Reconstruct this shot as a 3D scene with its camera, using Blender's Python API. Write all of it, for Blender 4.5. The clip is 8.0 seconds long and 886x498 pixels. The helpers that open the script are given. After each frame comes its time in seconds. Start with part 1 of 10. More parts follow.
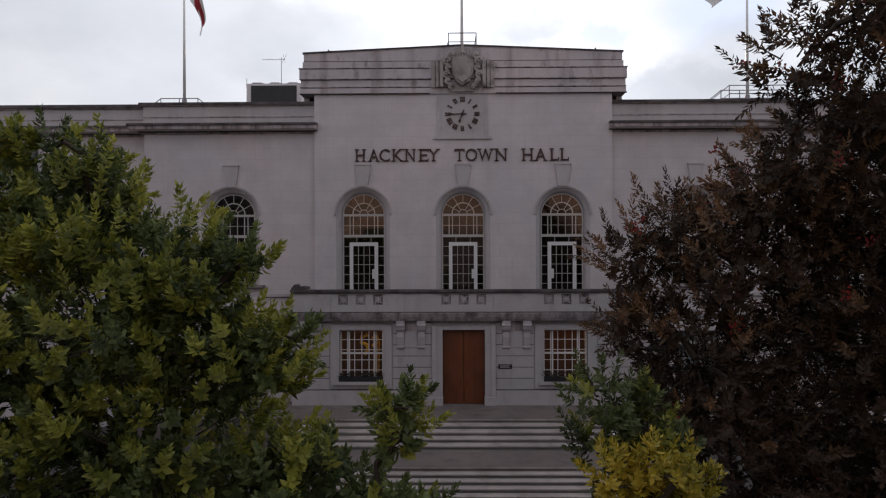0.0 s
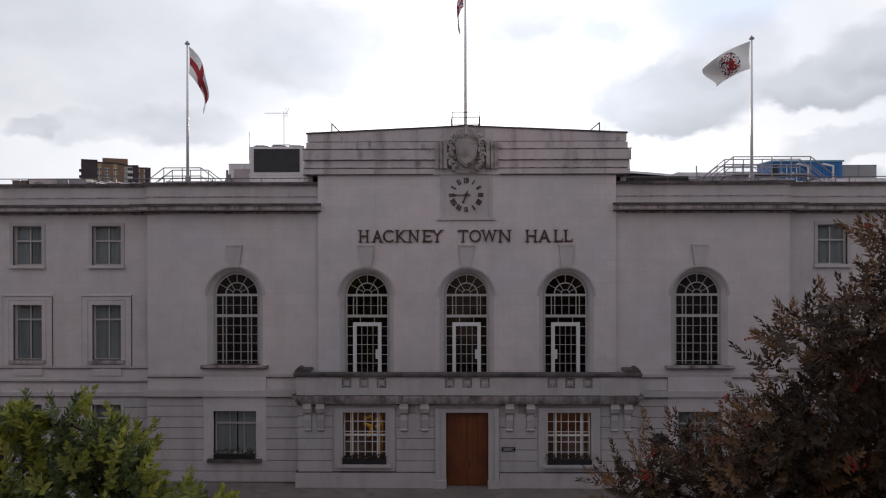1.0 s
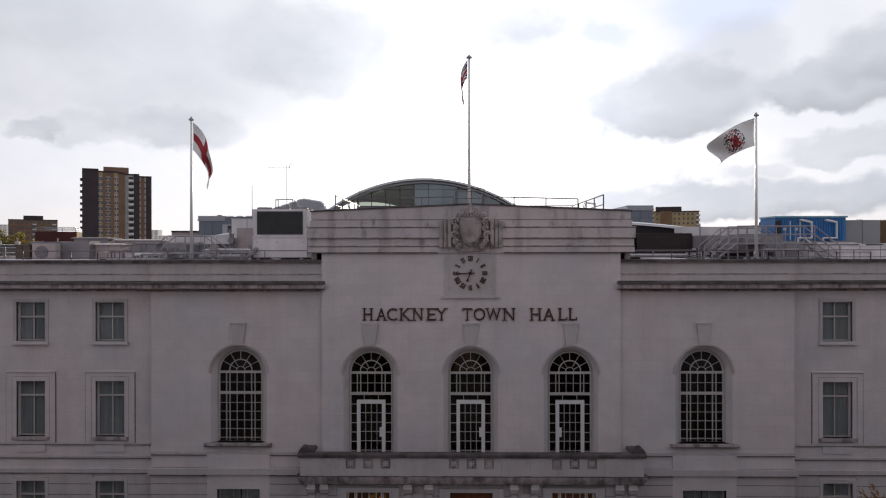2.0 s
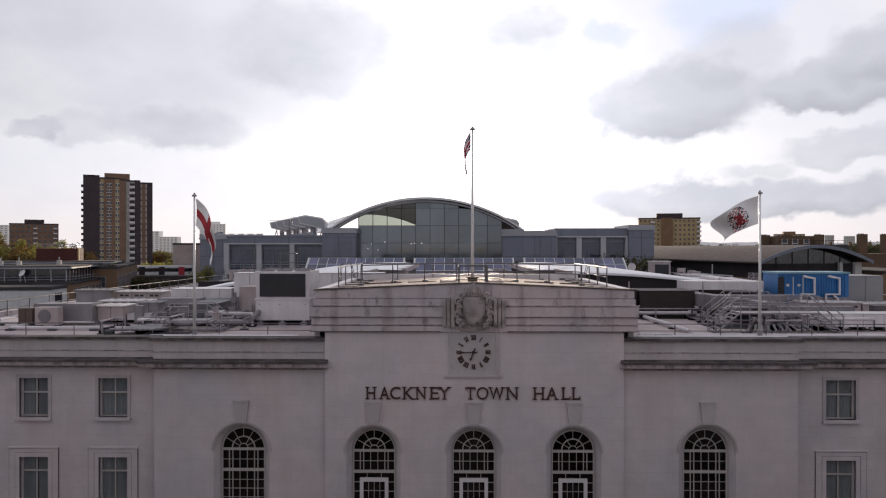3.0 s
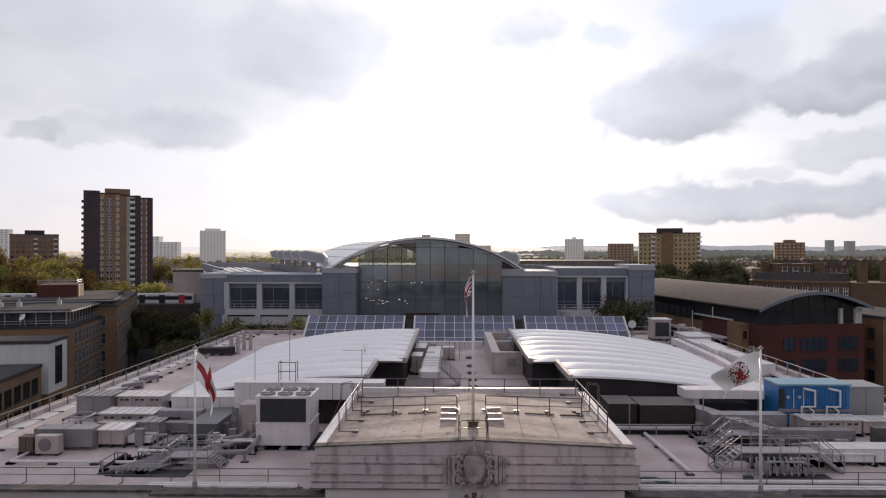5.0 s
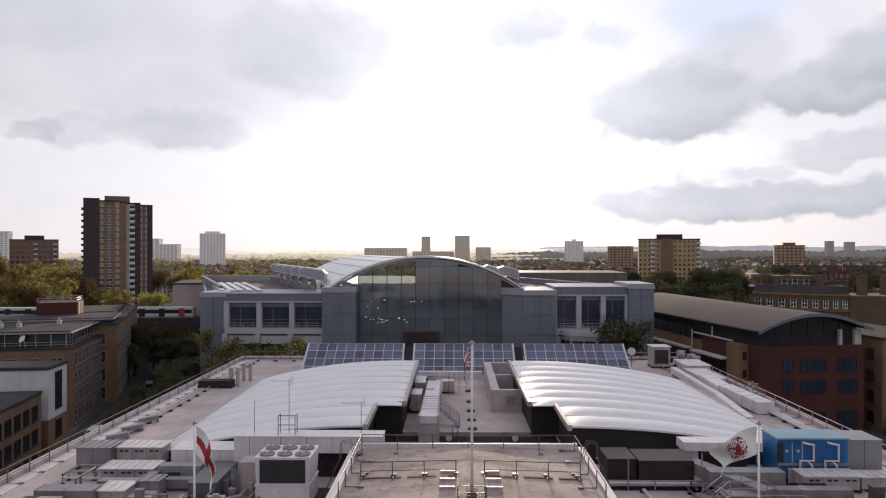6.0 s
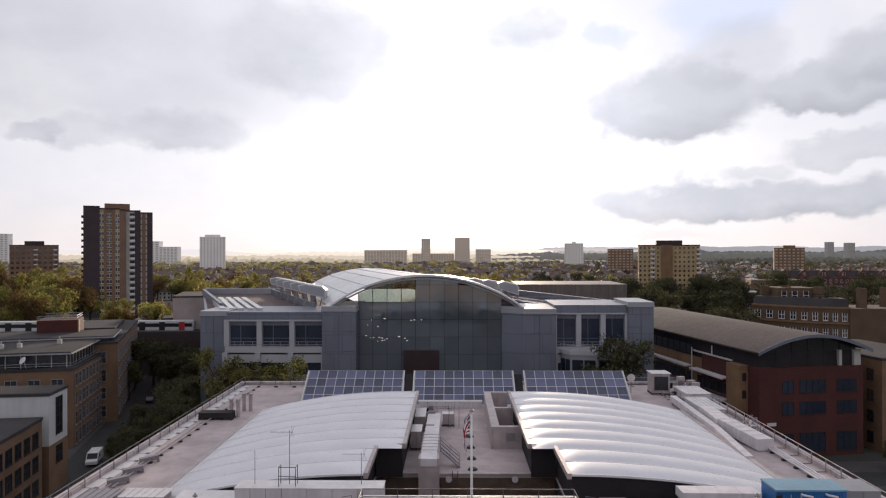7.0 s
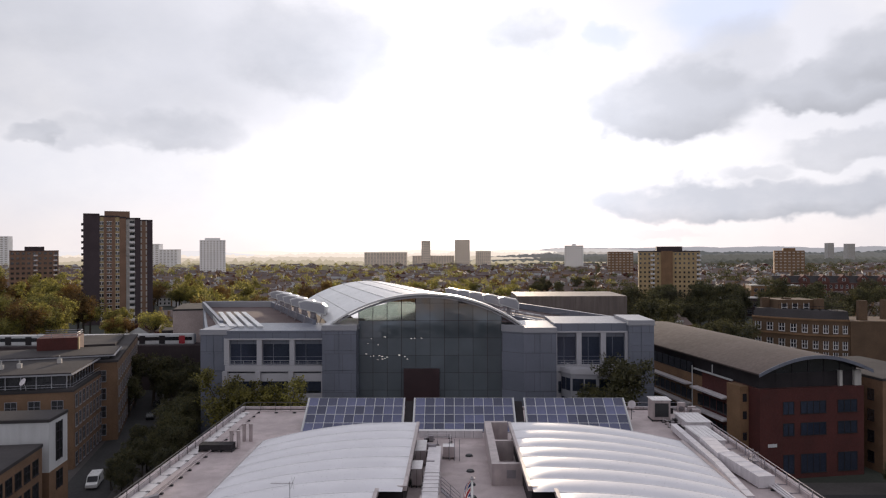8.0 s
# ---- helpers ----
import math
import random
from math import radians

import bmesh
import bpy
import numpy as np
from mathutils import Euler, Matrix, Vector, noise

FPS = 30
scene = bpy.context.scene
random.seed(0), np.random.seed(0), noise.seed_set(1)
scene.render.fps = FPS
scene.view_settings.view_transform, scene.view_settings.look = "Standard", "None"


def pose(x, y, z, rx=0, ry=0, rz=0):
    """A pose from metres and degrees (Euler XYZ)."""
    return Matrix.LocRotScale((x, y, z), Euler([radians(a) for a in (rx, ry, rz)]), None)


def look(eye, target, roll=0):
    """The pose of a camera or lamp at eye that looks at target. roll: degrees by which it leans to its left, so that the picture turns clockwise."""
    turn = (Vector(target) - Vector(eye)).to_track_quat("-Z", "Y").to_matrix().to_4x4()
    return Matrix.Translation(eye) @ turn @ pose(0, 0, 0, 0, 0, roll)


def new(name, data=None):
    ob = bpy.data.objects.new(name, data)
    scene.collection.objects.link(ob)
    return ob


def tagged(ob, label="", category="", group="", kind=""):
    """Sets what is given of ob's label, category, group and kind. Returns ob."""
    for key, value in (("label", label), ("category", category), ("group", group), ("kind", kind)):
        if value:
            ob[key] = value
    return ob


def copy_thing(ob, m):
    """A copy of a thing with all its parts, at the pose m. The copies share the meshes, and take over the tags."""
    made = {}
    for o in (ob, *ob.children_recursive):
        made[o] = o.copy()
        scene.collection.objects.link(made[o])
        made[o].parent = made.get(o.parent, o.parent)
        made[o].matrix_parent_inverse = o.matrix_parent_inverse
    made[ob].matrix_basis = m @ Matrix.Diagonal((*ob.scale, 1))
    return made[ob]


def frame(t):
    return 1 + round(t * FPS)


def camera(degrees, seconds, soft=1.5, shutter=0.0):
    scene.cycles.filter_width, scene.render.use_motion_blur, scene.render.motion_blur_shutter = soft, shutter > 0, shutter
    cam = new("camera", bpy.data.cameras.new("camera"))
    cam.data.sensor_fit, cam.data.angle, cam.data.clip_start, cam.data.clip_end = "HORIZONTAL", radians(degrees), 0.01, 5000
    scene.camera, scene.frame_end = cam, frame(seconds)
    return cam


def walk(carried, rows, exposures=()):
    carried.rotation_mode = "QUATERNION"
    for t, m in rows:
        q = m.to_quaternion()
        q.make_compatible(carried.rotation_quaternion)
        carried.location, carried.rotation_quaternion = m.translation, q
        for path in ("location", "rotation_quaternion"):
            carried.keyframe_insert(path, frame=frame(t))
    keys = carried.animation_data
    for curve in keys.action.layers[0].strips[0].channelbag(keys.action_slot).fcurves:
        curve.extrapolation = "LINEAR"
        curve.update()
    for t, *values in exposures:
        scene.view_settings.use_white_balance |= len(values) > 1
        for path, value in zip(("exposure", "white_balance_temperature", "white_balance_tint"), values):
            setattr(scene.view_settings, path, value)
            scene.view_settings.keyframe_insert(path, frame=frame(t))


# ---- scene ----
cam = camera(65.0, 8.0, soft=1.2)
PATH = [
    (0, (0.026, 0.393, 9.635), (-0.001, 2.392, 9.637), -0.2),
    (0.5, (-0.148, 0.393, 11.759), (-0.171, 2.393, 11.762), -0.2),
    (1, (-0.134, 0.436, 14.116), (-0.162, 2.436, 14.108), -0.1),
    (1.5, (-0.222, 0.479, 16.126), (-0.251, 2.479, 16.124), -0.1),
    (3, (-0.463, 0.539, 22.329), (-0.494, 2.538, 22.326), -0.0),
    (3.5, (-0.527, 0.562, 24.338), (-0.558, 2.561, 24.339), 0.1),
    (4, (-0.566, 0.581, 26.381), (-0.596, 2.581, 26.382), 0.1),
    (4.5, (-0.544, 0.56, 28.445), (-0.575, 2.559, 28.447), 0.1),
    (6, (-0.432, 0.458, 34.632), (-0.463, 2.457, 34.634), -0.0),
    (6.5, (-0.434, 0.355, 36.557), (-0.465, 2.355, 36.56), 0.0),
    (7, (-0.395, 0.292, 38.589), (-0.426, 2.292, 38.592), -0.1),
    (7.5, (-0.439, 0.386, 40.501), (-0.47, 2.386, 40.504), -0.1),
    (8, (-0.401, 0.367, 42.506), (-0.432, 2.367, 42.51), -0.2),
]
walk(cam, [(t, look(eye, target, roll)) for t, eye, target, roll in PATH],
     exposures=[(0.0, 0.12, 6500, 15), (1.5, 0.10, 6500, 15), (3.0, 0.02, 6540, 18), (8.0, 0.03, 6540, 18)])
XC = 0.6                     # the town hall's axis
SUN_EL, SUN_AZ = 7.0, 1.2    # degrees above the horizon, degrees east of +y


def build_world():
    w = bpy.data.worlds.new("sky")
    scene.world = w
    w.use_nodes = True
    nt = w.node_tree
    nt.nodes.clear()
    N, L = nt.nodes.new, nt.links.new

    def val(v):
        n = N("ShaderNodeValue")
        n.outputs[0].default_value = v
        return n.outputs[0]

    def m(op, a, b=None, c=None, clamp=False):
        n = N("ShaderNodeMath")
        n.operation, n.use_clamp = op, clamp
        for k, s in enumerate((a, b, c)):
            if s is None:
                continue
            if isinstance(s, (int, float)):
                n.inputs[k].default_value = s
            else:
                L(s, n.inputs[k])
        return n.outputs[0]

    def mix(f, a, b):
        n = N("ShaderNodeMix")
        n.data_type = "RGBA"
        if isinstance(f, (int, float)):
            n.inputs[0].default_value = f
        else:
            L(f, n.inputs[0])
        for k, s in ((6, a), (7, b)):
            if isinstance(s, tuple):
                n.inputs[k].default_value = (*s, 1)
            else:
                L(s, n.inputs[k])
        return n.outputs[2]

    def smooth(x, a, b):
        n = N("ShaderNodeMapRange")
        n.interpolation_type = "SMOOTHSTEP"
        L(x, n.inputs[0])
        n.inputs[1].default_value, n.inputs[2].default_value = a, b
        return n.outputs[0]

    tc = N("ShaderNodeTexCoord")
    norm = N("ShaderNodeVectorMath")
    norm.operation = "NORMALIZE"
    L(tc.outputs["Generated"], norm.inputs[0])
    d = norm.outputs[0]
    sep = N("ShaderNodeSeparateXYZ")
    L(d, sep.inputs[0])
    x, y, z = sep.outputs

    def noise_at(scale, detail, rough, stretch=(1, 1, 1)):
        mp = N("ShaderNodeMapping")
        mp.inputs["Scale"].default_value = stretch
        L(d, mp.inputs[0])
        n = N("ShaderNodeTexNoise")
        n.inputs["Scale"].default_value, n.inputs["Detail"].default_value, n.inputs["Roughness"].default_value = scale, detail, rough
        L(mp.outputs[0], n.inputs[0])
        return n.outputs[0]

    # azimuth and elevation, pushed about by noise so that cloud edges billow
    wob = m("SUBTRACT", noise_at(7, 4, 0.52, (1, 1, 1.3)), 0.5)
    wob2 = m("SUBTRACT", noise_at(10, 4, 0.55, (1.1, 1, 1.6)), 0.5)
    fray = m("SUBTRACT", noise_at(30, 4, 0.55, (1, 1, 1.5)), 0.5)
    az = m("ADD", m("ARCTAN2", x, y), m("ADD", m("MULTIPLY", wob, 0.15), m("MULTIPLY", fray, 0.022)))
    el = m("ADD", m("ARCSINE", z), m("ADD", m("MULTIPLY", wob2, 0.075), m("MULTIPLY", fray, 0.016)))

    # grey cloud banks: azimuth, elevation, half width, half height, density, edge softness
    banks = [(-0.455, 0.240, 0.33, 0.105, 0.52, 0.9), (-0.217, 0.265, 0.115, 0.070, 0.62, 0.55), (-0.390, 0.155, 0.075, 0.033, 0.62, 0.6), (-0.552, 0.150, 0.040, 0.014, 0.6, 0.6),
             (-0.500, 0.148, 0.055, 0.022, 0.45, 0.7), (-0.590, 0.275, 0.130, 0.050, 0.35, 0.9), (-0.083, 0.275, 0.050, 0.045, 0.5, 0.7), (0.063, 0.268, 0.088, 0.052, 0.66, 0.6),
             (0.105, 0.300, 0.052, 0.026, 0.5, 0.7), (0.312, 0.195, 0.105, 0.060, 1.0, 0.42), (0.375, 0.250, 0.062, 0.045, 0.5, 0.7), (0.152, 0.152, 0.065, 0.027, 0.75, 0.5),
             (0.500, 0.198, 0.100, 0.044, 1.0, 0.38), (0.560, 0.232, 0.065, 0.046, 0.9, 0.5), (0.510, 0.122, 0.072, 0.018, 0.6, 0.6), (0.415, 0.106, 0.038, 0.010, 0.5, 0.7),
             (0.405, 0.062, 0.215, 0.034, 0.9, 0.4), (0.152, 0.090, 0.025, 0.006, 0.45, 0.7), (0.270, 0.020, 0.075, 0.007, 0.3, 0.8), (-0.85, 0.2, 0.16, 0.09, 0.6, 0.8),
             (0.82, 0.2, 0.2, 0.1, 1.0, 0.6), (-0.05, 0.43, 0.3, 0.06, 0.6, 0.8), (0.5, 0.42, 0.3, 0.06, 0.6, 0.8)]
    dens, low = val(0.0), val(0.0)
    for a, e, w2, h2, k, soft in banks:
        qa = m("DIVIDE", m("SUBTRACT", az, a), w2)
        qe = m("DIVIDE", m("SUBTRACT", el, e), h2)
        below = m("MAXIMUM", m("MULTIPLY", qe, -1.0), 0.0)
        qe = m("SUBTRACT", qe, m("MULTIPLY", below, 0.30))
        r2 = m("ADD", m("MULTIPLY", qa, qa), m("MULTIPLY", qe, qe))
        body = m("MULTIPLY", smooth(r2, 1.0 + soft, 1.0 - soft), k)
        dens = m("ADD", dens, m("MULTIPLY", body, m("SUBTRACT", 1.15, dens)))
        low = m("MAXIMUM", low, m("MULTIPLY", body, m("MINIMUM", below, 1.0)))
    puff = noise_at(9, 6, 0.58, (1, 1, 1.7))
    dens = m("MULTIPLY", dens, m("ADD", 0.42, m("MULTIPLY", puff, 1.2)))
    dens = m("MINIMUM", dens, 1.1)
    # thin blue gaps high on the eastern side
    gap = val(0.0)
    for a, e, w2, h2, k in ((0.355, 0.302, 0.080, 0.034, 0.75), (0.212, 0.287, 0.026, 0.017, 0.6)):
        ga, ge = m("DIVIDE", m("SUBTRACT", az, a), w2), m("DIVIDE", m("SUBTRACT", el, e), h2)
        gap = m("ADD", gap, m("MULTIPLY", smooth(m("ADD", m("MULTIPLY", ga, ga), m("MULTIPLY", ge, ge)), 2.0, 0.2), k))
    # rest of the sky: broken cloud everywhere
    broken = smooth(noise_at(3.2, 7, 0.6, (1, 1, 1.6)), 0.42, 0.68)

    sun = Vector((math.sin(radians(SUN_AZ)) * math.cos(radians(SUN_EL)), math.cos(radians(SUN_AZ)) * math.cos(radians(SUN_EL)), math.sin(radians(SUN_EL))))
    dot = N("ShaderNodeVectorMath")
    dot.operation = "DOT_PRODUCT"
    L(d, dot.inputs[0])
    dot.inputs[1].default_value = sun
    cosang = m("MAXIMUM", dot.outputs["Value"], 0.0)
    glow = m("ADD", m("MULTIPLY", m("POWER", cosang, 3.0), 0.46), m("ADD", m("MULTIPLY", m("POWER", cosang, 60.0), 1.1), m("MULTIPLY", m("POWER", cosang, 900.0), 1.6)))

    # the two halves of the sky: veil of bright cloud towards the sun, dull cloud behind
    sky = N("ShaderNodeTexSky")
    sky.sky_type, sky.sun_disc = "NISHITA", False
    sky.sun_elevation, sky.sun_rotation = radians(SUN_EL), radians(SUN_AZ)
    veil_b = m("ADD", 0.60, glow)
    veil = N("ShaderNodeVectorMath")
    veil.operation = "SCALE"
    L(mix(smooth(z, 0.10, 0.0), (0.975, 1.01, 1.02), (1.03, 1.0, 0.95)), veil.inputs[0])
    L(veil_b, veil.inputs["Scale"])
    clear = N("ShaderNodeVectorMath")
    clear.operation = "SCALE"
    L(sky.outputs[0], clear.inputs[0])
    clear.inputs["Scale"].default_value = 0.06
    blue = mix(0.75, clear.outputs[0], (0.62, 0.72, 0.90))
    base = mix(m("ADD", 0.72, m("MULTIPLY", broken, 0.28)), blue, veil.outputs[0])
    grey_b = m("MULTIPLY", m("ADD", 0.46, m("MULTIPLY", glow, 0.50)), m("SUBTRACT", 1.0, m("MULTIPLY", low, 0.30)))
    grey = N("ShaderNodeVectorMath")
    grey.operation = "SCALE"
    grey.inputs[0].default_value = (0.925, 1.0, 1.07)
    L(grey_b, grey.inputs["Scale"])
    base = mix(gap, base, (0.68, 0.80, 1.0))
    col = mix(m("MULTIPLY", dens, 0.86, clamp=True), base, grey.outputs[0])
    bg = N("ShaderNodeBackground")
    L(col, bg.inputs[0])
    bg.inputs[1].default_value = 1.0
    out = N("ShaderNodeOutputWorld")
    L(bg.outputs[0], out.inputs[0])
    w.cycles.sampling_method = "MANUAL"
    w.cycles.sample_map_resolution = 512
    return sun


sun_dir = build_world()
sun_lamp = new("sun", bpy.data.lights.new("sun", "SUN"))
sun_lamp.data.energy, sun_lamp.data.angle, sun_lamp.data.color = 3.6, radians(1.5), (1.0, 0.85, 0.62)
sun_lamp.matrix_world = look(sun_dir * 300, (0, 0, 0))
# ---------------------------------------------------------------- materials
def mat(name, col, rough=0.7, metal=0.0, var=0.15, scale=1.0, fine=14.0, bump=0.15, streak=0.0, stain=None, rand=0.0, spec=0.5, block=None):
    """A surface with colour variation at two scales, fine relief, optional run-off streaks, stains and coursed joints."""
    m = bpy.data.materials.new(name)
    m.use_nodes = True
    nt = m.node_tree
    N, L = nt.nodes.new, nt.links.new
    b = nt.nodes["Principled BSDF"]
    b.inputs["Metallic"].default_value = metal
    b.inputs["Specular IOR Level"].default_value = spec
    tc = N("ShaderNodeTexCoord")

    def tex(s, detail=5, stretch=(1, 1, 1)):
        mp = N("ShaderNodeMapping")
        mp.inputs["Scale"].default_value = stretch
        L(tc.outputs["Object"], mp.inputs[0])
        n = N("ShaderNodeTexNoise")
        n.inputs["Scale"].default_value, n.inputs["Detail"].default_value = s, detail
        L(mp.outputs[0], n.inputs[0])
        return n.outputs[0]

    def fac(x, a, c):
        n = N("ShaderNodeMapRange")
        L(x, n.inputs[0])
        n.inputs[1].default_value, n.inputs[2].default_value, n.inputs[3].default_value, n.inputs[4].default_value = 0.3, 0.7, a, c
        return n.outputs[0]

    def mul(c, f):
        n = N("ShaderNodeMix")
        n.data_type, n.blend_type = "RGBA", "MULTIPLY"
        n.inputs[0].default_value = 1
        if isinstance(c, tuple):
            n.inputs[6].default_value = (*c, 1)
        else:
            L(c, n.inputs[6])
        L(f, n.inputs[7])
        return n.outputs[2]

    c = mul(tuple(col), fac(tex(0.35 * scale), 1 - var, 1 + var))
    c = mul(c, fac(tex(fine * scale, 3), 1 - var * 0.6, 1 + var * 0.6))
    if streak:
        c = mul(c, fac(tex(1.6, 6, (1, 1, 0.07)), 1 - streak, 1 + streak * 0.35))
    if stain:
        n = N("ShaderNodeMix")
        n.data_type = "RGBA"
        r = N("ShaderNodeMapRange")
        L(tex(0.8 * scale, 8), r.inputs[0])
        r.inputs[1].default_value, r.inputs[2].default_value, r.inputs[4].default_value = 0.48, 0.72, 0.85
        L(r.outputs[0], n.inputs[0])
        L(c, n.inputs[6])
        n.inputs[7].default_value = (*stain, 1)
        c = n.outputs[2]
    if rand:
        oi = N("ShaderNodeObjectInfo")
        r = N("ShaderNodeMapRange")
        L(oi.outputs["Random"], r.inputs[0])
        r.inputs[3].default_value, r.inputs[4].default_value = 1 - rand, 1 + rand
        c = mul(c, r.outputs[0])
    hgt = tex(fine * scale, 4)
    if block:
        # coursed blocks: width, height, joint; laid on the upright plane of the wall
        sp, add, cb = N("ShaderNodeSeparateXYZ"), N("ShaderNodeMath"), N("ShaderNodeCombineXYZ")
        L(tc.outputs["Object"], sp.inputs[0])
        L(sp.outputs[0], add.inputs[0])
        L(sp.outputs[1], add.inputs[1])
        L(add.outputs[0], cb.inputs[0])
        L(sp.outputs[2], cb.inputs[1])
        br = N("ShaderNodeTexBrick")
        L(cb.outputs[0], br.inputs[0])
        br.inputs["Scale"].default_value = 1
        br.inputs["Brick Width"].default_value, br.inputs["Row Height"].default_value, br.inputs["Mortar Size"].default_value = block[0], block[1], block[2]
        k = block[3]
        br.inputs["Color1"].default_value, br.inputs["Color2"].default_value = (1 - k, 1 - k, 1 - k, 1), (1 + k, 1 + k, 1 + k, 1)
        br.inputs["Mortar"].default_value = (block[4],) * 3 + (1,)
        c = mul(c, br.outputs[0])
    L(c, b.inputs["Base Color"])
    L(fac(tex(4 * scale), max(0.02, rough - 0.08), min(1, rough + 0.08)), b.inputs["Roughness"])
    if bump:
        bp = N("ShaderNodeBump")
        bp.inputs["Strength"].default_value, bp.inputs["Distance"].default_value = bump, 0.02
        L(hgt, bp.inputs["Height"])
        L(bp.outputs[0], b.inputs["Normal"])
    return m


def glass(name, col=(0.96, 0.94, 0.93), trans=0.9, rough=0.03):
    m = bpy.data.materials.new(name)
    m.use_nodes = True
    nt = m.node_tree
    N, L = nt.nodes.new, nt.links.new
    nt.nodes.clear()
    out, mx, tr, gl, lw = N("ShaderNodeOutputMaterial"), N("ShaderNodeMixShader"), N("ShaderNodeBsdfTransparent"), N("ShaderNodeBsdfGlossy"), N("ShaderNodeLayerWeight")
    tr.inputs[0].default_value = (*[c * trans for c in col], 1)
    gl.inputs["Roughness"].default_value = rough
    gl.inputs[0].default_value = (0.85, 0.78, 0.79, 1)
    lw.inputs[0].default_value = 0.5
    pw, ml = N("ShaderNodeMath"), N("ShaderNodeMath")
    pw.operation, ml.operation = "POWER", "MULTIPLY_ADD"
    pw.inputs[1].default_value = 5.0
    L(lw.outputs["Facing"], pw.inputs[0])
    L(pw.outputs[0], ml.inputs[0])
    ml.inputs[1].default_value, ml.inputs[2].default_value = 0.945, 0.055
    tc, nz, bp = N("ShaderNodeTexCoord"), N("ShaderNodeTexNoise"), N("ShaderNodeBump")
    L(tc.outputs["Object"], nz.inputs[0])
    nz.inputs["Scale"].default_value = 1.3
    bp.inputs["Strength"].default_value, bp.inputs["Distance"].default_value = 0.08, 0.03
    L(nz.outputs[0], bp.inputs["Height"])
    L(bp.outputs[0], gl.inputs["Normal"])
    L(ml.outputs[0], mx.inputs[0])
    L(tr.outputs[0], mx.inputs[1])
    L(gl.outputs[0], mx.inputs[2])
    L(mx.outputs[0], out.inputs[0])
    return m


def lamp_mat(name, col, strength):
    m = bpy.data.materials.new(name)
    m.use_nodes = True
    b = m.node_tree.nodes["Principled BSDF"]
    b.inputs["Base Color"].default_value = (*col, 1)
    b.inputs["Emission Color"].default_value = (*col, 1)
    b.inputs["Emission Strength"].default_value = strength
    return m


def stone(name, col, cool, soot, blotch=0.5, runs=0.3, dirt=0.25, block=None, rough=0.86, fine=1.1, start=0.50):
    """Portland stone: coursed blocks, cooler and warmer patches, soot that has run down the face, and black crust in spots."""
    m = bpy.data.materials.new(name)
    m.use_nodes = True
    nt = m.node_tree
    N, L = nt.nodes.new, nt.links.new
    b = nt.nodes["Principled BSDF"]
    b.inputs["Roughness"].default_value = rough
    b.inputs["Specular IOR Level"].default_value = 0.3
    tc = N("ShaderNodeTexCoord")

    def tex(scale, detail, stretch=(1, 1, 1), rough_n=0.55):
        mp, n = N("ShaderNodeMapping"), N("ShaderNodeTexNoise")
        mp.inputs["Scale"].default_value = stretch
        L(tc.outputs["Object"], mp.inputs[0])
        L(mp.outputs[0], n.inputs[0])
        n.inputs["Scale"].default_value, n.inputs["Detail"].default_value, n.inputs["Roughness"].default_value = scale, detail, rough_n
        return n.outputs[0]

    def span(x, a, c, lo=0.0, hi=1.0):
        n = N("ShaderNodeMapRange")
        L(x, n.inputs[0])
        n.inputs[1].default_value, n.inputs[2].default_value, n.inputs[3].default_value, n.inputs[4].default_value = a, c, lo, hi
        return n.outputs[0]

    def mix(f, a, c, kind="MIX"):
        n = N("ShaderNodeMix")
        n.data_type, n.blend_type = "RGBA", kind
        if isinstance(f, (int, float)):
            n.inputs[0].default_value = f
        else:
            L(f, n.inputs[0])
        for k, q in ((6, a), (7, c)):
            if isinstance(q, tuple):
                n.inputs[k].default_value = (*q, 1)
            else:
                L(q, n.inputs[k])
        return n.outputs[2]

    c = mix(span(tex(0.22, 4), 0.40, 0.62, 0.0, blotch), tuple(col), tuple(cool))
    c = mix(1.0, c, span(tex(0.9, 5), 0.3, 0.7, 0.93, 1.07), "MULTIPLY")
    c = mix(1.0, c, span(tex(16, 3), 0.3, 0.7, 0.95, 1.05), "MULTIPLY")
    c = mix(span(tex(fine, 6, (1, 1, 0.09), 0.62), start, start + 0.26, 0.0, runs), c, tuple(soot))
    c = mix(span(tex(1.9, 7, (1, 1, 0.5), 0.66), 0.56, 0.74, 0.0, dirt), c, tuple(q * 0.75 for q in soot))
    hgt = tex(14, 4)
    if block:
        sp, add, cb, br = N("ShaderNodeSeparateXYZ"), N("ShaderNodeMath"), N("ShaderNodeCombineXYZ"), N("ShaderNodeTexBrick")
        L(tc.outputs["Object"], sp.inputs[0])
        L(sp.outputs[0], add.inputs[0])
        L(sp.outputs[1], add.inputs[1])
        L(add.outputs[0], cb.inputs[0])
        L(sp.outputs[2], cb.inputs[1])
        L(cb.outputs[0], br.inputs[0])
        br.inputs["Scale"].default_value = 1
        br.inputs["Brick Width"].default_value, br.inputs["Row Height"].default_value, br.inputs["Mortar Size"].default_value = 1.35, 0.58, 0.011
        br.inputs["Color1"].default_value, br.inputs["Color2"].default_value = (1 - block,) * 3 + (1,), (1 + block,) * 3 + (1,)
        br.inputs["Mortar"].default_value = (0.90, 0.89, 0.88, 1)
        c = mix(1.0, c, br.outputs[0], "MULTIPLY")
    L(c, b.inputs["Base Color"])
    bp = N("ShaderNodeBump")
    bp.inputs["Strength"].default_value, bp.inputs["Distance"].default_value = 0.3, 0.02
    L(hgt, bp.inputs["Height"])
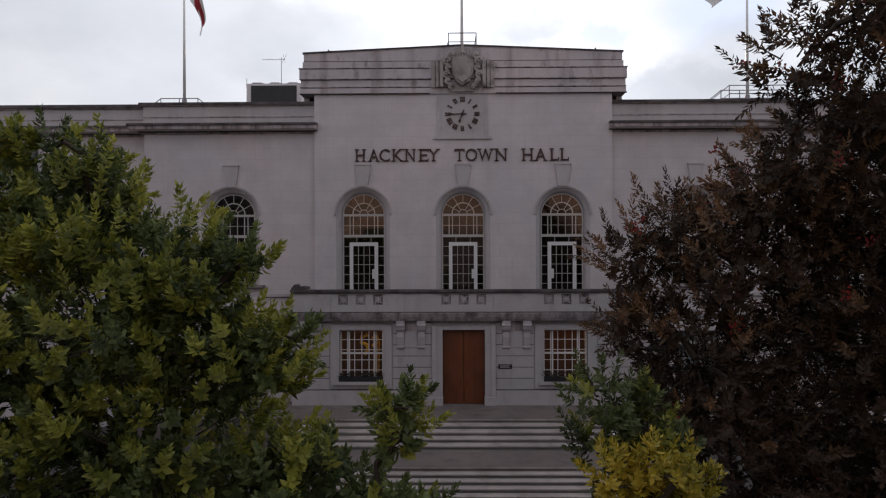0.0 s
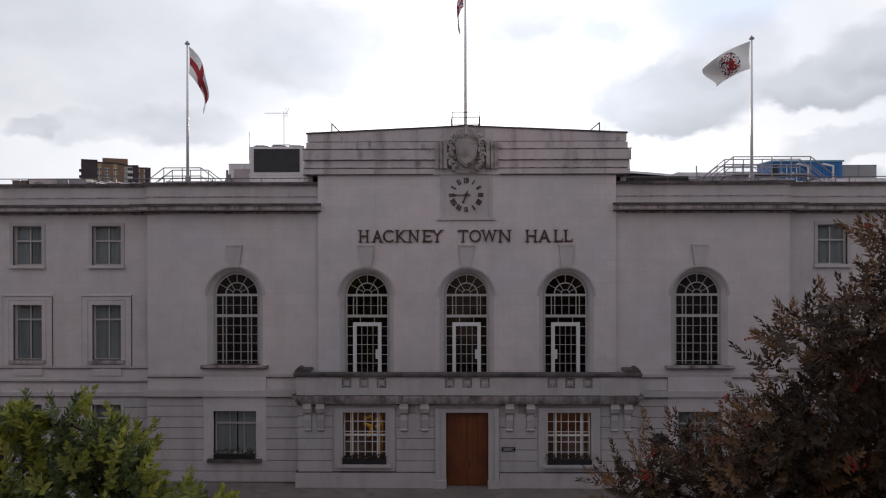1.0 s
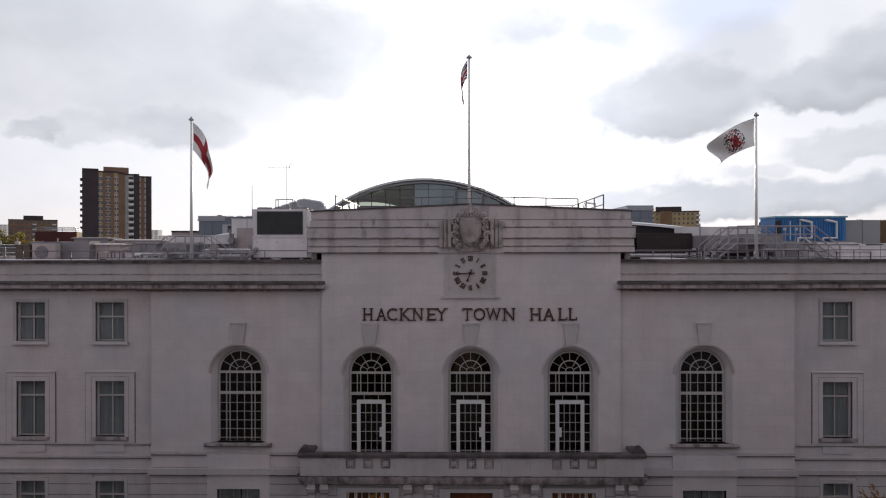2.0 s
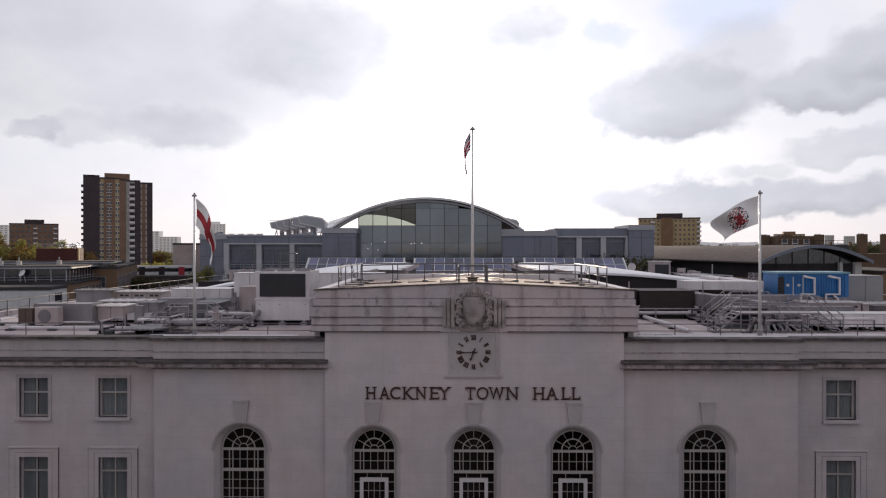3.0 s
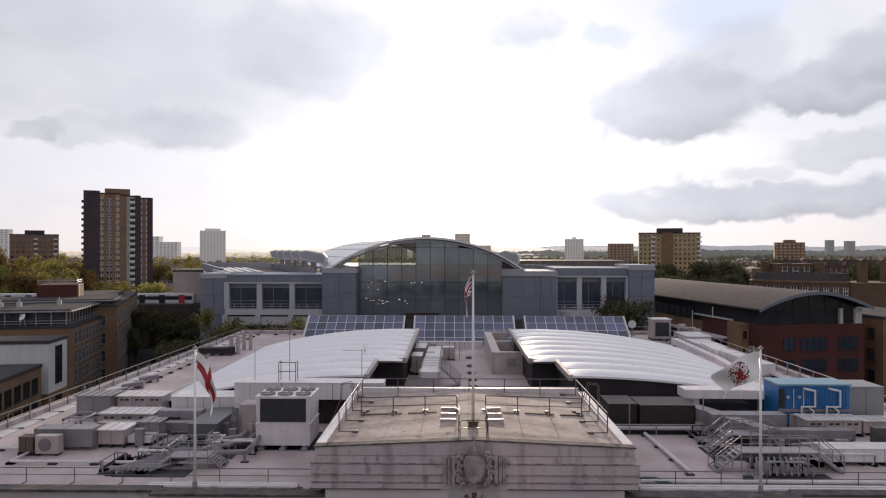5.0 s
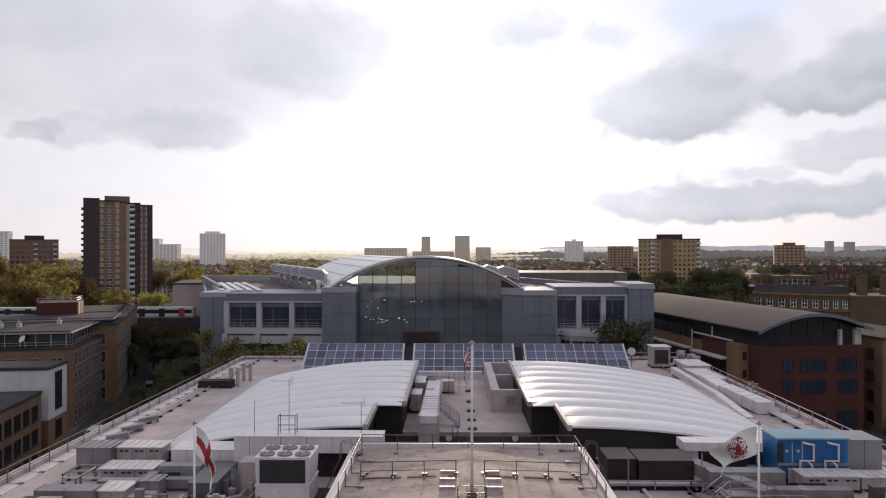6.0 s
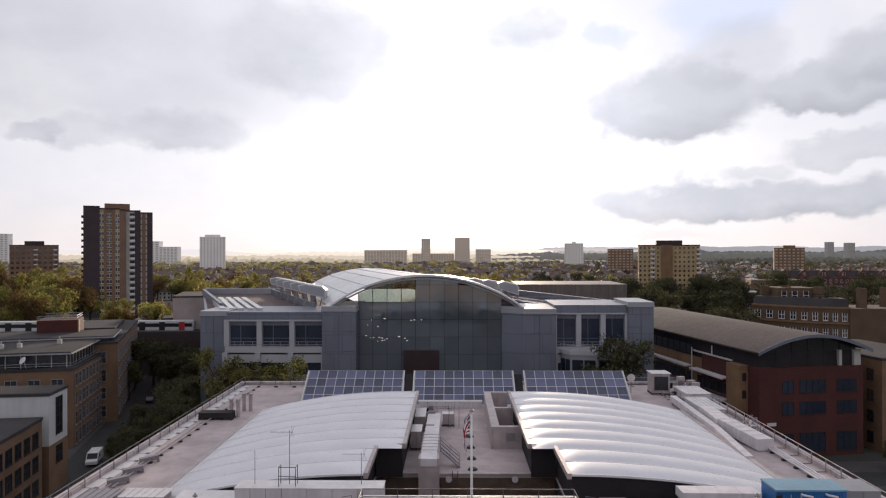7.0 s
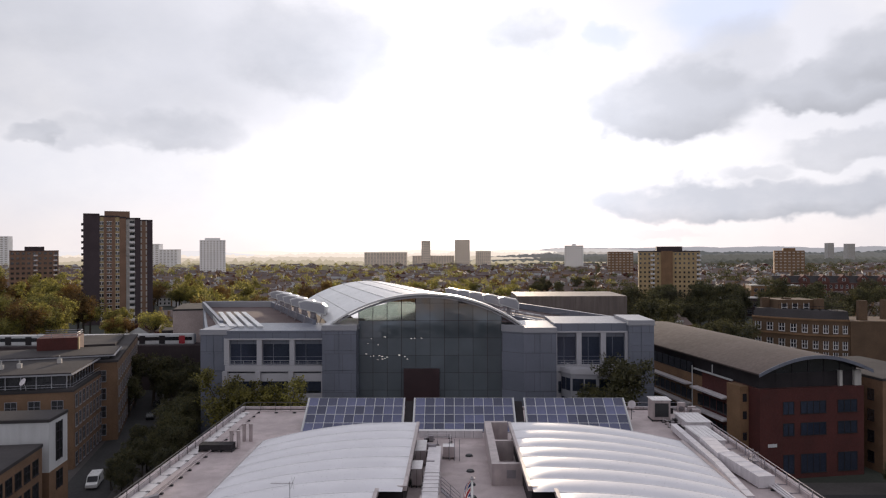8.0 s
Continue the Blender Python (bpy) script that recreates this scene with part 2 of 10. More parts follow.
    L(bp.outputs[0], b.inputs["Normal"])
    return m


M_STONE = stone("portland_stone", (0.535, 0.465, 0.473), (0.475, 0.448, 0.47), (0.36, 0.29, 0.29), 0.8, 0.28, 0.10, block=0.022)
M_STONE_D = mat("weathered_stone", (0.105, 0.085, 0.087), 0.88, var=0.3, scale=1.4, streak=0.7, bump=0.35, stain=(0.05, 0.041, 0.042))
M_STONE_M = stone("moulded_stone", (0.435, 0.388, 0.392), (0.39, 0.372, 0.385), (0.25, 0.20, 0.20), 0.7, 0.4, 0.3)
M_STONE_A = stone("attic_stone", (0.512, 0.432, 0.436), (0.415, 0.378, 0.397), (0.16, 0.122, 0.118), 0.9, 0.8, 0.85)
M_STONE_S = stone("streaked_stone", (0.40, 0.33, 0.335), (0.33, 0.30, 0.315), (0.085, 0.066, 0.064), 0.7, 0.95, 0.6, fine=2.4, start=0.42)
M_CARVE = mat("carved_stone", (0.33, 0.2819, 0.275), 0.88, var=0.25, scale=2.5, bump=0.4, stain=(0.09, 0.08, 0.07))
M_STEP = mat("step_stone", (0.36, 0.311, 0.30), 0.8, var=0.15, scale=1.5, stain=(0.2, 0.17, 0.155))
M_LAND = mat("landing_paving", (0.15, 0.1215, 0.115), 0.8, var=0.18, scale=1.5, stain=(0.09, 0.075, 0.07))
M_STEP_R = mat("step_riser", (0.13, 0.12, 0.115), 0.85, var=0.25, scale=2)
M_LETTER = mat("bronze_letters", (0.062, 0.029, 0.025), 0.6, metal=0.2, var=0.25)
M_DOOR = mat("oak_door", (0.15, 0.040, 0.012), 0.45, var=0.22, scale=3, streak=0.25)
M_WFRAME = mat("white_paint", (0.62, 0.5929, 0.60), 0.5, var=0.06, bump=0.05)
M_BAR = mat("cream_glazing_bar", (0.42, 0.3888, 0.38), 0.5, var=0.08, bump=0.05)
M_GLASS = glass("window_glass")
M_CURTAIN = mat("net_curtain", (0.42, 0.49, 0.53), 0.9, var=0.15, scale=2, streak=0.25)
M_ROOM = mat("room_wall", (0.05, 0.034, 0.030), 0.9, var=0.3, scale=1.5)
M_ROOMW = mat("warm_room_wall", (0.13, 0.06, 0.03), 0.8, var=0.3, scale=2)
M_GOLD = mat("yellow_foil", (0.85, 0.52, 0.04), 0.4, metal=0.3, var=0.2)
M_IRON = mat("dark_iron", (0.03, 0.03, 0.033), 0.55, metal=0.6, var=0.2)
M_STEEL = mat("galvanised_steel", (0.29, 0.2673, 0.29), 0.6, metal=0.4, var=0.15, scale=3)
M_RAIL = mat("grey_rail", (0.12, 0.112, 0.118), 0.5, metal=0.5, var=0.15, scale=3)
M_WHITE = mat("white_cladding", (0.62, 0.5783, 0.60), 0.55, var=0.09, scale=1.5, streak=0.12)
M_PLANT = mat("pale_grey_casing", (0.40, 0.335, 0.335), 0.5, var=0.16, scale=2, streak=0.15)
# paler than the casings to paint sky light on lids; also the pale edge strip
M_LID = mat("pale_lit_top", (0.60, 0.565, 0.575), 0.38, var=0.12, scale=2, streak=0.1)
M_DUCT = mat("duct_metal", (0.25, 0.2313, 0.25), 0.5, metal=0.4, var=0.15, scale=1.2, streak=0.12)
M_DARK = mat("dark_grille", (0.022, 0.022, 0.026), 0.6, var=0.25, scale=4)
M_SLATE = mat("dark_cladding", (0.030, 0.026, 0.029), 0.85, spec=0.2, var=0.2, scale=1)
M_DECK = mat("pale_roof_felt", (0.425, 0.353, 0.357), 0.8, var=0.18, scale=0.8, bump=0.3, stain=(0.35, 0.292, 0.28))
M_ATTIC = stone("stained_concrete_roof", (0.43, 0.350, 0.325), (0.30, 0.235, 0.21), (0.12, 0.070, 0.05), 0.9, 0.55, 1.0, rough=0.85)
M_POLE = mat("white_pole_paint", (0.72, 0.71, 0.70), 0.4, var=0.05)
M_BLUE = mat("blue_container_paint", (0.012, 0.12, 0.33), 0.45, var=0.15, scale=2)
M_PV = mat("solar_cell", (0.078, 0.084, 0.152), 0.2, var=0.18, scale=0.6, bump=0.02, rand=0.45)
M_ALU = mat("aluminium_edge", (0.55, 0.55, 0.56), 0.35, metal=0.6, var=0.06)
M_RUST = mat("brown_brickwork", (0.11, 0.075, 0.055), 0.85, var=0.25, scale=2, block=(0.24, 0.08, 0.012, 0.2, 0.8))
M_MEM = mat("white_membrane", (0.60, 0.5832, 0.62), 0.34, var=0.05, scale=1, bump=0.06, spec=0.5)
M_MEMS = mat("membrane_seam", (0.66, 0.6415, 0.67), 0.3, var=0.05)
# ---------------------------------------------------------------- builders
def mb():
    return bmesh.new()


def box(bm, x0, y0, z0, x1, y1, z1, mi=0):
    x0, x1, y0, y1, z0, z1 = min(x0, x1), max(x0, x1), min(y0, y1), max(y0, y1), min(z0, z1), max(z0, z1)
    v = [bm.verts.new(p) for p in ((x0, y0, z0), (x1, y0, z0), (x1, y1, z0), (x0, y1, z0), (x0, y0, z1), (x1, y0, z1), (x1, y1, z1), (x0, y1, z1))]
    for f in ((3, 2, 1, 0), (4, 5, 6, 7), (0, 1, 5, 4), (1, 2, 6, 5), (2, 3, 7, 6), (3, 0, 4, 7)):
        bm.faces.new([v[i] for i in f]).material_index = mi
    return v


def prism(bm, pts, lo, hi, axis="y", mi=0):
    """A solid whose outline pts lies across the axis: (x, z) for y, (y, z) for x, (x, y) for z."""
    def at(p, q):
        return {"y": (p[0], q, p[1]), "x": (q, p[0], p[1]), "z": (p[0], p[1], q)}[axis]
    a, b = [bm.verts.new(at(p, lo)) for p in pts], [bm.verts.new(at(p, hi)) for p in pts]
    n = len(pts)
    fs = [bm.faces.new(a), bm.faces.new(b[::-1])]
    fs += [bm.faces.new((a[i], b[i], b[(i + 1) % n], a[(i + 1) % n])) for i in range(n)]
    for f in fs:
        f.material_index = mi
    return fs


def rod(bm, p, q, r, n=6, r2=None, cap=True):
    p, q = Vector(p), Vector(q)
    d = (q - p).normalized()
    u = d.orthogonal().normalized()
    w = d.cross(u)
    a, b = [], []
    for i in range(n):
        t = 2 * math.pi * i / n
        o = u * math.cos(t) + w * math.sin(t)
        a.append(bm.verts.new(p + o * r))
        b.append(bm.verts.new(q + o * (r if r2 is None else r2)))
    for i in range(n):
        bm.faces.new((a[i], a[(i + 1) % n], b[(i + 1) % n], b[i]))
    if cap:
        bm.faces.new(a[::-1])
        bm.faces.new(b)


def pipe(bm, pts, r, n=6):
    """One tube along the points, mitred where it bends."""
    pts = [Vector(p) for p in pts]
    pts = [p for k, p in enumerate(pts) if k == 0 or (p - pts[k - 1]).length > 1e-4]
    if len(pts) < 2:
        return
    dirs = [(b - a).normalized() for a, b in zip(pts, pts[1:])]
    u = dirs[0].orthogonal().normalized()
    rings = []
    for k, p in enumerate(pts):
        d = dirs[min(k, len(dirs) - 1)]
        e = dirs[max(0, k - 1)]
        t = d + e
        t = t.normalized() if t.length > 0.2 else d
        u = (u - t * u.dot(t))
        u = u.normalized() if u.length > 1e-3 else t.orthogonal().normalized()
        w = t.cross(u)
        rings.append([bm.verts.new(p + (u * math.cos(2 * math.pi * i / n) + w * math.sin(2 * math.pi * i / n)) * r * 1.08) for i in range(n)])
    for a, b in zip(rings, rings[1:]):
        for i in range(n):
            bm.faces.new((a[i], a[(i + 1) % n], b[(i + 1) % n], b[i]))
    if len(pts) > 2 and (pts[0] - pts[-1]).length < 1e-3:
        return
    bm.faces.new(rings[0][::-1])
    bm.faces.new(rings[-1])


def thing(name, label, category, at=(0, 0, 0), group="", kind=""):
    ob = new(name)
    ob.empty_display_size = 0.3
    ob.location = at
    return tagged(ob, label, category, group, kind)


def hang(ob, parent):
    """Parents ob and leaves it where it stands."""
    ob.parent = parent
    p, m = parent, Matrix()
    while p:
        m = p.matrix_basis.inverted() if p.parent is None else m
        p = p.parent
    if parent.parent is None:
        ob.matrix_parent_inverse = parent.matrix_basis.inverted()
    return ob


def meshed(name, bm, *mats, smooth=False):
    bmesh.ops.recalc_face_normals(bm, faces=bm.faces)
    me = bpy.data.meshes.new(name)
    bm.to_mesh(me)
    bm.free()
    for m in mats:
        me.materials.append(m)
    if smooth:
        me.polygons.foreach_set("use_smooth", [True] * len(me.polygons))
    return me


def part(name, bm, material, parent, label="", smooth=False):
    mats = material if isinstance(material, (list, tuple)) else [material]
    ob = new(name, meshed(name, bm, *mats, smooth=smooth))
    hang(ob, parent)
    if label:
        ob["label"] = label
    return ob


def piece(name, me, parent, at=(0, 0, 0), rz=0.0, scale=None):
    ob = new(name, me)
    hang(ob, parent)
    ob.matrix_basis = Matrix.LocRotScale(at, Euler((0, 0, rz)), scale)
    return ob


def box_part(name, material, parent, *corners):
    bm = mb()
    box(bm, *corners)
    return part(name, bm, material, parent)


def solo(name, bm, material, label, category, group="", kind="", smooth=False):
    mats = material if isinstance(material, (list, tuple)) else [material]
    return tagged(new(name, meshed(name, bm, *mats, smooth=smooth)), label, category, group, kind)


def arc(cx, cz, r, a0, a1, n):
    return [(cx + r * math.cos(radians(a0 + (a1 - a0) * i / n)), cz + r * math.sin(radians(a0 + (a1 - a0) * i / n))) for i in range(n + 1)]


def wall_cols(bm, x0, x1, z0, z1, yf, yb, cols):
    """A wall along x with openings. cols: (middle, half width, [(bottom, top, arched)]), where an arched top is its springing."""
    at = x0
    for cx, hw, holes in sorted(cols):
        if cx - hw > at:
            box(bm, at, yf, z0, cx - hw, yb, z1)
        z = z0
        for zb, zt, arched in sorted(holes):
            if zb > z:
                box(bm, cx - hw, yf, z, cx + hw, yb, zb)
            z = zt
            if arched:
                n, top = 18, zt + hw + 0.05
                pts = arc(cx, zt, hw, 180, 0, n)
                for (xa, za), (xb, zc) in zip(pts, pts[1:]):
                    prism(bm, [(xa, za), (xb, zc), (xb, top), (xa, top)], yf, yb)
                z = top
        if z1 > z:
            box(bm, cx - hw, yf, z, cx + hw, yb, z1)
        at = cx + hw
    if x1 > at:
        box(bm, at, yf, z0, x1, yb, z1)
    bmesh.ops.remove_doubles(bm, verts=bm.verts, dist=0.0005)


def course(x0, x1, z0, z1, yf, yb, gaps, material):
    """One course of stone, cut by gaps (middle, half width); every run is a part of its own."""
    at = x0
    for cx, hw in sorted(gaps) + [(x1 + 1, 1)]:
        if cx - hw > at + 0.02:
            bm = mb()
            box(bm, at, yf, z0, cx - hw, yb, z1)
            part("stone_course", bm, material, hall)
            box_part("joint", M_STONE_D, hall, at, yf + 0.022, z1, cx - hw, yb, z1 + 0.034)
        at = cx + hw


def ring(bm, cx, cz, r0, r1, y0, y1, a0=180, a1=0, n=18):
    p, q = arc(cx, cz, r0, a0, a1, n), arc(cx, cz, r1, a0, a1, n)
    for i in range(n):
        prism(bm, [p[i], p[i + 1], q[i + 1], q[i]], y0, y1)


# ---------------------------------------------------------------- town hall
Y_MID, Y_PAV, Y_WING, Y_GF = 37.3, 37.5, 38.1, 36.62
Z_LAND, Z_DECK = 1.55, 17.2
WEST, EAST, BACK = -34.3, 36.0, 111.3
hall = thing("town_hall", "pale Portland stone town hall with arched windows, clock and balcony", "town hall", (XC, 37.5, 0))

ARCH_MID = (-5.32, 0.0, 5.28)
ARCH_PAV = (-12.4, 12.34)
WING_X = (-23.95, -19.6, 19.66, 24.0)


def walls():
    bm = mb()
    wall_cols(bm, XC - 7.9, XC + 7.9, 6.0, 17.9, Y_MID, Y_MID + 0.55, [(XC + u, 1.44, [(6.2, 11.52, True)]) for u in ARCH_MID])
    part("central_wall", bm, M_STONE, hall)
    for s, u in ((-1, ARCH_PAV[0]), (1, ARCH_PAV[1])):
        bm = mb()
        a, b = sorted((XC + s * 7.9, XC + s * 17.1))
        wall_cols(bm, a, b, 6.44, 15.9, Y_PAV, Y_PAV + 0.5, [(XC + u, 1.5, [(7.78, 11.5, True)])])
        part("pavilion_wall", bm, M_STONE, hall)
        # ground storey in channelled courses round the window
        for k in range(8):
            z0, z1 = 1.55 + 0.58 * k, 1.55 + 0.58 * (k + 1) - 0.035
            z1 = min(z1, 6.1)
            a2, b2 = (a, b - 0.95) if s < 0 else (a + 0.95, b)
            course(a2, b2, z0, z1, Y_PAV - 0.1, Y_PAV + 0.3, [(XC + u, 1.68)] if z1 > 2.7 else [], M_STONE_M)
        bm = mb()
        wall_cols(bm, a, b, 0, 6.44, Y_PAV - 0.05, Y_PAV + 0.5, [(XC + u, 1.14, [(3.0, 5.32, False)])])
        part("channel_backing", bm, M_STONE_M, hall)
        box_part("string_course", M_STONE_M, hall, a, Y_PAV - 0.22, 0, b, Y_PAV + 0.2, 1.55)
        box_part("string_course", M_STONE_M, hall, a - (0.12 if s < 0 else 0), Y_PAV - 0.22, 6.12, b + (0.12 if s > 0 else 0), Y_PAV + 0.1, 6.44)
        box_part("string_course", M_STONE_M, hall, a, Y_PAV - 0.07, 7.15, b, Y_PAV + 0.1, 7.3)
        # dark strip along the lower edge of each string course
        for q0, q1, z, o in ((a, XC + u - 1.7, 6.10, 0.235), (XC + u + 1.7, b, 6.10, 0.235), (a, b, 7.135, 0.08)):
            if q1 > q0:
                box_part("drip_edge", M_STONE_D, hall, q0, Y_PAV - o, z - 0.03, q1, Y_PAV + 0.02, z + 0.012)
    for s in (-1, 1):
        bm = mb()
        a, b = sorted((XC + s * 17.1, WEST if s < 0 else EAST))
        cols = [(XC + u, 0.79, [(2.85, 5.52, False), (7.93, 10.95, False), (13.12, 15.25, False)]) for u in WING_X if u * s > 0]
        wall_cols(bm, a, b, 0, 15.9, Y_WING, Y_WING + 0.5, cols)
        part("wing_wall", bm, M_STONE, hall)
        box_part("string_course", M_STONE_M, hall, a, Y_WING - 0.12, 5.98, b, Y_WING + 0.1, 6.2)
        box_part("string_course", M_STONE_M, hall, a, Y_WING - 0.07, 6.78, b, Y_WING + 0.1, 6.9)
        box_part("string_course", M_STONE_M, hall, a, Y_WING - 0.05, 7.5, b, Y_WING + 0.1, 7.6)
        # dark strip along the lower edge of each wing course
        for z, o in ((5.965, 0.13), (6.77, 0.08), (7.49, 0.06)):
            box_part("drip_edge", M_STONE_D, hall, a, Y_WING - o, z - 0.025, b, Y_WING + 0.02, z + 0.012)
        for k in range(7):
            z0 = 1.9 + 0.58 * k
            course(a, b, z0, z0 + 0.545, Y_WING - 0.08, Y_WING + 0.1, [(XC + u, 0.98) for u in WING_X if u * s > 0] if z0 + 0.545 > 2.7 else [], M_STONE_M)
    # side and back walls
    bm = mb()
    box(bm, WEST, Y_WING + 0.5, 0, WEST + 0.5, BACK, 17.3)
    box(bm, EAST - 0.5, Y_WING + 0.5, 0, EAST, BACK, 17.3)
    box(bm, WEST + 0.5, BACK - 0.5, 0, EAST - 0.5, BACK, 17.3)
    part("side_wall", bm, M_STONE, hall)
    # inner partition and floors, seen dimly behind the glass
    bm = mb()
    box(bm, WEST + 0.5, 42.5, 0, EAST - 0.5, 42.7, Z_DECK - 0.1)
    for z in (1.2, 6.2, 12.75):
        if z < 12:
            box(bm, WEST + 0.5, Y_WING + 0.5, z, EAST - 0.5, 42.5, z + 0.18)
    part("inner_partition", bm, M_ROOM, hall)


def cornices():
    """Moulded cornice with a pale fascia between dark drip edges, parapet with a thin coping."""
    steps = [(0.10, 0.09, M_STONE_S), (0.24, 0.05, M_STONE_D), (0.50, 0.05, M_STONE_M), (0.60, 0.205, M_STONE_S), (0.68, 0.11, M_STONE_D), (0.20, 0.05, M_STONE_D)]
    top = [(0.03, 0.34, M_STONE_M), (0.06, 0.05, M_STONE_S), (0.03, 0.56, M_STONE_M), (0.14, 0.05, M_STONE_S), (0.22, 0.13, M_STONE_D)]
    for s in (-1, 1):
        a, b = sorted((XC + s * 7.72, XC + s * 17.1))
        z = 15.86
        for o, h, m in steps:
            box_part("cornice_moulding", m, hall, a - (o if s < 0 else 0), Y_PAV - o, z, b + (o if s > 0 else 0), Y_PAV + 0.55, z + h)
            z += h
        a, b = sorted((XC + s * 7.9, XC + s * 17.1))
        for o, h, m in top:
            box_part("parapet_course", m, hall, a - (o if s < 0 else 0), Y_PAV - o, z, b + (o if s > 0 else 0), Y_PAV + 0.75, z + h)
            z += h
        a, b = sorted((XC + s * 17.13, WEST - 0.3 if s < 0 else EAST + 0.3))
        z = 15.845
        for o, h, m in steps:
            box_part("cornice_moulding", m, hall, a, Y_WING - o, z, b, Y_WING + 0.55, z + h)
            z += h
        for o, h, m in top:
            box_part("parapet_course", m, hall, a, Y_WING - o, z, b, Y_WING + 0.6, z + h)
            z += h
    # side and back parapets
    bm = mb()
    box(bm, WEST - 0.1, Y_WING + 0.6, 17.2, WEST + 0.55, BACK + 0.1, 17.62)
    box(bm, EAST - 0.55, Y_WING + 0.6, 17.2, EAST + 0.1, BACK + 0.1, 17.62)
    box(bm, WEST + 0.55, BACK - 0.5, 17.2, EAST - 0.55, BACK + 0.1, 17.62)
    part("side_coping", bm, M_STONE_A, hall)


def attic():
    """The stepped attic block over the clock, with a faint gable."""
    layers = [(17.90, 18.27, 8.62, 0.10), (18.27, 18.70, 8.6, 0.06), (18.70, 19.27, 8.66, 0.14), (19.27, 19.68, 8.5, 0.05)]
    for z0, z1, hw, out in layers:
        bm = mb()
        box(bm, XC - hw, Y_MID - out, z0, XC + hw, 51.8, z1 - 0.055)
        box(bm, XC - hw + 0.09, Y_MID - out + 0.12, z1 - 0.055, XC + hw - 0.09, 51.75, z1)
        part("attic_course", bm, M_STONE_A if out < 0.18 else M_STONE_S, hall)
    # dark strips along the ledges, broken by the carving
    for z, hw, out in ((17.92, 8.66, 0.15), (18.27, 8.63, 0.13), (18.70, 8.66, 0.16), (19.27, 8.7, 0.17)):
        for s in (-1, 1):
            a, b = sorted((XC + s * 1.75, XC + s * hw))
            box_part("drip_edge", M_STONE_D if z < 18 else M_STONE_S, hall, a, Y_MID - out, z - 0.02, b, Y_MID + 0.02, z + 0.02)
    bm = mb()
    hw = 8.45
    prism(bm, [(XC - hw, 19.68), (XC + hw, 19.68), (XC + hw, 20.08), (XC, 20.46), (XC - hw, 20.08)], Y_MID, Y_MID + 0.45)
    part("attic_course", bm, M_STONE_A, hall)
    bm = mb()
    for s in (-1, 1):
        a, b = (XC + s * (hw + 0.06), 20.08), (XC, 20.46)
        prism(bm, [a, b, (b[0], b[1] + 0.07), (a[0], a[1] + 0.07)], Y_MID - 0.06, Y_MID + 0.55)
    part("attic_coping", bm, M_STONE_D, hall)
    bm = mb()
    for s in (-1, 1):
        prism(bm, [(XC + s * hw, 19.68), (XC, 19.68), (XC, 20.3), (XC + s * hw, 19.95)], Y_MID + 0.45, 51.75)
    part("attic_roof", bm, M_ATTIC, hall, "stained pale concrete attic roof")
    for s in (-1, 1):
        a, b = sorted((XC + s * (hw - 0.45), XC + s * (hw + 0.08)))
        box_part("attic_kerb", M_WHITE, hall, a, Y_MID + 0.56, 19.69, b, 51.8, 20.12)
    bm = mb()
    box(bm, XC - hw + 0.46, 51.4, 19.9, XC + hw - 0.46, 51.82, 20.42)
    part("attic_kerb", bm, M_WHITE, hall)
    bm = mb()
    for sx in (-1, 1):
        a, b = sorted((XC + sx * 8.3, XC + sx * 8.6))
        box(bm, a, Y_PAV + 0.55, 16.4, b, 51.7, 17.88)
    box(bm, XC - 8.3, 51.4, 12.0, XC + 8.3, 51.7, 17.88)
    part("attic_flank", bm, M_STONE_M, hall)
    # a line of loose bricks across the attic under the guard rail
    bm = mb()
    box(bm, 0, 0, 0, 0.36, 0.22, 0.13)
    brick = meshed("brick", bm, M_RUST)
    for k in range(38):
        x = -6.95 + 0.37 * k
        if abs(x + 0.2) < 0.75 or k in (7, 13, 14, 27, 33):
            continue
        piece("brick", brick, hall, (XC + x, 44.6 + 0.03 * math.sin(7 * k), 20.2 - 0.035 * abs(x)))


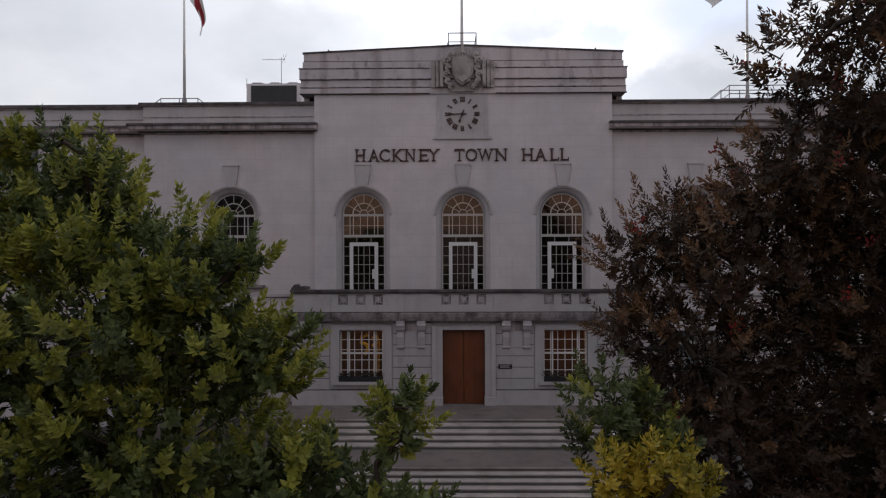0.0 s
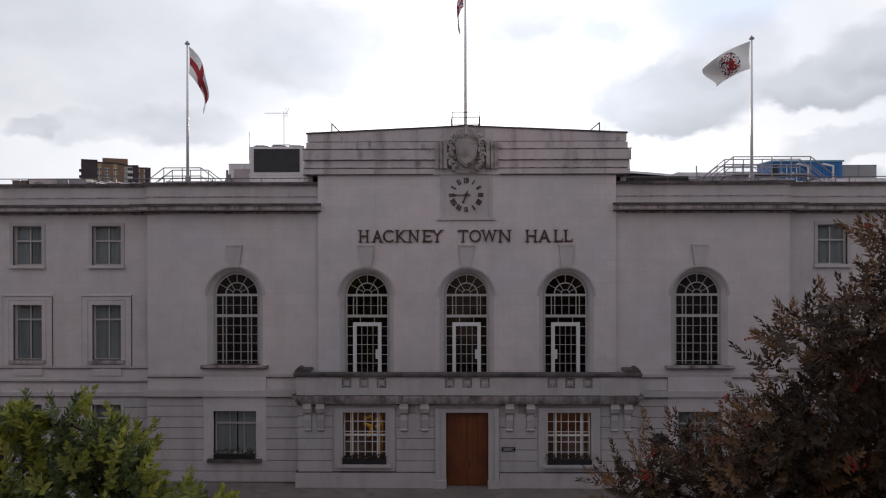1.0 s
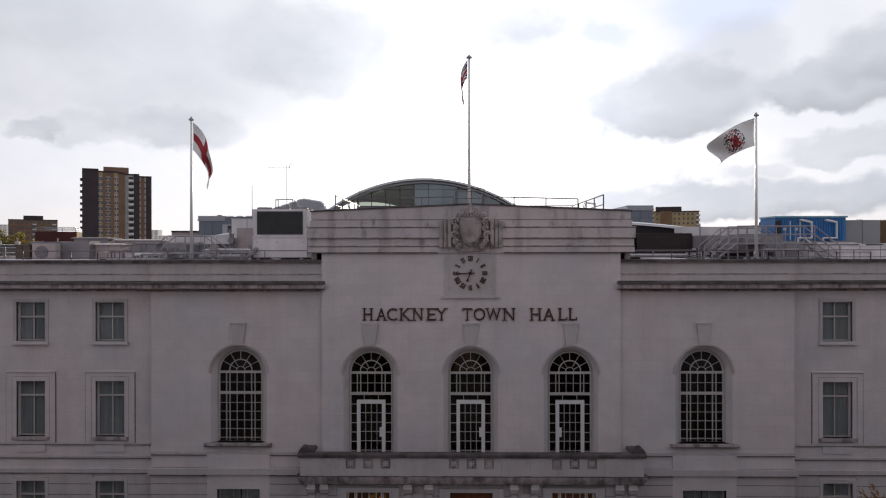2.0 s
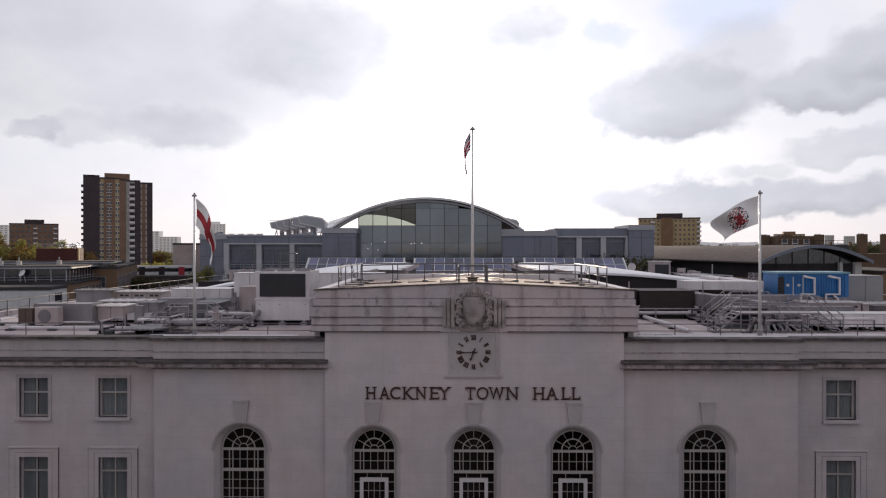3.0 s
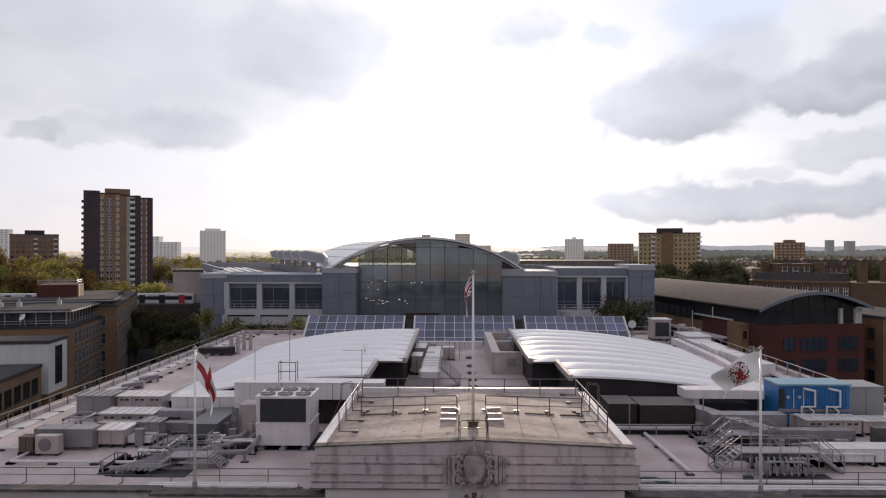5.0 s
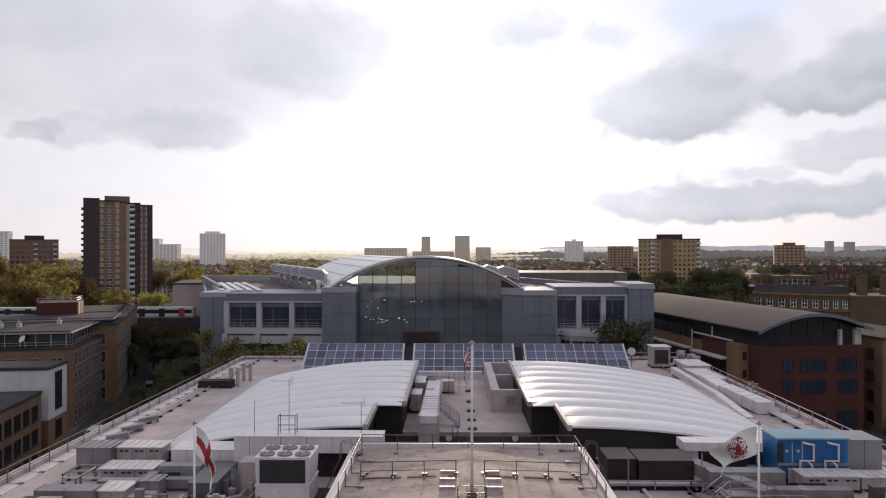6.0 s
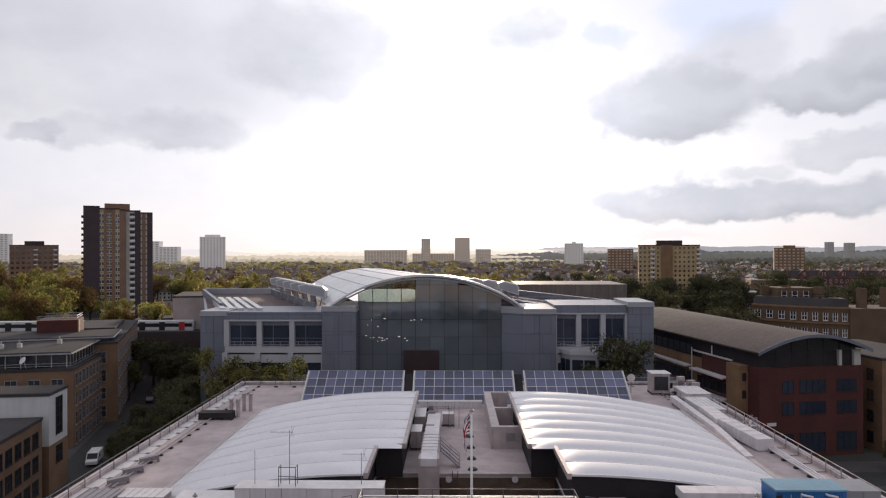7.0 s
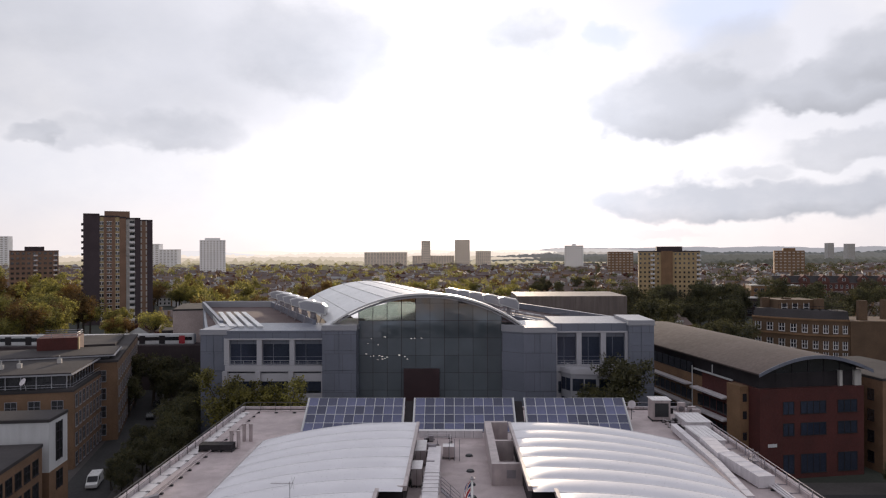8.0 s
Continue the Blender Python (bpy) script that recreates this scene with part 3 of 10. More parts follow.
def arched_window(u, hw, zb, zs, y, door=False):
    cx = XC + u
    y0 = y + 0.34
    win = None
    bm = mb()
    # frame: jambs, arch, head bars
    t = 0.06
    box(bm, cx - hw, y0, zb, cx - hw + t, y0 + 0.1, zs)
    box(bm, cx + hw - t, y0, zb, cx + hw, y0 + 0.1, zs)
    ring(bm, cx, zs, hw - t, hw, y0, y0 + 0.1)
    box(bm, cx - hw + t, y0 - 0.03, zs - 0.07, cx + hw - t, y0 + 0.1, zs + 0.05)
    box(bm, cx - hw + t, y0 - 0.02, zs - 1.2, cx + hw - t, y0 + 0.1, zs - 1.06)
    # fan
    b = 0.028
    ring(bm, cx, zs + 0.05, hw * 0.52 - b, hw * 0.52 + b, y0 + 0.01, y0 + 0.08, n=14)
    ring(bm, cx, zs + 0.05, hw * 0.2 - b * 0.6, hw * 0.2 + b * 0.6, y0 + 0.01, y0 + 0.08, n=8)
    for a in (30, 60, 90, 120, 150):
        ca, sa = math.cos(radians(a)), math.sin(radians(a))
        for q0, q1 in ((hw * 0.52, hw - t), (hw * 0.2, hw * 0.52)):
            if q0 < hw * 0.3 and a in (90,):
                continue
            p, q = Vector((cx + ca * q0, y0 + 0.045, zs + 0.05 + sa * q0)), Vector((cx + ca * q1, y0 + 0.045, zs + 0.03 + sa * q1))
            rod(bm, p, q, 0.022, 4)
    # mullions
    xs = [-hw * 0.66, -hw * 0.5, -hw * 0.17, hw * 0.17, hw * 0.5, hw * 0.66]
    for k, x in enumerate(xs):
        wd = 0.014 if k in (2, 3) else 0.022
        box(bm, cx + x - wd, y0 + 0.01, (zs - 1.06) if door else zb, cx + x + wd, y0 + 0.09, zs - 0.07)
    zz = [zs - 0.57]
    if not door:
        z = zs - 1.2
        while z - 0.47 > zb:
            z -= 0.47
            zz.append(z)
    for z in zz:
        box(bm, cx - hw + t, y0 + 0.02, z - 0.012, cx + hw - t, y0 + 0.08, z + 0.012)
    if door:
        z = zs - 1.2
        while z - 0.5 > zb:
            z -= 0.5
            for s in (-1, 1):
                a, c = sorted((cx + s * (hw - t), cx + s * 0.76))
                box(bm, a, y0 + 0.02, z - 0.015, c, y0 + 0.08, z + 0.015)
    win = part("window", bm, M_BAR, hall, "arched window with cream glazing bars")
    bm = mb()
    box(bm, cx - hw, y0 + 0.045, zb, cx + hw, y0 + 0.055, zs)
    pts = arc(cx, zs, hw - 0.01, 0, 180, 18)
    prism(bm, pts, y0 + 0.045, y0 + 0.055)
    p = part("pane", bm, M_GLASS, win)
    p.visible_shadow = False
    if door:
        top = zs - 1.2 - 0.46
        bm = mb()
        for s in (-1, 1):
            a, c = sorted((cx + s * 0.575, cx + s * 0.76))
            box(bm, a, y0 - 0.06, zb, c, y0 + 0.1, top)
        box(bm, cx - 0.76, y0 - 0.06, top, cx + 0.76, y0 + 0.1, top + 0.19)
        d = part("balcony_door", bm, M_WFRAME, hall, "white-painted glazed balcony door")
        bm = mb()
        for x in (-0.3, 0.0, 0.3):
            box(bm, cx + x - 0.014, y0, zb, cx + x + 0.014, y0 + 0.04, top)
        z = top - 0.5
        while z > zb:
            box(bm, cx - 0.575, y0, z - 0.013, cx + 0.575, y0 + 0.04, z + 0.013)
            z -= 0.5
        part("glazing_bar", bm, M_BAR, d)
        for x in (-0.38, 0.38):
            box_part("glazing_bar", M_BAR, d, cx + x - 0.014, y0 + 0.01, top + 0.19, cx + x + 0.014, y0 + 0.06, zs - 1.2)
        bm = mb()
        sx = -0.52 if u > 3 else 0.52
        box(bm, cx + sx - 0.07, y0 - 0.09, top - 1.75, cx + sx + 0.07, y0 - 0.06, top - 1.25)
        box(bm, cx + sx - 0.02, y0 - 0.14, top - 1.5, cx + sx + 0.02, y0 - 0.09, top - 1.35)
        part("lock_plate", bm, M_WFRAME, d)


def arch_surrounds():
    for u, ow, hw, zb, y in [(u, 1.44, 1.13, 6.3, Y_MID) for u in ARCH_MID] + [(u, 1.5, 1.17, 7.78, Y_PAV) for u in ARCH_PAV]:
        cx, zs = XC + u, 11.51
        bm = mb()
        n = 20
        # splayed reveal
        for r0, r1, ya, yb in ((ow, ow - 0.16, y, y + 0.10), (ow - 0.16, hw + 0.06, y + 0.10, y + 0.2), (hw + 0.06, hw, y + 0.2, y + 0.4)):
            p, q = [(cx - r0, zb)] + arc(cx, zs, r0, 180, 0, n) + [(cx + r0, zb)], [(cx - r1, zb)] + arc(cx, zs, r1, 180, 0, n) + [(cx + r1, zb)]
            va, vb = [bm.verts.new((a[0], ya, a[1])) for a in p], [bm.verts.new((a[0], yb, a[1])) for a in q]
            vc = [bm.verts.new((a[0], yb + 0.08, a[1])) for a in p]
            for i in range(len(p) - 1):
                bm.faces.new((va[i], va[i + 1], vb[i + 1], vb[i]))
                bm.faces.new((vb[i], vb[i + 1], vc[i + 1], vc[i]))
        part("arch_reveal", bm, M_STONE_M, hall)
        bm = mb()
        ring(bm, cx, zs, ow + 0.02, ow + 0.10, y - 0.11, y + 0.05, n=n)
        ring(bm, cx, zs, ow - 0.05, ow + 0.02, y - 0.05, y + 0.05, n=n)
        part("arch_moulding", bm, M_STONE_M, hall)
        bm = mb()
        prism(bm, [(cx - 0.27, 13.0), (cx + 0.27, 13.0), (cx + 0.40, 14.12), (cx - 0.40, 14.12)], y - 0.13, y + 0.02)
        box(bm, cx - 0.43, y - 0.16, 14.12, cx + 0.43, y + 0.02, 14.2)
        part("keystone", bm, M_STONE_M, hall)
        arched_window(u, hw, zb, zs, y, door=(y == Y_MID))
        if y == Y_PAV:
            bm = mb()
            box(bm, cx - 1.8, y - 0.24, 7.66, cx + 1.8, y + 0.4, 7.78)
            box(bm, cx - 1.72, y - 0.14, 7.58, cx + 1.72, y + 0.1, 7.66)
            part("window_sill", bm, M_STONE_S, hall)
            box_part("drip_edge", M_STONE_D, hall, cx - 1.8, y - 0.25, 7.62, cx + 1.8, y - 0.12, 7.66)


def sash(cx, hw, zb, zt, y, cols, rows, transom=None, curtain=True, mat_f=M_BAR, depth=0.25, label=""):
    """A rectangular window with its frame, bars, one pane and a curtain."""
    y0 = y + depth
    bm = mb()
    t = 0.06
    box(bm, cx - hw, y0, zb, cx + hw, y0 + 0.08, zb + t)
    box(bm, cx - hw, y0, zt - t, cx + hw, y0 + 0.08, zt)
    for s in (-1, 1):
        a, b = sorted((cx + s * hw, cx + s * (hw - t)))
        box(bm, a, y0, zb + t, b, y0 + 0.08, zt - t)
    for i in range(1, cols):
        x = cx - hw + 2 * hw * i / cols
        w = 0.035 if (cols == 2) else 0.02
        box(bm, x - w, y0 + 0.01, zb + t, x + w, y0 + 0.07, zt - t)
    for i in range(1, rows):
        z = zb + (zt - zb) * i / rows
        box(bm, cx - hw + t, y0 + 0.02, z - 0.018, cx + hw - t, y0 + 0.06, z + 0.018)
    if transom:
        box(bm, cx - hw + t, y0 - 0.02, transom - 0.045, cx + hw - t, y0 + 0.07, transom + 0.045)
    w = part("window", bm, mat_f, hall, label)
    bm = mb()
    box(bm, cx - hw, y0 + 0.035, zb, cx + hw, y0 + 0.045, zt)
    part("pane", bm, M_GLASS, w).visible_shadow = False
    if curtain:
        bm = mb()
        n = 40
        for a, b in ((-hw, -0.03), (0.03, hw)):
            vs = []
            for i in range(n + 1):
                x = a + (b - a) * i / n
                yy = y0 + 0.115 + 0.02 * math.sin(i * 1.7 + cx)
                vs.append((bm.verts.new((cx + x, yy, zb)), bm.verts.new((cx + x, yy, zt))))
            for p, q in zip(vs, vs[1:]):
                bm.faces.new((p[0], q[0], q[1], p[1]))
        part("curtain", bm, M_CURTAIN, w, "grey net curtain")
    return w


def wing_windows():
    for u in WING_X:
        cx = XC + u
        for zb, zt in ((2.85, 5.52), (7.93, 10.95), (13.12, 15.25)):
            sash(cx, 0.79, zb, zt, Y_WING, 2, 1, transom=zt - 0.82, mat_f=M_BAR, label="tall two-light window with net curtains")
        # architraves
        for zb, zt, o, h in ((13.12, 15.25, 0.18, 0.05), (2.85, 5.52, 0.18, 0.10)):
            box_part("architrave", M_STONE_M, hall, cx - 0.79 - o, Y_WING - h, zb - 0.05, cx - 0.79, Y_WING + 0.1, zt + o)
            box_part("architrave", M_STONE_M, hall, cx + 0.79, Y_WING - h, zb - 0.05, cx + 0.79 + o, Y_WING + 0.1, zt + o)
            box_part("architrave", M_STONE_M, hall, cx - 0.79, Y_WING - h, zt, cx + 0.79, Y_WING + 0.1, zt + o)
        o = 0.55
        for a, b in ((cx - 0.79 - o, cx - 0.79), (cx + 0.79, cx + 0.79 + o)):
            box_part("architrave", M_STONE, hall, a, Y_WING - 0.06, 7.6, b, Y_WING + 0.1, 10.95)
        box_part("architrave", M_STONE, hall, cx - 0.79 - o, Y_WING - 0.06, 10.95, cx + 0.79 + o, Y_WING + 0.1, 11.42)
        box_part("architrave", M_STONE, hall, cx - 0.79 - o - 0.04, Y_WING - 0.1, 11.42, cx + 0.79 + o + 0.04, Y_WING + 0.1, 11.5)
        box_part("architrave", M_STONE, hall, cx - 0.79, Y_WING - 0.06, 7.1, cx + 0.79, Y_WING + 0.1, 7.7)
        # thin dark strips drawn as outlines round the architrave
        for sx in (-1, 1):
            a2, b2 = sorted((cx + sx * (0.79 + o), cx + sx * (0.79 + o + 0.035)))
            box_part("quirk", M_STONE_D, hall, a2, Y_WING - 0.03, 7.6, b2, Y_WING + 0.02, 11.4)
            a2, b2 = sorted((cx + sx * (0.79 + 0.22), cx + sx * (0.79 + 0.245)))
            box_part("quirk", M_STONE_S, hall, a2, Y_WING - 0.068, 7.7, b2, Y_WING - 0.05, 11.2)
        box_part("quirk", M_STONE_S, hall, cx - 1.03, Y_WING - 0.068, 11.175, cx + 1.03, Y_WING - 0.05, 11.2)
        box_part("quirk", M_STONE_D, hall, cx - 0.79 - o, Y_WING - 0.07, 11.395, cx + 0.79 + o, Y_WING - 0.055, 11.42)
        for zb in (7.93, 13.12, 2.85):
            bm = mb()
            box(bm, cx - 1.0, Y_WING - 0.16, zb - 0.17, cx + 1.0, Y_WING + 0.3, zb)
            part("window_sill", bm, M_STONE if zb > 13 else M_STONE_S, hall)


def planter(cx, y, z, hw):
    """A dark window box full of heather-like bedding."""
    th = thing("window_box", "dark window box of brown bedding plants on a stone sill", "window box", (cx, y, z), "window boxes")
    bm = mb()
    box(bm, cx - hw, y - 0.16, z, cx + hw, y + 0.12, z + 0.24)
    part("trough", bm, M_IRON, th)
    rng = np.random.default_rng(int((cx + 50) * 100))
    leaves(th, "bedding", rng, [(cx + rng.uniform(-hw, hw), y - 0.02 + rng.uniform(-0.14, 0.1), z + 0.34 + rng.uniform(-0.06, 0.1), 0.13) for _ in range(40)], 14, 0.09, M_HEATHER)


def ground_storey():
    # projecting centre: courses round the door and two windows
    holes = [(-5.35, 1.66, 2.35, 5.7), (0.0, 1.68, Z_LAND, 5.72), (5.3, 1.66, 2.35, 5.7)]
    zs = [Z_LAND, 2.36] + [2.36 + 0.585 * k for k in range(1, 7)]
    for k, (z0, z1) in enumerate(zip(zs, zs[1:])):
        z1 = min(z1 - 0.035, 5.94)
        o = 0.12 if k == 0 else 0.0
        course(XC - 8.83 - o, XC + 8.83 + o, z0, z1, Y_GF - o, Y_GF + 0.3, [(XC + u, hw) for u, hw, a, b in holes if z1 > a + 0.02 and z0 < b - 0.1], M_STONE_M)
    bm = mb()
    wall_cols(bm, XC - 8.8, XC + 8.8, Z_LAND, 5.96, Y_GF + 0.04, Y_PAV, [(XC + u, w, [(a, 5.46, False)]) for u, w, a in ((-5.35, 1.13, 2.8), (0, 1.1, Z_LAND), (5.3, 1.13, 2.8))])
    part("channel_backing", bm, M_STONE_M, hall)
    for u in (-5.35, 5.3):
        cx = XC + u
        for s in (-1, 1):
            a, b = sorted((cx + s * 1.13, cx + s * 1.6))
            box_part("architrave", M_STONE_M, hall, a, Y_GF - 0.05, 2.62, b, Y_GF + 0.2, 5.46)
            a, b = sorted((cx + s * 1.13, cx + s * 1.24))
            box_part("architrave", M_STONE_M, hall, a, Y_GF - 0.09, 2.8, b, Y_GF - 0.05, 5.46)
        box_part("architrave", M_STONE_M, hall, cx - 1.6, Y_GF - 0.05, 5.46, cx + 1.6, Y_GF + 0.2, 5.72)
        box_part("architrave", M_STONE_M, hall, cx - 1.6, Y_GF - 0.05, 2.4, cx + 1.6, Y_GF + 0.2, 2.62)
        bm = mb()
        box(bm, cx - 1.4, Y_GF - 0.22, 2.62, cx + 1.4, Y_GF + 0.3, 2.79)
        part("window_sill", bm, M_STONE_M, hall)
        w = sash(cx, 1.13, 2.8, 5.46, Y_GF, 6, 5, transom=4.22, curtain=False, mat_f=M_WFRAME, depth=0.22, label="white multi-paned ground-floor window")
        bm = mb()
        for x in (-0.66, 0.66):
            box(bm, cx + x - 0.04, Y_GF + 0.2, 2.86, cx + x + 0.04, Y_GF + 0.3, 5.4)
        part("mullion", bm, M_WFRAME, w)
        planter(cx, Y_GF - 0.02, 2.79, 1.15)
        # lit room behind the pane
        bm = mb()
        box(bm, cx - 2.2, 40.6, 1.6, cx + 2.2, 40.7, 6.0)
        part("room_panel", bm, M_ROOMW, hall)
        lamp = new("ceiling_lamp", bpy.data.lights.new("ceiling_lamp", "AREA"))
        lamp.data.size, lamp.data.energy, lamp.data.color = 0.8, 20, (1.0, 0.66, 0.36)
        lamp.matrix_world = look((cx + 0.4, Y_GF + 1.5, 5.85), (cx + 0.2, Y_GF + 2.6, 2))
    # gilt balloon ornament behind the western ground-floor window
    cx = XC - 5.35
    orn = thing("party_ornament", "shiny yellow curled foil ornament behind the window", "ornament", (cx + 0.45, Y_GF + 0.6, 3.2))
    bm = mb()
    pts = [(cx + 0.30, 5.15), (cx - 0.02, 5.05), (cx - 0.05, 4.75), (cx + 0.25, 4.62), (cx + 0.32, 4.32), (cx + 0.1, 4.12)]
    pipe(bm, [(x, Y_GF + 0.45, z) for x, z in pts], 0.095, 8)
    pts = [(cx + 0.55, 4.95), (cx + 0.78, 5.18), (cx + 0.82, 4.8), (cx + 0.55, 4.55)]
    pipe(bm, [(x, Y_GF + 0.45, z) for x, z in pts], 0.095, 8)
    part("curl", bm, M_GOLD, orn)
    bm = mb()
    for k in range(4):
        x = cx + 0.62 + 0.09 * k
        rod(bm, (x, Y_GF + 0.62, 4.9), (x - 0.04, Y_GF + 0.62, 3.1), 0.03, 5)
    part("streamer", bm, M_GOLD, orn)
    # pavilion ground-floor windows
    for u in ARCH_PAV:
        cx = XC + u
        sash(cx, 1.14, 3.0, 5.32, Y_PAV, 3, 1, transom=4.6, curtain=True, mat_f=M_BAR, depth=0.3, label="wide ground-floor window with pale net curtains")
        for s in (-1, 1):
            a, b = sorted((cx + s * 1.14, cx + s * 1.68))
            box_part("architrave", M_STONE, hall, a, Y_PAV - 0.08, 2.6, b, Y_PAV + 0.2, 5.32)
        box_part("architrave", M_STONE, hall, cx - 1.68, Y_PAV - 0.08, 5.32, cx + 1.68, Y_PAV + 0.2, 6.12)
        box_part("architrave", M_STONE, hall, cx - 1.68, Y_PAV - 0.09, 6.44, cx + 1.68, Y_PAV + 0.02, 7.15)
        bm = mb()
        box(bm, cx - 1.45, Y_PAV - 0.26, 2.6, cx + 1.45, Y_PAV + 0.3, 2.78)
        part("window_sill", bm, M_STONE_D, hall)
        planter(cx, Y_PAV - 0.08, 2.78, 1.1)
    # door
    for s in (-1, 1):
        a, b = sorted((XC + s * 1.1, XC + s * 1.42))
        box_part("door_case", M_STONE_M, hall, a, Y_GF - 0.06, Z_LAND + 0.42, b, Y_GF + 0.3, 5.46)
        a, b = sorted((XC + s * 1.42, XC + s * 1.66))
        box_part("door_case", M_STONE_M, hall, a, Y_GF - 0.14, Z_LAND + 0.42, b, Y_GF + 0.2, 5.7)
        a, b = sorted((XC + s * 1.08, XC + s * 1.74))
        box_part("door_case", M_STONE_M, hall, a, Y_GF - 0.2, Z_LAND, b, Y_GF + 0.3, Z_LAND + 0.42)
    box_part("door_case", M_STONE_M, hall, XC - 1.42, Y_GF - 0.06, 5.46, XC + 1.42, Y_GF + 0.3, 5.66)
    for s in (-1, 1):
        bm = mb()
        a, b = sorted((XC + s * 0.012, XC + s * 1.1))
        box(bm, a, Y_GF + 0.28, Z_LAND, b, Y_GF + 0.36, 5.46)
        for k in range(4):
            x0 = a + 0.05 + k * (b - a - 0.1) / 4
            box(bm, x0 + 0.012, Y_GF + 0.255, Z_LAND + 0.03, x0 + (b - a - 0.1) / 4 - 0.012, Y_GF + 0.28, 5.43)
        d = part("door", bm, M_DOOR, hall, "tall reddish oak plank door leaf")
        bm = mb()
        x = XC + s * 0.16
        rod(bm, (x, Y_GF + 0.22, 2.55), (x, Y_GF + 0.22, 2.9), 0.02, 6)
        part("door_handle", bm, M_LETTER, d)
    bm = mb()
    box(bm, XC + 1.8, Y_GF - 0.03, 3.43, XC + 2.5, Y_GF + 0.01, 3.66)
    pl = part("plaque", bm, M_IRON, hall, "small dark plaque with unreadable lines")
    bm = mb()
    for k in range(3):
        box(bm, XC + 1.88, Y_GF - 0.034, 3.48 + 0.055 * k, XC + 2.42 - 0.1 * (k % 2), Y_GF - 0.03, 3.505 + 0.055 * k)
    part("line", bm, M_STONE_M, pl)


def balcony():
    bm = mb()
    a, b = XC - 8.83, XC + 8.83
    z = 5.95
    for o, h in ((0.0, 0.12), (0.08, 0.1), (0.14, 0.14), (0.2, 0.12)):
        box(bm, a - o, 36.35 - o, z, b + o, Y_MID, z + h)
        z += h
    part("balcony_slab", bm, M_STONE_S, hall, "weathered moulded balcony slab")
    box_part("drip_edge", M_STONE_D, hall, a - 0.21, 36.14, z - 0.03, b + 0.21, 36.6, z + 0.012)
    box_part("drip_edge", M_STONE_D, hall, a - 0.02, 36.33, 5.93, b + 0.02, 36.6, 5.965)
    bm = mb()
    y0, y1, z0, z1 = 36.2, 36.45, z, 7.40
    groups = [XC + u + o for u in ARCH_MID for o in (-0.9, 0.0, 0.9)]
    wall_cols(bm, a, b, z0, z1, y0, y1, [(g, 0.25, [(6.8, 7.34, False)]) for g in groups])
    for s in (a, b - 0.25):
        box(bm, s, y1, z0, s + 0.25, Y_MID, z1)
    part("parapet", bm, M_STONE_M, hall)
    for g in groups:
        bm = mb()
        box(bm, g - 0.25, y0 + 0.1, 6.8, g + 0.25, y1 - 0.02, 7.34)
        # darker ground behind the petals paints in the recess's shade
        panel = part("carved_panel", bm, M_STONE_S, hall)
        for k in range(4):
            bm = mb()
            t = radians(45 + 90 * k)
            rod(bm, (g, y0 + 0.07, 7.07), (g + 0.26 * math.cos(t), y0 + 0.07, 7.07 + 0.26 * math.sin(t)), 0.05, 6, 0.03)
            part("petal", bm, M_STONE_M, panel)
        for k in range(4):
            bm = mb()
            t = radians(90 * k)
            rod(bm, (g, y0 + 0.06, 7.07), (g + 0.16 * math.cos(t), y0 + 0.06, 7.07 + 0.16 * math.sin(t)), 0.04, 6, 0.05)
            part("petal", bm, M_STONE_M, panel)
        bm = mb()
        rod(bm, (g, y0 + 0.03, 7.07), (g, y0 + 0.12, 7.07), 0.085, 8)
        part("boss", bm, M_STONE_M, panel)
    for u in ARCH_MID:
        for s in (-1.9, 1.9):
            box_part("pier", M_STONE_M, hall, XC + u + s - 0.35, y0 - 0.04, z0, XC + u + s + 0.35, y0, z1)
    bm = mb()
    box(bm, a - 0.08, y0 - 0.1, 7.40, b + 0.08, y1 + 0.1, 7.46)
    box(bm, a - 0.12, y0 - 0.14, 7.46, b + 0.12, y1 + 0.12, 7.58)
    for s in (a - 0.12, b - 0.35):
        box(bm, s, y1 + 0.12, 7.40, s + 0.47, Y_MID, 7.58)
    part("balcony_coping", bm, M_STONE_D, hall)
    for s in (-1, 1):
        bm = mb()
        x = XC + s * 8.55
        rod(bm, (x + s * 0.16, 36.3, 7.72), (x + s * 0.16, 36.95, 7.72), 0.14, 16)
        rod(bm, (x - s * 0.22, 36.32, 7.68), (x - s * 0.22, 36.95, 7.68), 0.09, 12)
        prism(bm, [(x - 0.42, 7.58), (x + 0.42, 7.58), (x + 0.36, 7.72), (x - 0.36, 7.72)], 36.34, Y_MID - 0.02)
        part("scroll_block", bm, M_STONE_D, hall)
    for s in (-1, 1):
        for u in (2.2, 3.28, 7.62, 8.3):
            x = XC + s * u
            bm = mb()
            prism(bm, [(36.3, 5.95), (36.3, 5.7), (36.36, 5.5), (36.5, 5.36), (Y_GF + 0.05, 5.3), (Y_GF + 0.05, 5.95)], x - 0.21, x + 0.21, "x")
            prism(bm, [(36.5, 5.36), (36.46, 5.1), (36.52, 4.75), (36.57, 4.5), (Y_GF + 0.05, 4.42), (Y_GF + 0.05, 5.36)], x - 0.17, x + 0.17, "x")
            rod(bm, (x - 0.23, 36.36, 5.72), (x + 0.23, 36.36, 5.72), 0.09, 10)
            rod(bm, (x - 0.19, 36.55, 4.56), (x + 0.19, 36.55, 4.56), 0.06, 8)
            part("corbel", bm, M_STONE_M, hall)
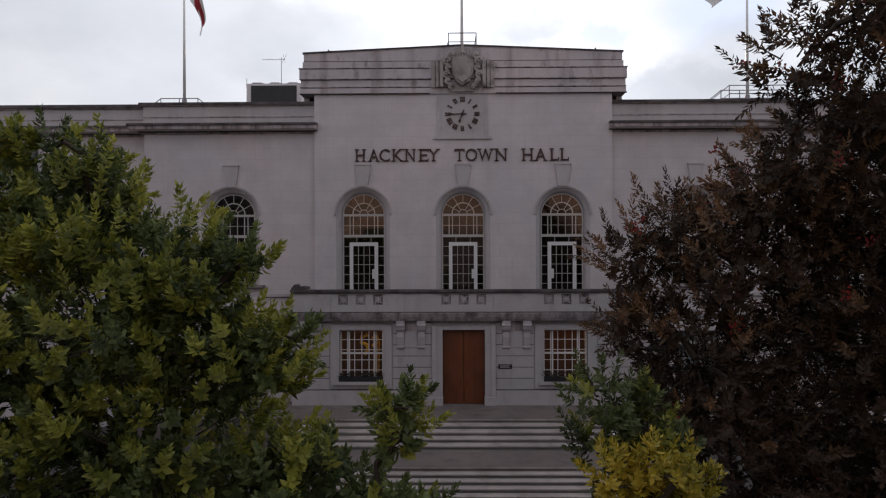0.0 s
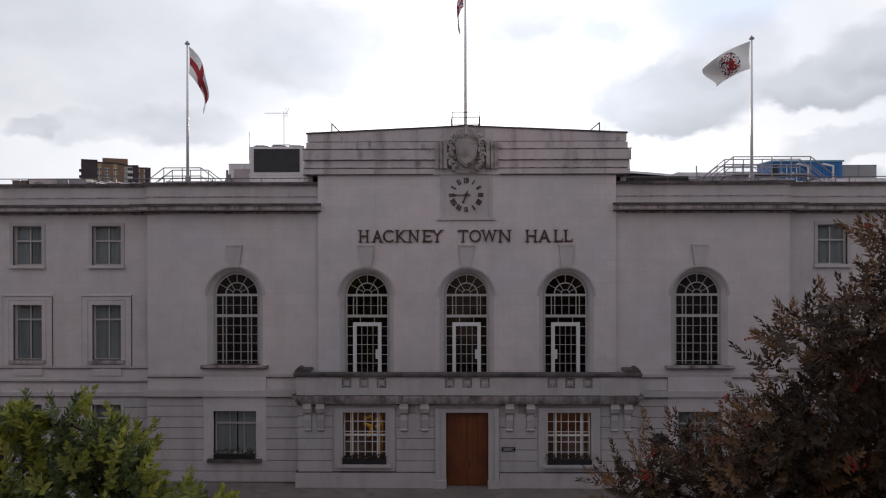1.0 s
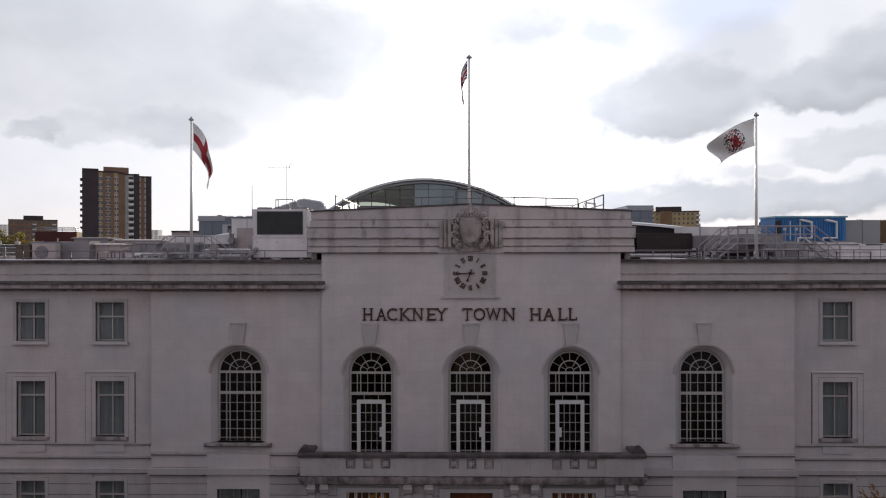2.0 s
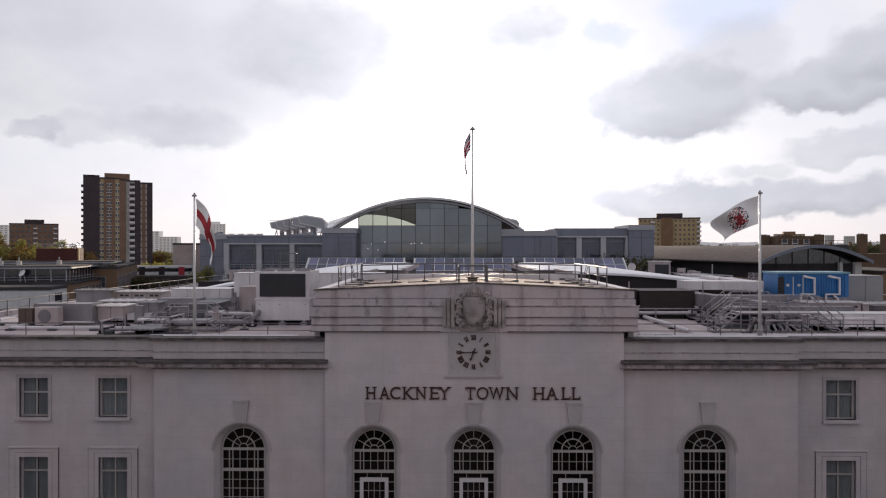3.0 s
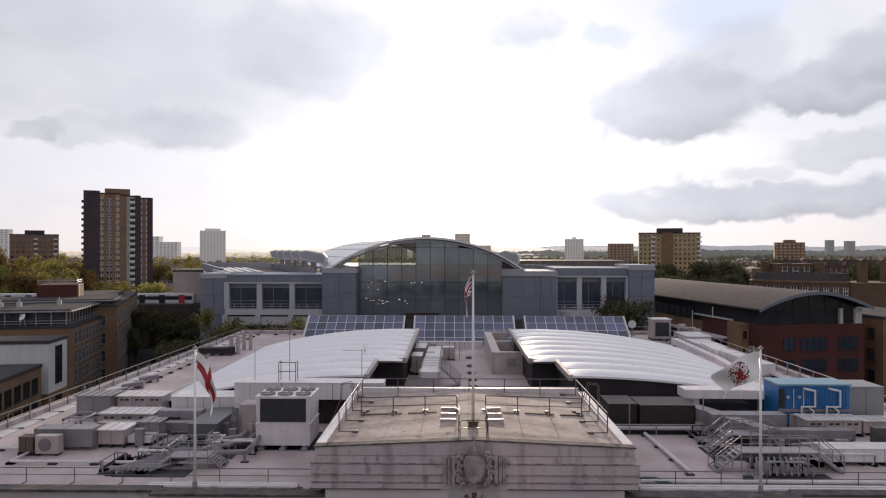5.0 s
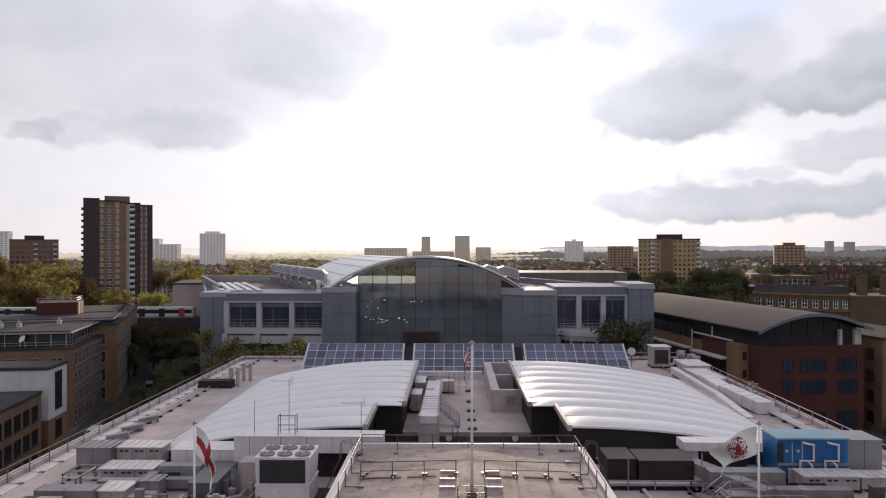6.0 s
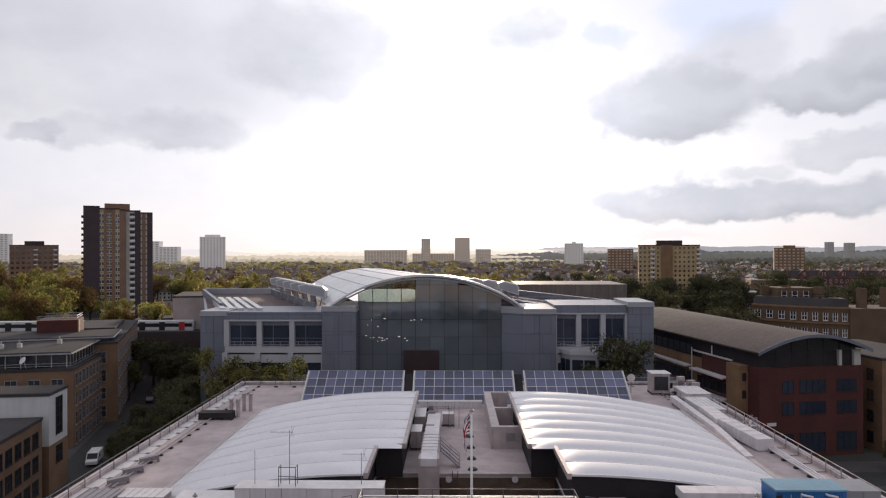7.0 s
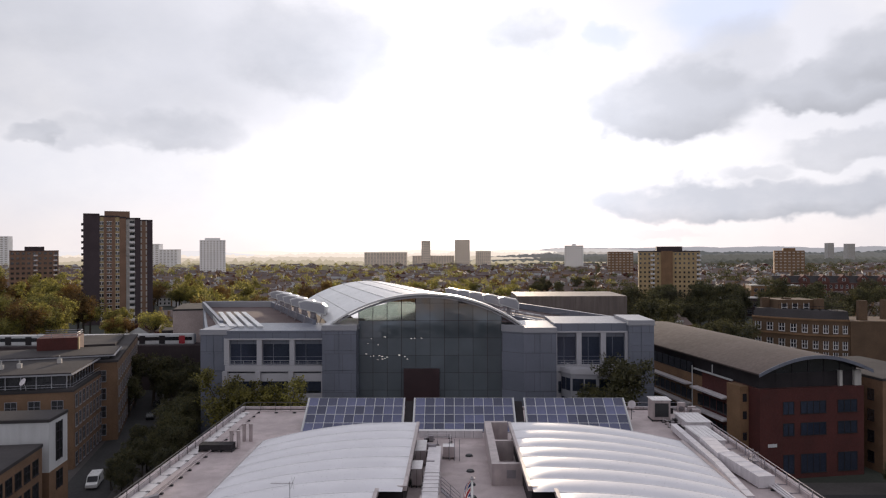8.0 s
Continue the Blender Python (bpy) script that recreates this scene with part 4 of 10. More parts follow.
        for u0, u1 in ((2.41, 3.07), (7.83, 8.09)):
            c0, c1 = sorted((XC + s * u0, XC + s * u1))
            box_part("corbel_panel", M_STONE_M, hall, c0, Y_GF - 0.03, 4.55, c1, Y_GF + 0.02, 5.4)
            # darker block under the slab, painting in shade between the corbels
            box_part("corbel_recess", M_STONE_S, hall, c0, Y_GF - 0.05, 5.4, c1, Y_GF + 0.02, 5.9)


def lettering():
    serif = {"H": [(0, 0), (1, 0), (0, 1), (1, 1)], "A": [(0, 0), (1, 0)], "K": [(0, 0), (1, 0), (0, 1), (1, 1)], "N": [(0, 0), (0, 1), (1, 1)], "Y": [(0.5, 0), (0, 1), (1, 1)],
             "T": [(0.5, 0)], "W": [(0, 1), (1, 1)], "L": [(0, 0), (0, 1)], "E": [(0, 0), (0, 1)], "C": [], "O": []}
    cap = 0.655
    # left and right edge of each letter, in hundredths of a metre from the word's start
    words = (("HACKNEY", -5.72, ((0, 55), (69, 129), (129, 184), (195, 258), (263, 321), (338, 390), (384, 450))),
             ("TOWN", -0.45, ((0, 54), (60, 121), (122, 207), (214, 280))),
             ("HALL", 3.12, ((0, 61), (66, 133), (149, 196), (203, 248))))
    for word, x0, spans in words:
        for ch, (left, right) in zip(word, spans):
            cu = bpy.data.curves.new("letter", "FONT")
            cu.body, cu.size, cu.extrude, cu.offset = ch, 1.0, 0.05, 0.001
            ob = bpy.data.objects.new("letter", cu)
            scene.collection.objects.link(ob)
            bpy.context.view_layer.update()
            me = bpy.data.meshes.new_from_object(ob.evaluated_get(bpy.context.evaluated_depsgraph_get()))
            bpy.data.objects.remove(ob)
            bm = mb()
            bm.from_mesh(me)
            bpy.data.meshes.remove(me)
            lo_x, hi_x = min(v.co.x for v in bm.verts), max(v.co.x for v in bm.verts)
            lo_y, hi_y = min(v.co.y for v in bm.verts), max(v.co.y for v in bm.verts)
            x, wd = XC + x0 + left / 100, (right - left) / 100
            inset = 0.05 if serif[ch] else 0.0
            for v in bm.verts:
                v.co = (x + inset + (v.co.x - lo_x) / (hi_x - lo_x) * (wd - 2 * inset), Y_MID - 0.045 - v.co.z * 0.8, 14.33 + (v.co.y - lo_y) / (hi_y - lo_y) * cap)
            for sx, sz in serif[ch]:
                px, pz = x + 0.09 + (wd - 0.18) * sx, 14.33 + cap * sz
                box(bm, px - 0.11, Y_MID - 0.085, pz - (0.042 if sz else 0), px + 0.11, Y_MID - 0.01, pz + (0 if sz else 0.042))
            if ch in "TEL":
                # upright ticks that close the arms
                for sx, z0, z1 in {"T": ((0, 0.5, 0.655), (1, 0.5, 0.655)), "E": ((1, 0.5, 0.655), (1, 0, 0.16)), "L": ((1, 0, 0.18),)}[ch]:
                    px = x + 0.02 + (wd - 0.04) * sx
                    box(bm, px - 0.02, Y_MID - 0.085, 14.33 + z0, px + 0.02, Y_MID - 0.01, 14.33 + z1)
            part("letter", bm, M_LETTER, hall, "dark bronze capital letter")


def clock():
    cx, cz, y = XC - 0.02, 16.83, Y_MID
    bm = mb()
    box(bm, cx - 1.18, y - 0.03, 15.62, cx + 1.18, y + 0.02, 17.88)
    face = part("clock", bm, M_STONE_M, hall, "stone clock panel with dark numerals reading a quarter to seven")
    for s in (-1, 1):
        a, b = sorted((cx + s * 1.18, cx + s * 1.34))
        box_part("clock_frame", M_STONE_M, face, a, y - 0.06, 15.62, b, y + 0.02, 17.88)
    box_part("clock_shelf", M_STONE_M, face, cx - 1.55, y - 0.1, 15.5, cx + 1.55, y + 0.02, 15.62)
    numerals = ["XII", "I", "II", "III", "IIII", "V", "VI", "VII", "VIII", "IX", "X", "XI"]
    for n, num in enumerate(numerals):
        a = radians(90 - 30 * n)
        bm = mb()
        wide = {"I": 0.075, "V": 0.13, "X": 0.13}
        total = sum(wide[c] for c in num)
        at = -total / 2
        h = 0.125
        ox, oz = cx + 0.77 * math.cos(a), cz + 0.77 * math.sin(a)
        out, side = Vector((math.cos(a), 0, math.sin(a))), Vector((math.sin(a), 0, -math.cos(a)))
        for c in num:
            mid = at + wide[c] / 2
            o = Vector((ox, y - 0.055, oz)) + side * mid
            w = wide[c] * 0.32
            if c == "I":
                rod(bm, o - out * h, o + out * h, 0.036, 4)
            elif c == "V":
                rod(bm, o - out * h, o + out * h - side * w, 0.036, 4)
                rod(bm, o - out * h, o + out * h + side * w, 0.026, 4)
            else:
                rod(bm, o - out * h - side * w, o + out * h + side * w, 0.02, 4)
                rod(bm, o - out * h + side * w, o + out * h - side * w, 0.027, 4)
            at += wide[c]
        for q in (-h, h):
            o = Vector((ox, y - 0.055, oz)) + out * q
            rod(bm, o - side * (total / 2 - 0.01), o + side * (total / 2 - 0.01), 0.012, 4)
        part("numeral", bm, M_LETTER, face)
    for name, ang, ln, r in (("minute_pointer", 181, 0.78, 0.035), ("hour_pointer", 248, 0.5, 0.05)):
        bm = mb()
        a = radians(ang)
        d = Vector((math.cos(a), 0, math.sin(a)))
        o = Vector((cx, y - 0.09, cz))
        rod(bm, o - d * 0.22, o + d * ln * 0.7, r, 4, r * 0.8)
        rod(bm, o + d * ln * 0.6, o + d * ln * 0.8, r * 0.9, 4, r * 1.7)
        rod(bm, o + d * ln * 0.8, o + d * ln, r * 1.7, 4, 0.006)
        rod(bm, o + Vector((0, -0.02, 0)), o + Vector((0, 0.04, 0)), 0.085, 10)
        part(name, bm, M_LETTER, face)


def carving():
    """The carved cartouche over the clock, as plain relief."""
    y = Y_MID - 0.12
    bm = mb()
    sh = [(XC - 0.5, 19.75), (XC + 0.5, 19.75), (XC + 0.58, 19.45), (XC + 0.54, 18.95), (XC + 0.36, 18.5), (XC, 18.25), (XC - 0.36, 18.5), (XC - 0.54, 18.95), (XC - 0.58, 19.45)]
    prism(bm, sh, y - 0.34, y + 0.1)
    inner = [(XC + (a - XC) * 0.8, 19.03 + (b - 19.03) * 0.82) for a, b in sh]
    prism(bm, inner, y - 0.44, y - 0.3)
    car = part("cartouche", bm, M_CARVE, hall, "carved stone shield with scrolls")
    bm = mb()
    box(bm, XC - 0.6, y - 0.1, 17.98, XC + 0.6, y + 0.1, 18.26)
    part("ledge", bm, M_CARVE, car)
    for s in (-1, 1):
        for x, z, r in ((0.82, 19.55, 0.17), (0.76, 19.18, 0.12), (0.86, 18.85, 0.15), (0.8, 18.5, 0.11), (0.62, 18.24, 0.1), (0.66, 19.85, 0.12)):
            bm = mb()
            p = arc(XC + s * x, z, r, 0, 300, 9)
            pipe(bm, [(a, y - 0.24, b) for a, b in p], 0.075, 6)
            rod(bm, (XC + s * x, y - 0.34, z), (XC + s * x, y + 0.05, z), r * 0.4, 6)
            part("scroll", bm, M_CARVE, car)
        for x, w, o in ((1.12, 0.09, 0.3), (1.34, 0.08, 0.2), (1.56, 0.1, 0.12)):
            a = XC + s * x
            box_part("bracket", M_CARVE, car, a - w, y - o, 18.2, a + w, y + 0.12, 19.72 - (x - 1.1) * 0.3)
    for k in range(7):
        x = XC + (k - 3) * 0.14
        bm = mb()
        rod(bm, (x, y - 0.1, 19.8), (x * 0.96 + XC * 0.04, y - 0.12, 20.2 + 0.1 * math.cos((k - 3) * 0.5)), 0.07, 6, 0.045)
        part("crest_leaf", bm, M_CARVE, car)
    bm = mb()
    rod(bm, (XC, y - 0.1, 20.0), (XC, y - 0.1, 20.5), 0.13, 8, 0.06)
    part("crest_knob", bm, M_CARVE, car)


def steps():
    # nosing lines: y of each step edge, descending from the landing
    edges = [33.55, 33.0, 32.35, 31.7, 31.1, 30.5]
    z = Z_LAND
    st = thing("entrance_steps", "two flights of broad pale stone steps up to the doors", "steps", (XC, 30, 0))
    bm = mb()
    box(bm, XC - 17, 33.55, 0, XC + 17, Y_PAV, Z_LAND)
    part("landing", bm, M_LAND, st)

    def flight(edges, ztop, hw):
        z = ztop
        for y in edges:
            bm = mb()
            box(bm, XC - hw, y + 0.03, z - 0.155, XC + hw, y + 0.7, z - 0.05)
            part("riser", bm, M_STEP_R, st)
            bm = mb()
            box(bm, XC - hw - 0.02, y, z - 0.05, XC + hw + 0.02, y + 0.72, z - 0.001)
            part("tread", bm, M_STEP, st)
            z -= 0.155
        return z

    z = flight([33.5 - 0.58 * k for k in range(5)], Z_LAND, 6.45)
    bm = mb()
    box(bm, XC - 9, 28.7, 0, XC + 9, 33.5, z)
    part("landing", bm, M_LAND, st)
    z = flight([28.68 - 0.40 * k for k in range(5)], z, 6.45)
    for s in (-1, 1):
        bm = mb()
        a, b = sorted((XC + s * 6.5, XC + s * 7.7))
        box(bm, a, 26.7, 0, b, 33.5, 1.2)
        box(bm, a - 0.05, 26.65, 1.2, b + 0.05, 33.5, 1.3)
        part("side_wall", bm, M_STONE_M, st)


def lantern(x, y):
    th = thing("lantern_post", "dark square glazed lantern on an iron post", "lantern", (x, y, 0))
    bm = mb()
    box(bm, x - 0.3, y - 0.3, 0, x + 0.3, y + 0.3, 0.5)
    rod(bm, (x, y, 0.5), (x, y, 3.9), 0.09, 8, 0.06)
    part("post", bm, M_IRON, th)
    bm = mb()
    for sx in (-1, 1):
        for sy in (-1, 1):
            rod(bm, (x + sx * 0.30, y + sy * 0.30, 4.0), (x + sx * 0.38, y + sy * 0.38, 4.95), 0.025, 4)
    box(bm, x - 0.36, y - 0.36, 3.9, x + 0.36, y + 0.36, 4.0)
    box(bm, x - 0.44, y - 0.44, 4.93, x + 0.44, y + 0.44, 5.02)
    prism(bm, [(x - 0.4, 5.02), (x + 0.4, 5.02), (x + 0.16, 5.28), (x - 0.16, 5.28)], y - 0.3, y + 0.3)
    rod(bm, (x, y, 5.28), (x, y, 5.5), 0.05, 6, 0.01)
    part("lantern_frame", bm, M_IRON, th)
    bm = mb()
    box(bm, x - 0.29, y - 0.29, 4.02, x + 0.29, y + 0.29, 4.9)
    part("pane", bm, M_FROST, th, "frosted lantern glass")


def flag_pole(x, y, z0, z1, r, flag, side, w, h, droop, label):
    th = thing("flagpole", label, "flagpole", (x, y, z0), "flagpoles")
    bm = mb()
    rod(bm, (x, y, z0), (x, y, z1), r, 10, r * 0.55)
    part("pole", bm, M_POLE, th, smooth=True)
    bm = mb()
    rod(bm, (x, y, z1 - 0.02), (x, y, z1 + 0.05), r * 1.6, 10)
    rod(bm, (x, y, z1 + 0.05), (x, y, z1 + 0.18), r * 1.2, 8, r * 0.3)
    part("finial", bm, M_STEEL, th)
    bm = mb()
    rod(bm, (x, y, z0), (x, y, z0 + 0.3), r * 1.5, 10)
    part("base_plate", bm, M_STEEL, th)
    bm = mb()
    nx, nz = 66, 44
    grid = []
    for i in range(nx + 1):
        u = i / nx
        row = []
        for j in range(nz + 1):
            v = j / nz
            # cloth that hangs from the hoist and folds as it falls
            px = side * w * u * math.cos(droop * (0.55 + 0.45 * u)) * (0.86 + 0.14 * math.sin(5 * v + 1))
            pz = -h * v * (1 - 0.12 * u) - w * u * math.sin(droop * (0.55 + 0.45 * u))
            py = (0.10 + 0.18 * u) * math.sin(7 * u + 3.2 * v) + 0.35 * u * droop
            row.append(bm.verts.new((x + side * r + px, y + py, z1 - 0.12 + pz)))
        grid.append(row)
    for i in range(nx):
        for j in range(nz):
            f = bm.faces.new((grid[i][j], grid[i + 1][j], grid[i + 1][j + 1], grid[i][j + 1]))
            u, v = (i + 0.5) / nx, (j + 0.5) / nz
            f.material_index = flag(u, v)
    part("flag", bm, [M_FWHITE, M_FRED, M_FBLUE, M_FBLACK], th, smooth=True)


def cross_flag(u, v):
    return 1 if abs(u - 0.5) < 0.085 or abs(v - 0.5) < 0.13 else 0


def union_flag(u, v):
    if abs(u - 0.5) < 0.06 or abs(v - 0.5) < 0.1:
        return 1
    if abs(u - 0.5) < 0.1 or abs(v - 0.5) < 0.17:
        return 0
    d = min(abs(v - u), abs(v - (1 - u)))
    return 1 if d < 0.045 else 0 if d < 0.12 else 2


def crest_flag(u, v):
    du, dv = (u - 0.5) / 0.2, (v - 0.5) / 0.36
    r = math.hypot(du, dv * (1.0 if dv < 0 else 0.85))
    if r > 1.15:
        return 0
    n = noise.noise(Vector((u * 23, v * 13, 4.2)))
    if abs(du) < 0.5 and -0.35 < dv < 0.75:
        return 3 if n > 0.28 else 1 if n > -0.3 else 0
    return 3 if n > 0.12 else 1 if n < -0.22 else 0


M_FROST = mat("frosted_glass", (0.45, 0.42, 0.38), 0.3, var=0.1)
M_FWHITE = mat("flag_white", (0.72, 0.70, 0.70), 0.85, var=0.06, scale=3)
M_FRED = mat("flag_red", (0.34, 0.03, 0.04), 0.85, var=0.1, scale=3)
M_FBLUE = mat("flag_blue", (0.02, 0.03, 0.14), 0.85, var=0.1, scale=3)
M_FBLACK = mat("flag_black", (0.03, 0.03, 0.035), 0.85, var=0.1, scale=3)
M_HEATHER = mat("bedding_foliage", (0.035, 0.03, 0.026), 0.8, var=0.4, scale=3, rand=0.2)


def leaves(parent, name, rng, clumps, per, size, material, label="", flat=0.0, sphere=0.5):
    """A mass of pointed leaves round the clump centres (x, y, z, radius), as one mesh."""
    c = np.array(clumps, float)
    n = len(c) * per
    base = np.repeat(c, per, 0)
    off = rng.normal(size=(n, 3))
    off *= (rng.uniform(0.15, 1, (n, 1)) ** sphere) / np.linalg.norm(off, axis=1, keepdims=True)
    p = base[:, :3] + off * base[:, 3:4]
    a = rng.normal(size=(n, 3)) + off * 0.6
    a[:, 2] -= 0.25
    a /= np.linalg.norm(a, axis=1, keepdims=True)
    lean = rng.normal(size=(n, 3)) * (1.0 - flat)
    lean[:, 2] += 1.6 * flat
    b = np.cross(a, lean)
    b /= np.linalg.norm(b, axis=1, keepdims=True)
    s = size * rng.uniform(0.6, 1.35, (n, 1))
    nrm = np.cross(a, b)
    v = np.stack([p, p + a * s * 0.5 + b * s * 0.28 + nrm * s * 0.08, p + a * s, p + a * s * 0.5 - b * s * 0.28 + nrm * s * 0.08], 1).reshape(-1, 3)
    me = bpy.data.meshes.new(name)
    me.vertices.add(4 * n)
    me.vertices.foreach_set("co", v.ravel())
    me.loops.add(4 * n)
    me.loops.foreach_set("vertex_index", np.arange(4 * n))
    me.polygons.add(n)
    me.polygons.foreach_set("loop_start", np.arange(0, 4 * n, 4))
    me.polygons.foreach_set("loop_total", np.full(n, 4))
    me.update()
    me.validate()
    me.materials.append(material)
    ob = new(name, me)
    if parent:
        hang(ob, parent)
    if label:
        ob["label"] = label
    return ob


walls()
cornices()
attic()
arch_surrounds()
wing_windows()
ground_storey()
balcony()
lettering()
clock()
carving()
steps()
lantern(9.6, 33.0)
flag_pole(XC - 15.17, 38.15, 17.62, 25.15, 0.085, cross_flag, 1, 2.5, 1.5, 1.22, "white flagpole with a drooping red-cross flag on the parapet")
flag_pole(XC + 15.38, 38.15, 17.62, 25.25, 0.085, crest_flag, -1, 2.75, 1.5, 0.5, "white flagpole flying a white flag with a dark and red emblem")
flag_pole(XC + 0.02, 40.9, 20.3, 29.2, 0.1, union_flag, -1, 1.7, 1.05, 1.42, "tall white flagpole with a drooping red, white and blue flag")
# ---------------------------------------------------------------- roof of the town hall
def roof_deck():
    zb = Z_DECK - 0.3
    for a in ((WEST + 0.5, Y_WING + 0.5, XC - 8.65, 52.0), (XC + 8.65, Y_WING + 0.5, EAST - 0.5, 52.0), (WEST + 0.5, 52.0, -7.8, BACK - 0.5), (9.2, 52.0, EAST - 0.5, BACK - 0.5), (-7.8, 66.6, 9.2, BACK - 0.5)):
        box_part("roof_deck", M_DECK, hall, a[0], a[1], zb, a[2], a[3], Z_DECK)
    # light well behind the attic
    box_part("well_floor", M_FELTW, hall, -7.8, 51.7, 11.8, 9.2, 66.9, 12.0)
    box_part("well_wall", M_SLATE, hall, -8.1, 51.8, 12.0, -7.8, 66.6, Z_DECK - 0.3)
    box_part("well_wall", M_SLATE, hall, 9.2, 51.8, 12.0, 9.5, 66.6, Z_DECK - 0.3)
    w = box_part("well_wall", M_RUST, hall, -7.8, 66.6, 12.0, 9.2, 66.9, Z_DECK - 0.3)
    w["label"] = "brown brick wall of the light well"
    box_part("well_coping", M_PLANT, hall, -7.8, 66.5, Z_DECK, 9.2, 67.0, Z_DECK + 0.12)


M_FELTW = mat("well_felt", (0.07, 0.065, 0.06), 0.9, var=0.2)


def rail_run(label, pts, h=1.1, gap=2.65, r=0.028, mat_r=None, feet=True, name="guard_rail"):
    """A guard rail: posts, top and middle rails, and flat counterweight feet."""
    mat_r = mat_r or M_RAIL
    th = thing(name, label, "railing", pts[0], "roof guard rails")
    for p, q in zip(pts, pts[1:]):
        p, q = Vector(p), Vector(q)
        n = max(1, round((q - p).length / gap))
        d = (q - p).normalized()
        side = d.cross(Vector((0, 0, 1)))
        for i in range(n + (1 if q == Vector(pts[-1]) else 0)):
            o = p + (q - p) * (i / n)
            bm = mb()
            rod(bm, o, o + Vector((0, 0, h)), r, 6)
            if feet:
                rod(bm, o + Vector((0, 0, 0.03)), o + side * 0.9 + Vector((0, 0, 0.03)), r * 1.2, 4)
                c = o + side * 0.95
                box(bm, c.x - 0.17, c.y - 0.17, c.z - 0.01, c.x + 0.17, c.y + 0.17, c.z + 0.1)
            part("post", bm, mat_r, th)
        bm = mb()
        rod(bm, p + Vector((0, 0, h)), q + Vector((0, 0, h)), r, 6)
        part("top_rail", bm, mat_r, th)
        bm = mb()
        rod(bm, p + Vector((0, 0, h * 0.52)), q + Vector((0, 0, h * 0.52)), r * 0.8, 6)
        part("mid_rail", bm, mat_r, th)
    return th


def fan(bm, x, y, z, r):
    rod(bm, (x, y, z), (x, y, z + 0.12), r, 14)
    rod(bm, (x, y, z + 0.12), (x, y, z + 0.16), r * 0.25, 8)
    for k in range(6):
        t = radians(60 * k)
        rod(bm, (x, y, z + 0.14), (x + r * 0.95 * math.cos(t), y + r * 0.95 * math.sin(t), z + 0.14), 0.025, 4)


def big_chiller(x, y, z, w, d, h):
    th = thing("roof_chiller", "large white rooftop chiller with dark coil and six top fans", "chiller", (x, y, z))
    x0, x1 = x - w / 2, x + w / 2
    bm = mb()
    box(bm, x0, y, z + 0.32, x1, y + d, z + 0.32 + h * 0.42)
    box(bm, x0 - 0.05, y - 0.05, z + 0.32 + h * 0.42, x1 + 0.05, y + d + 0.05, z + 0.40 + h * 0.42)
    part("base_cabinet", bm, M_WHITE, th)
    bm = mb()
    zt = z + 0.40 + h * 0.42
    prism(bm, [(x0 + 0.05, zt), (x1 - 0.05, zt), (x1 + 0.06, z + 0.32 + h), (x0 - 0.06, z + 0.32 + h)], y + 0.05, y + d)
    part("coil_housing", bm, M_WHITE, th)
    bm = mb()
    box(bm, x0 + 0.28, y - 0.02, zt + 0.12, x1 - 0.28, y + 0.06, z + 0.17 + h)
    coil = part("coil", bm, M_DARK, th, "black finned coil")
    for k in range(16):
        zz = zt + 0.14 + (h * 0.58 - 0.5) * k / 15
        box_part("fin", M_DARK, coil, x0 + 0.3, y - 0.035, zz, x1 - 0.3, y - 0.02, zz + 0.02)
    for i in range(3):
        for j in range(2):
            bm = mb()
            fan(bm, x0 + w * (i + 0.5) / 3, y + d * (j + 0.5) / 2, z + 0.32 + h, w / 7)
            part("fan", bm, M_DUCT, th)
    for k in (0.1, 0.5, 0.9):
        bm = mb()
        box(bm, x0 + w * k - 0.2, y - 0.2, z, x0 + w * k + 0.2, y + d + 0.2, z + 0.2)
        box(bm, x0 + w * k - 0.08, y - 0.1, z + 0.2, x0 + w * k + 0.08, y + d, z + 0.32)
        part("support", bm, M_STEEL, th)
    bm = mb()
    for k in (0.08, 0.45, 0.92):
        box(bm, x0 + w * k - 0.03, y - 0.012, z + 0.37 + h * 0.3, x0 + w * k + 0.03, y, z + 0.42 + h * 0.3)
    part("latch", bm, M_DARK, th)


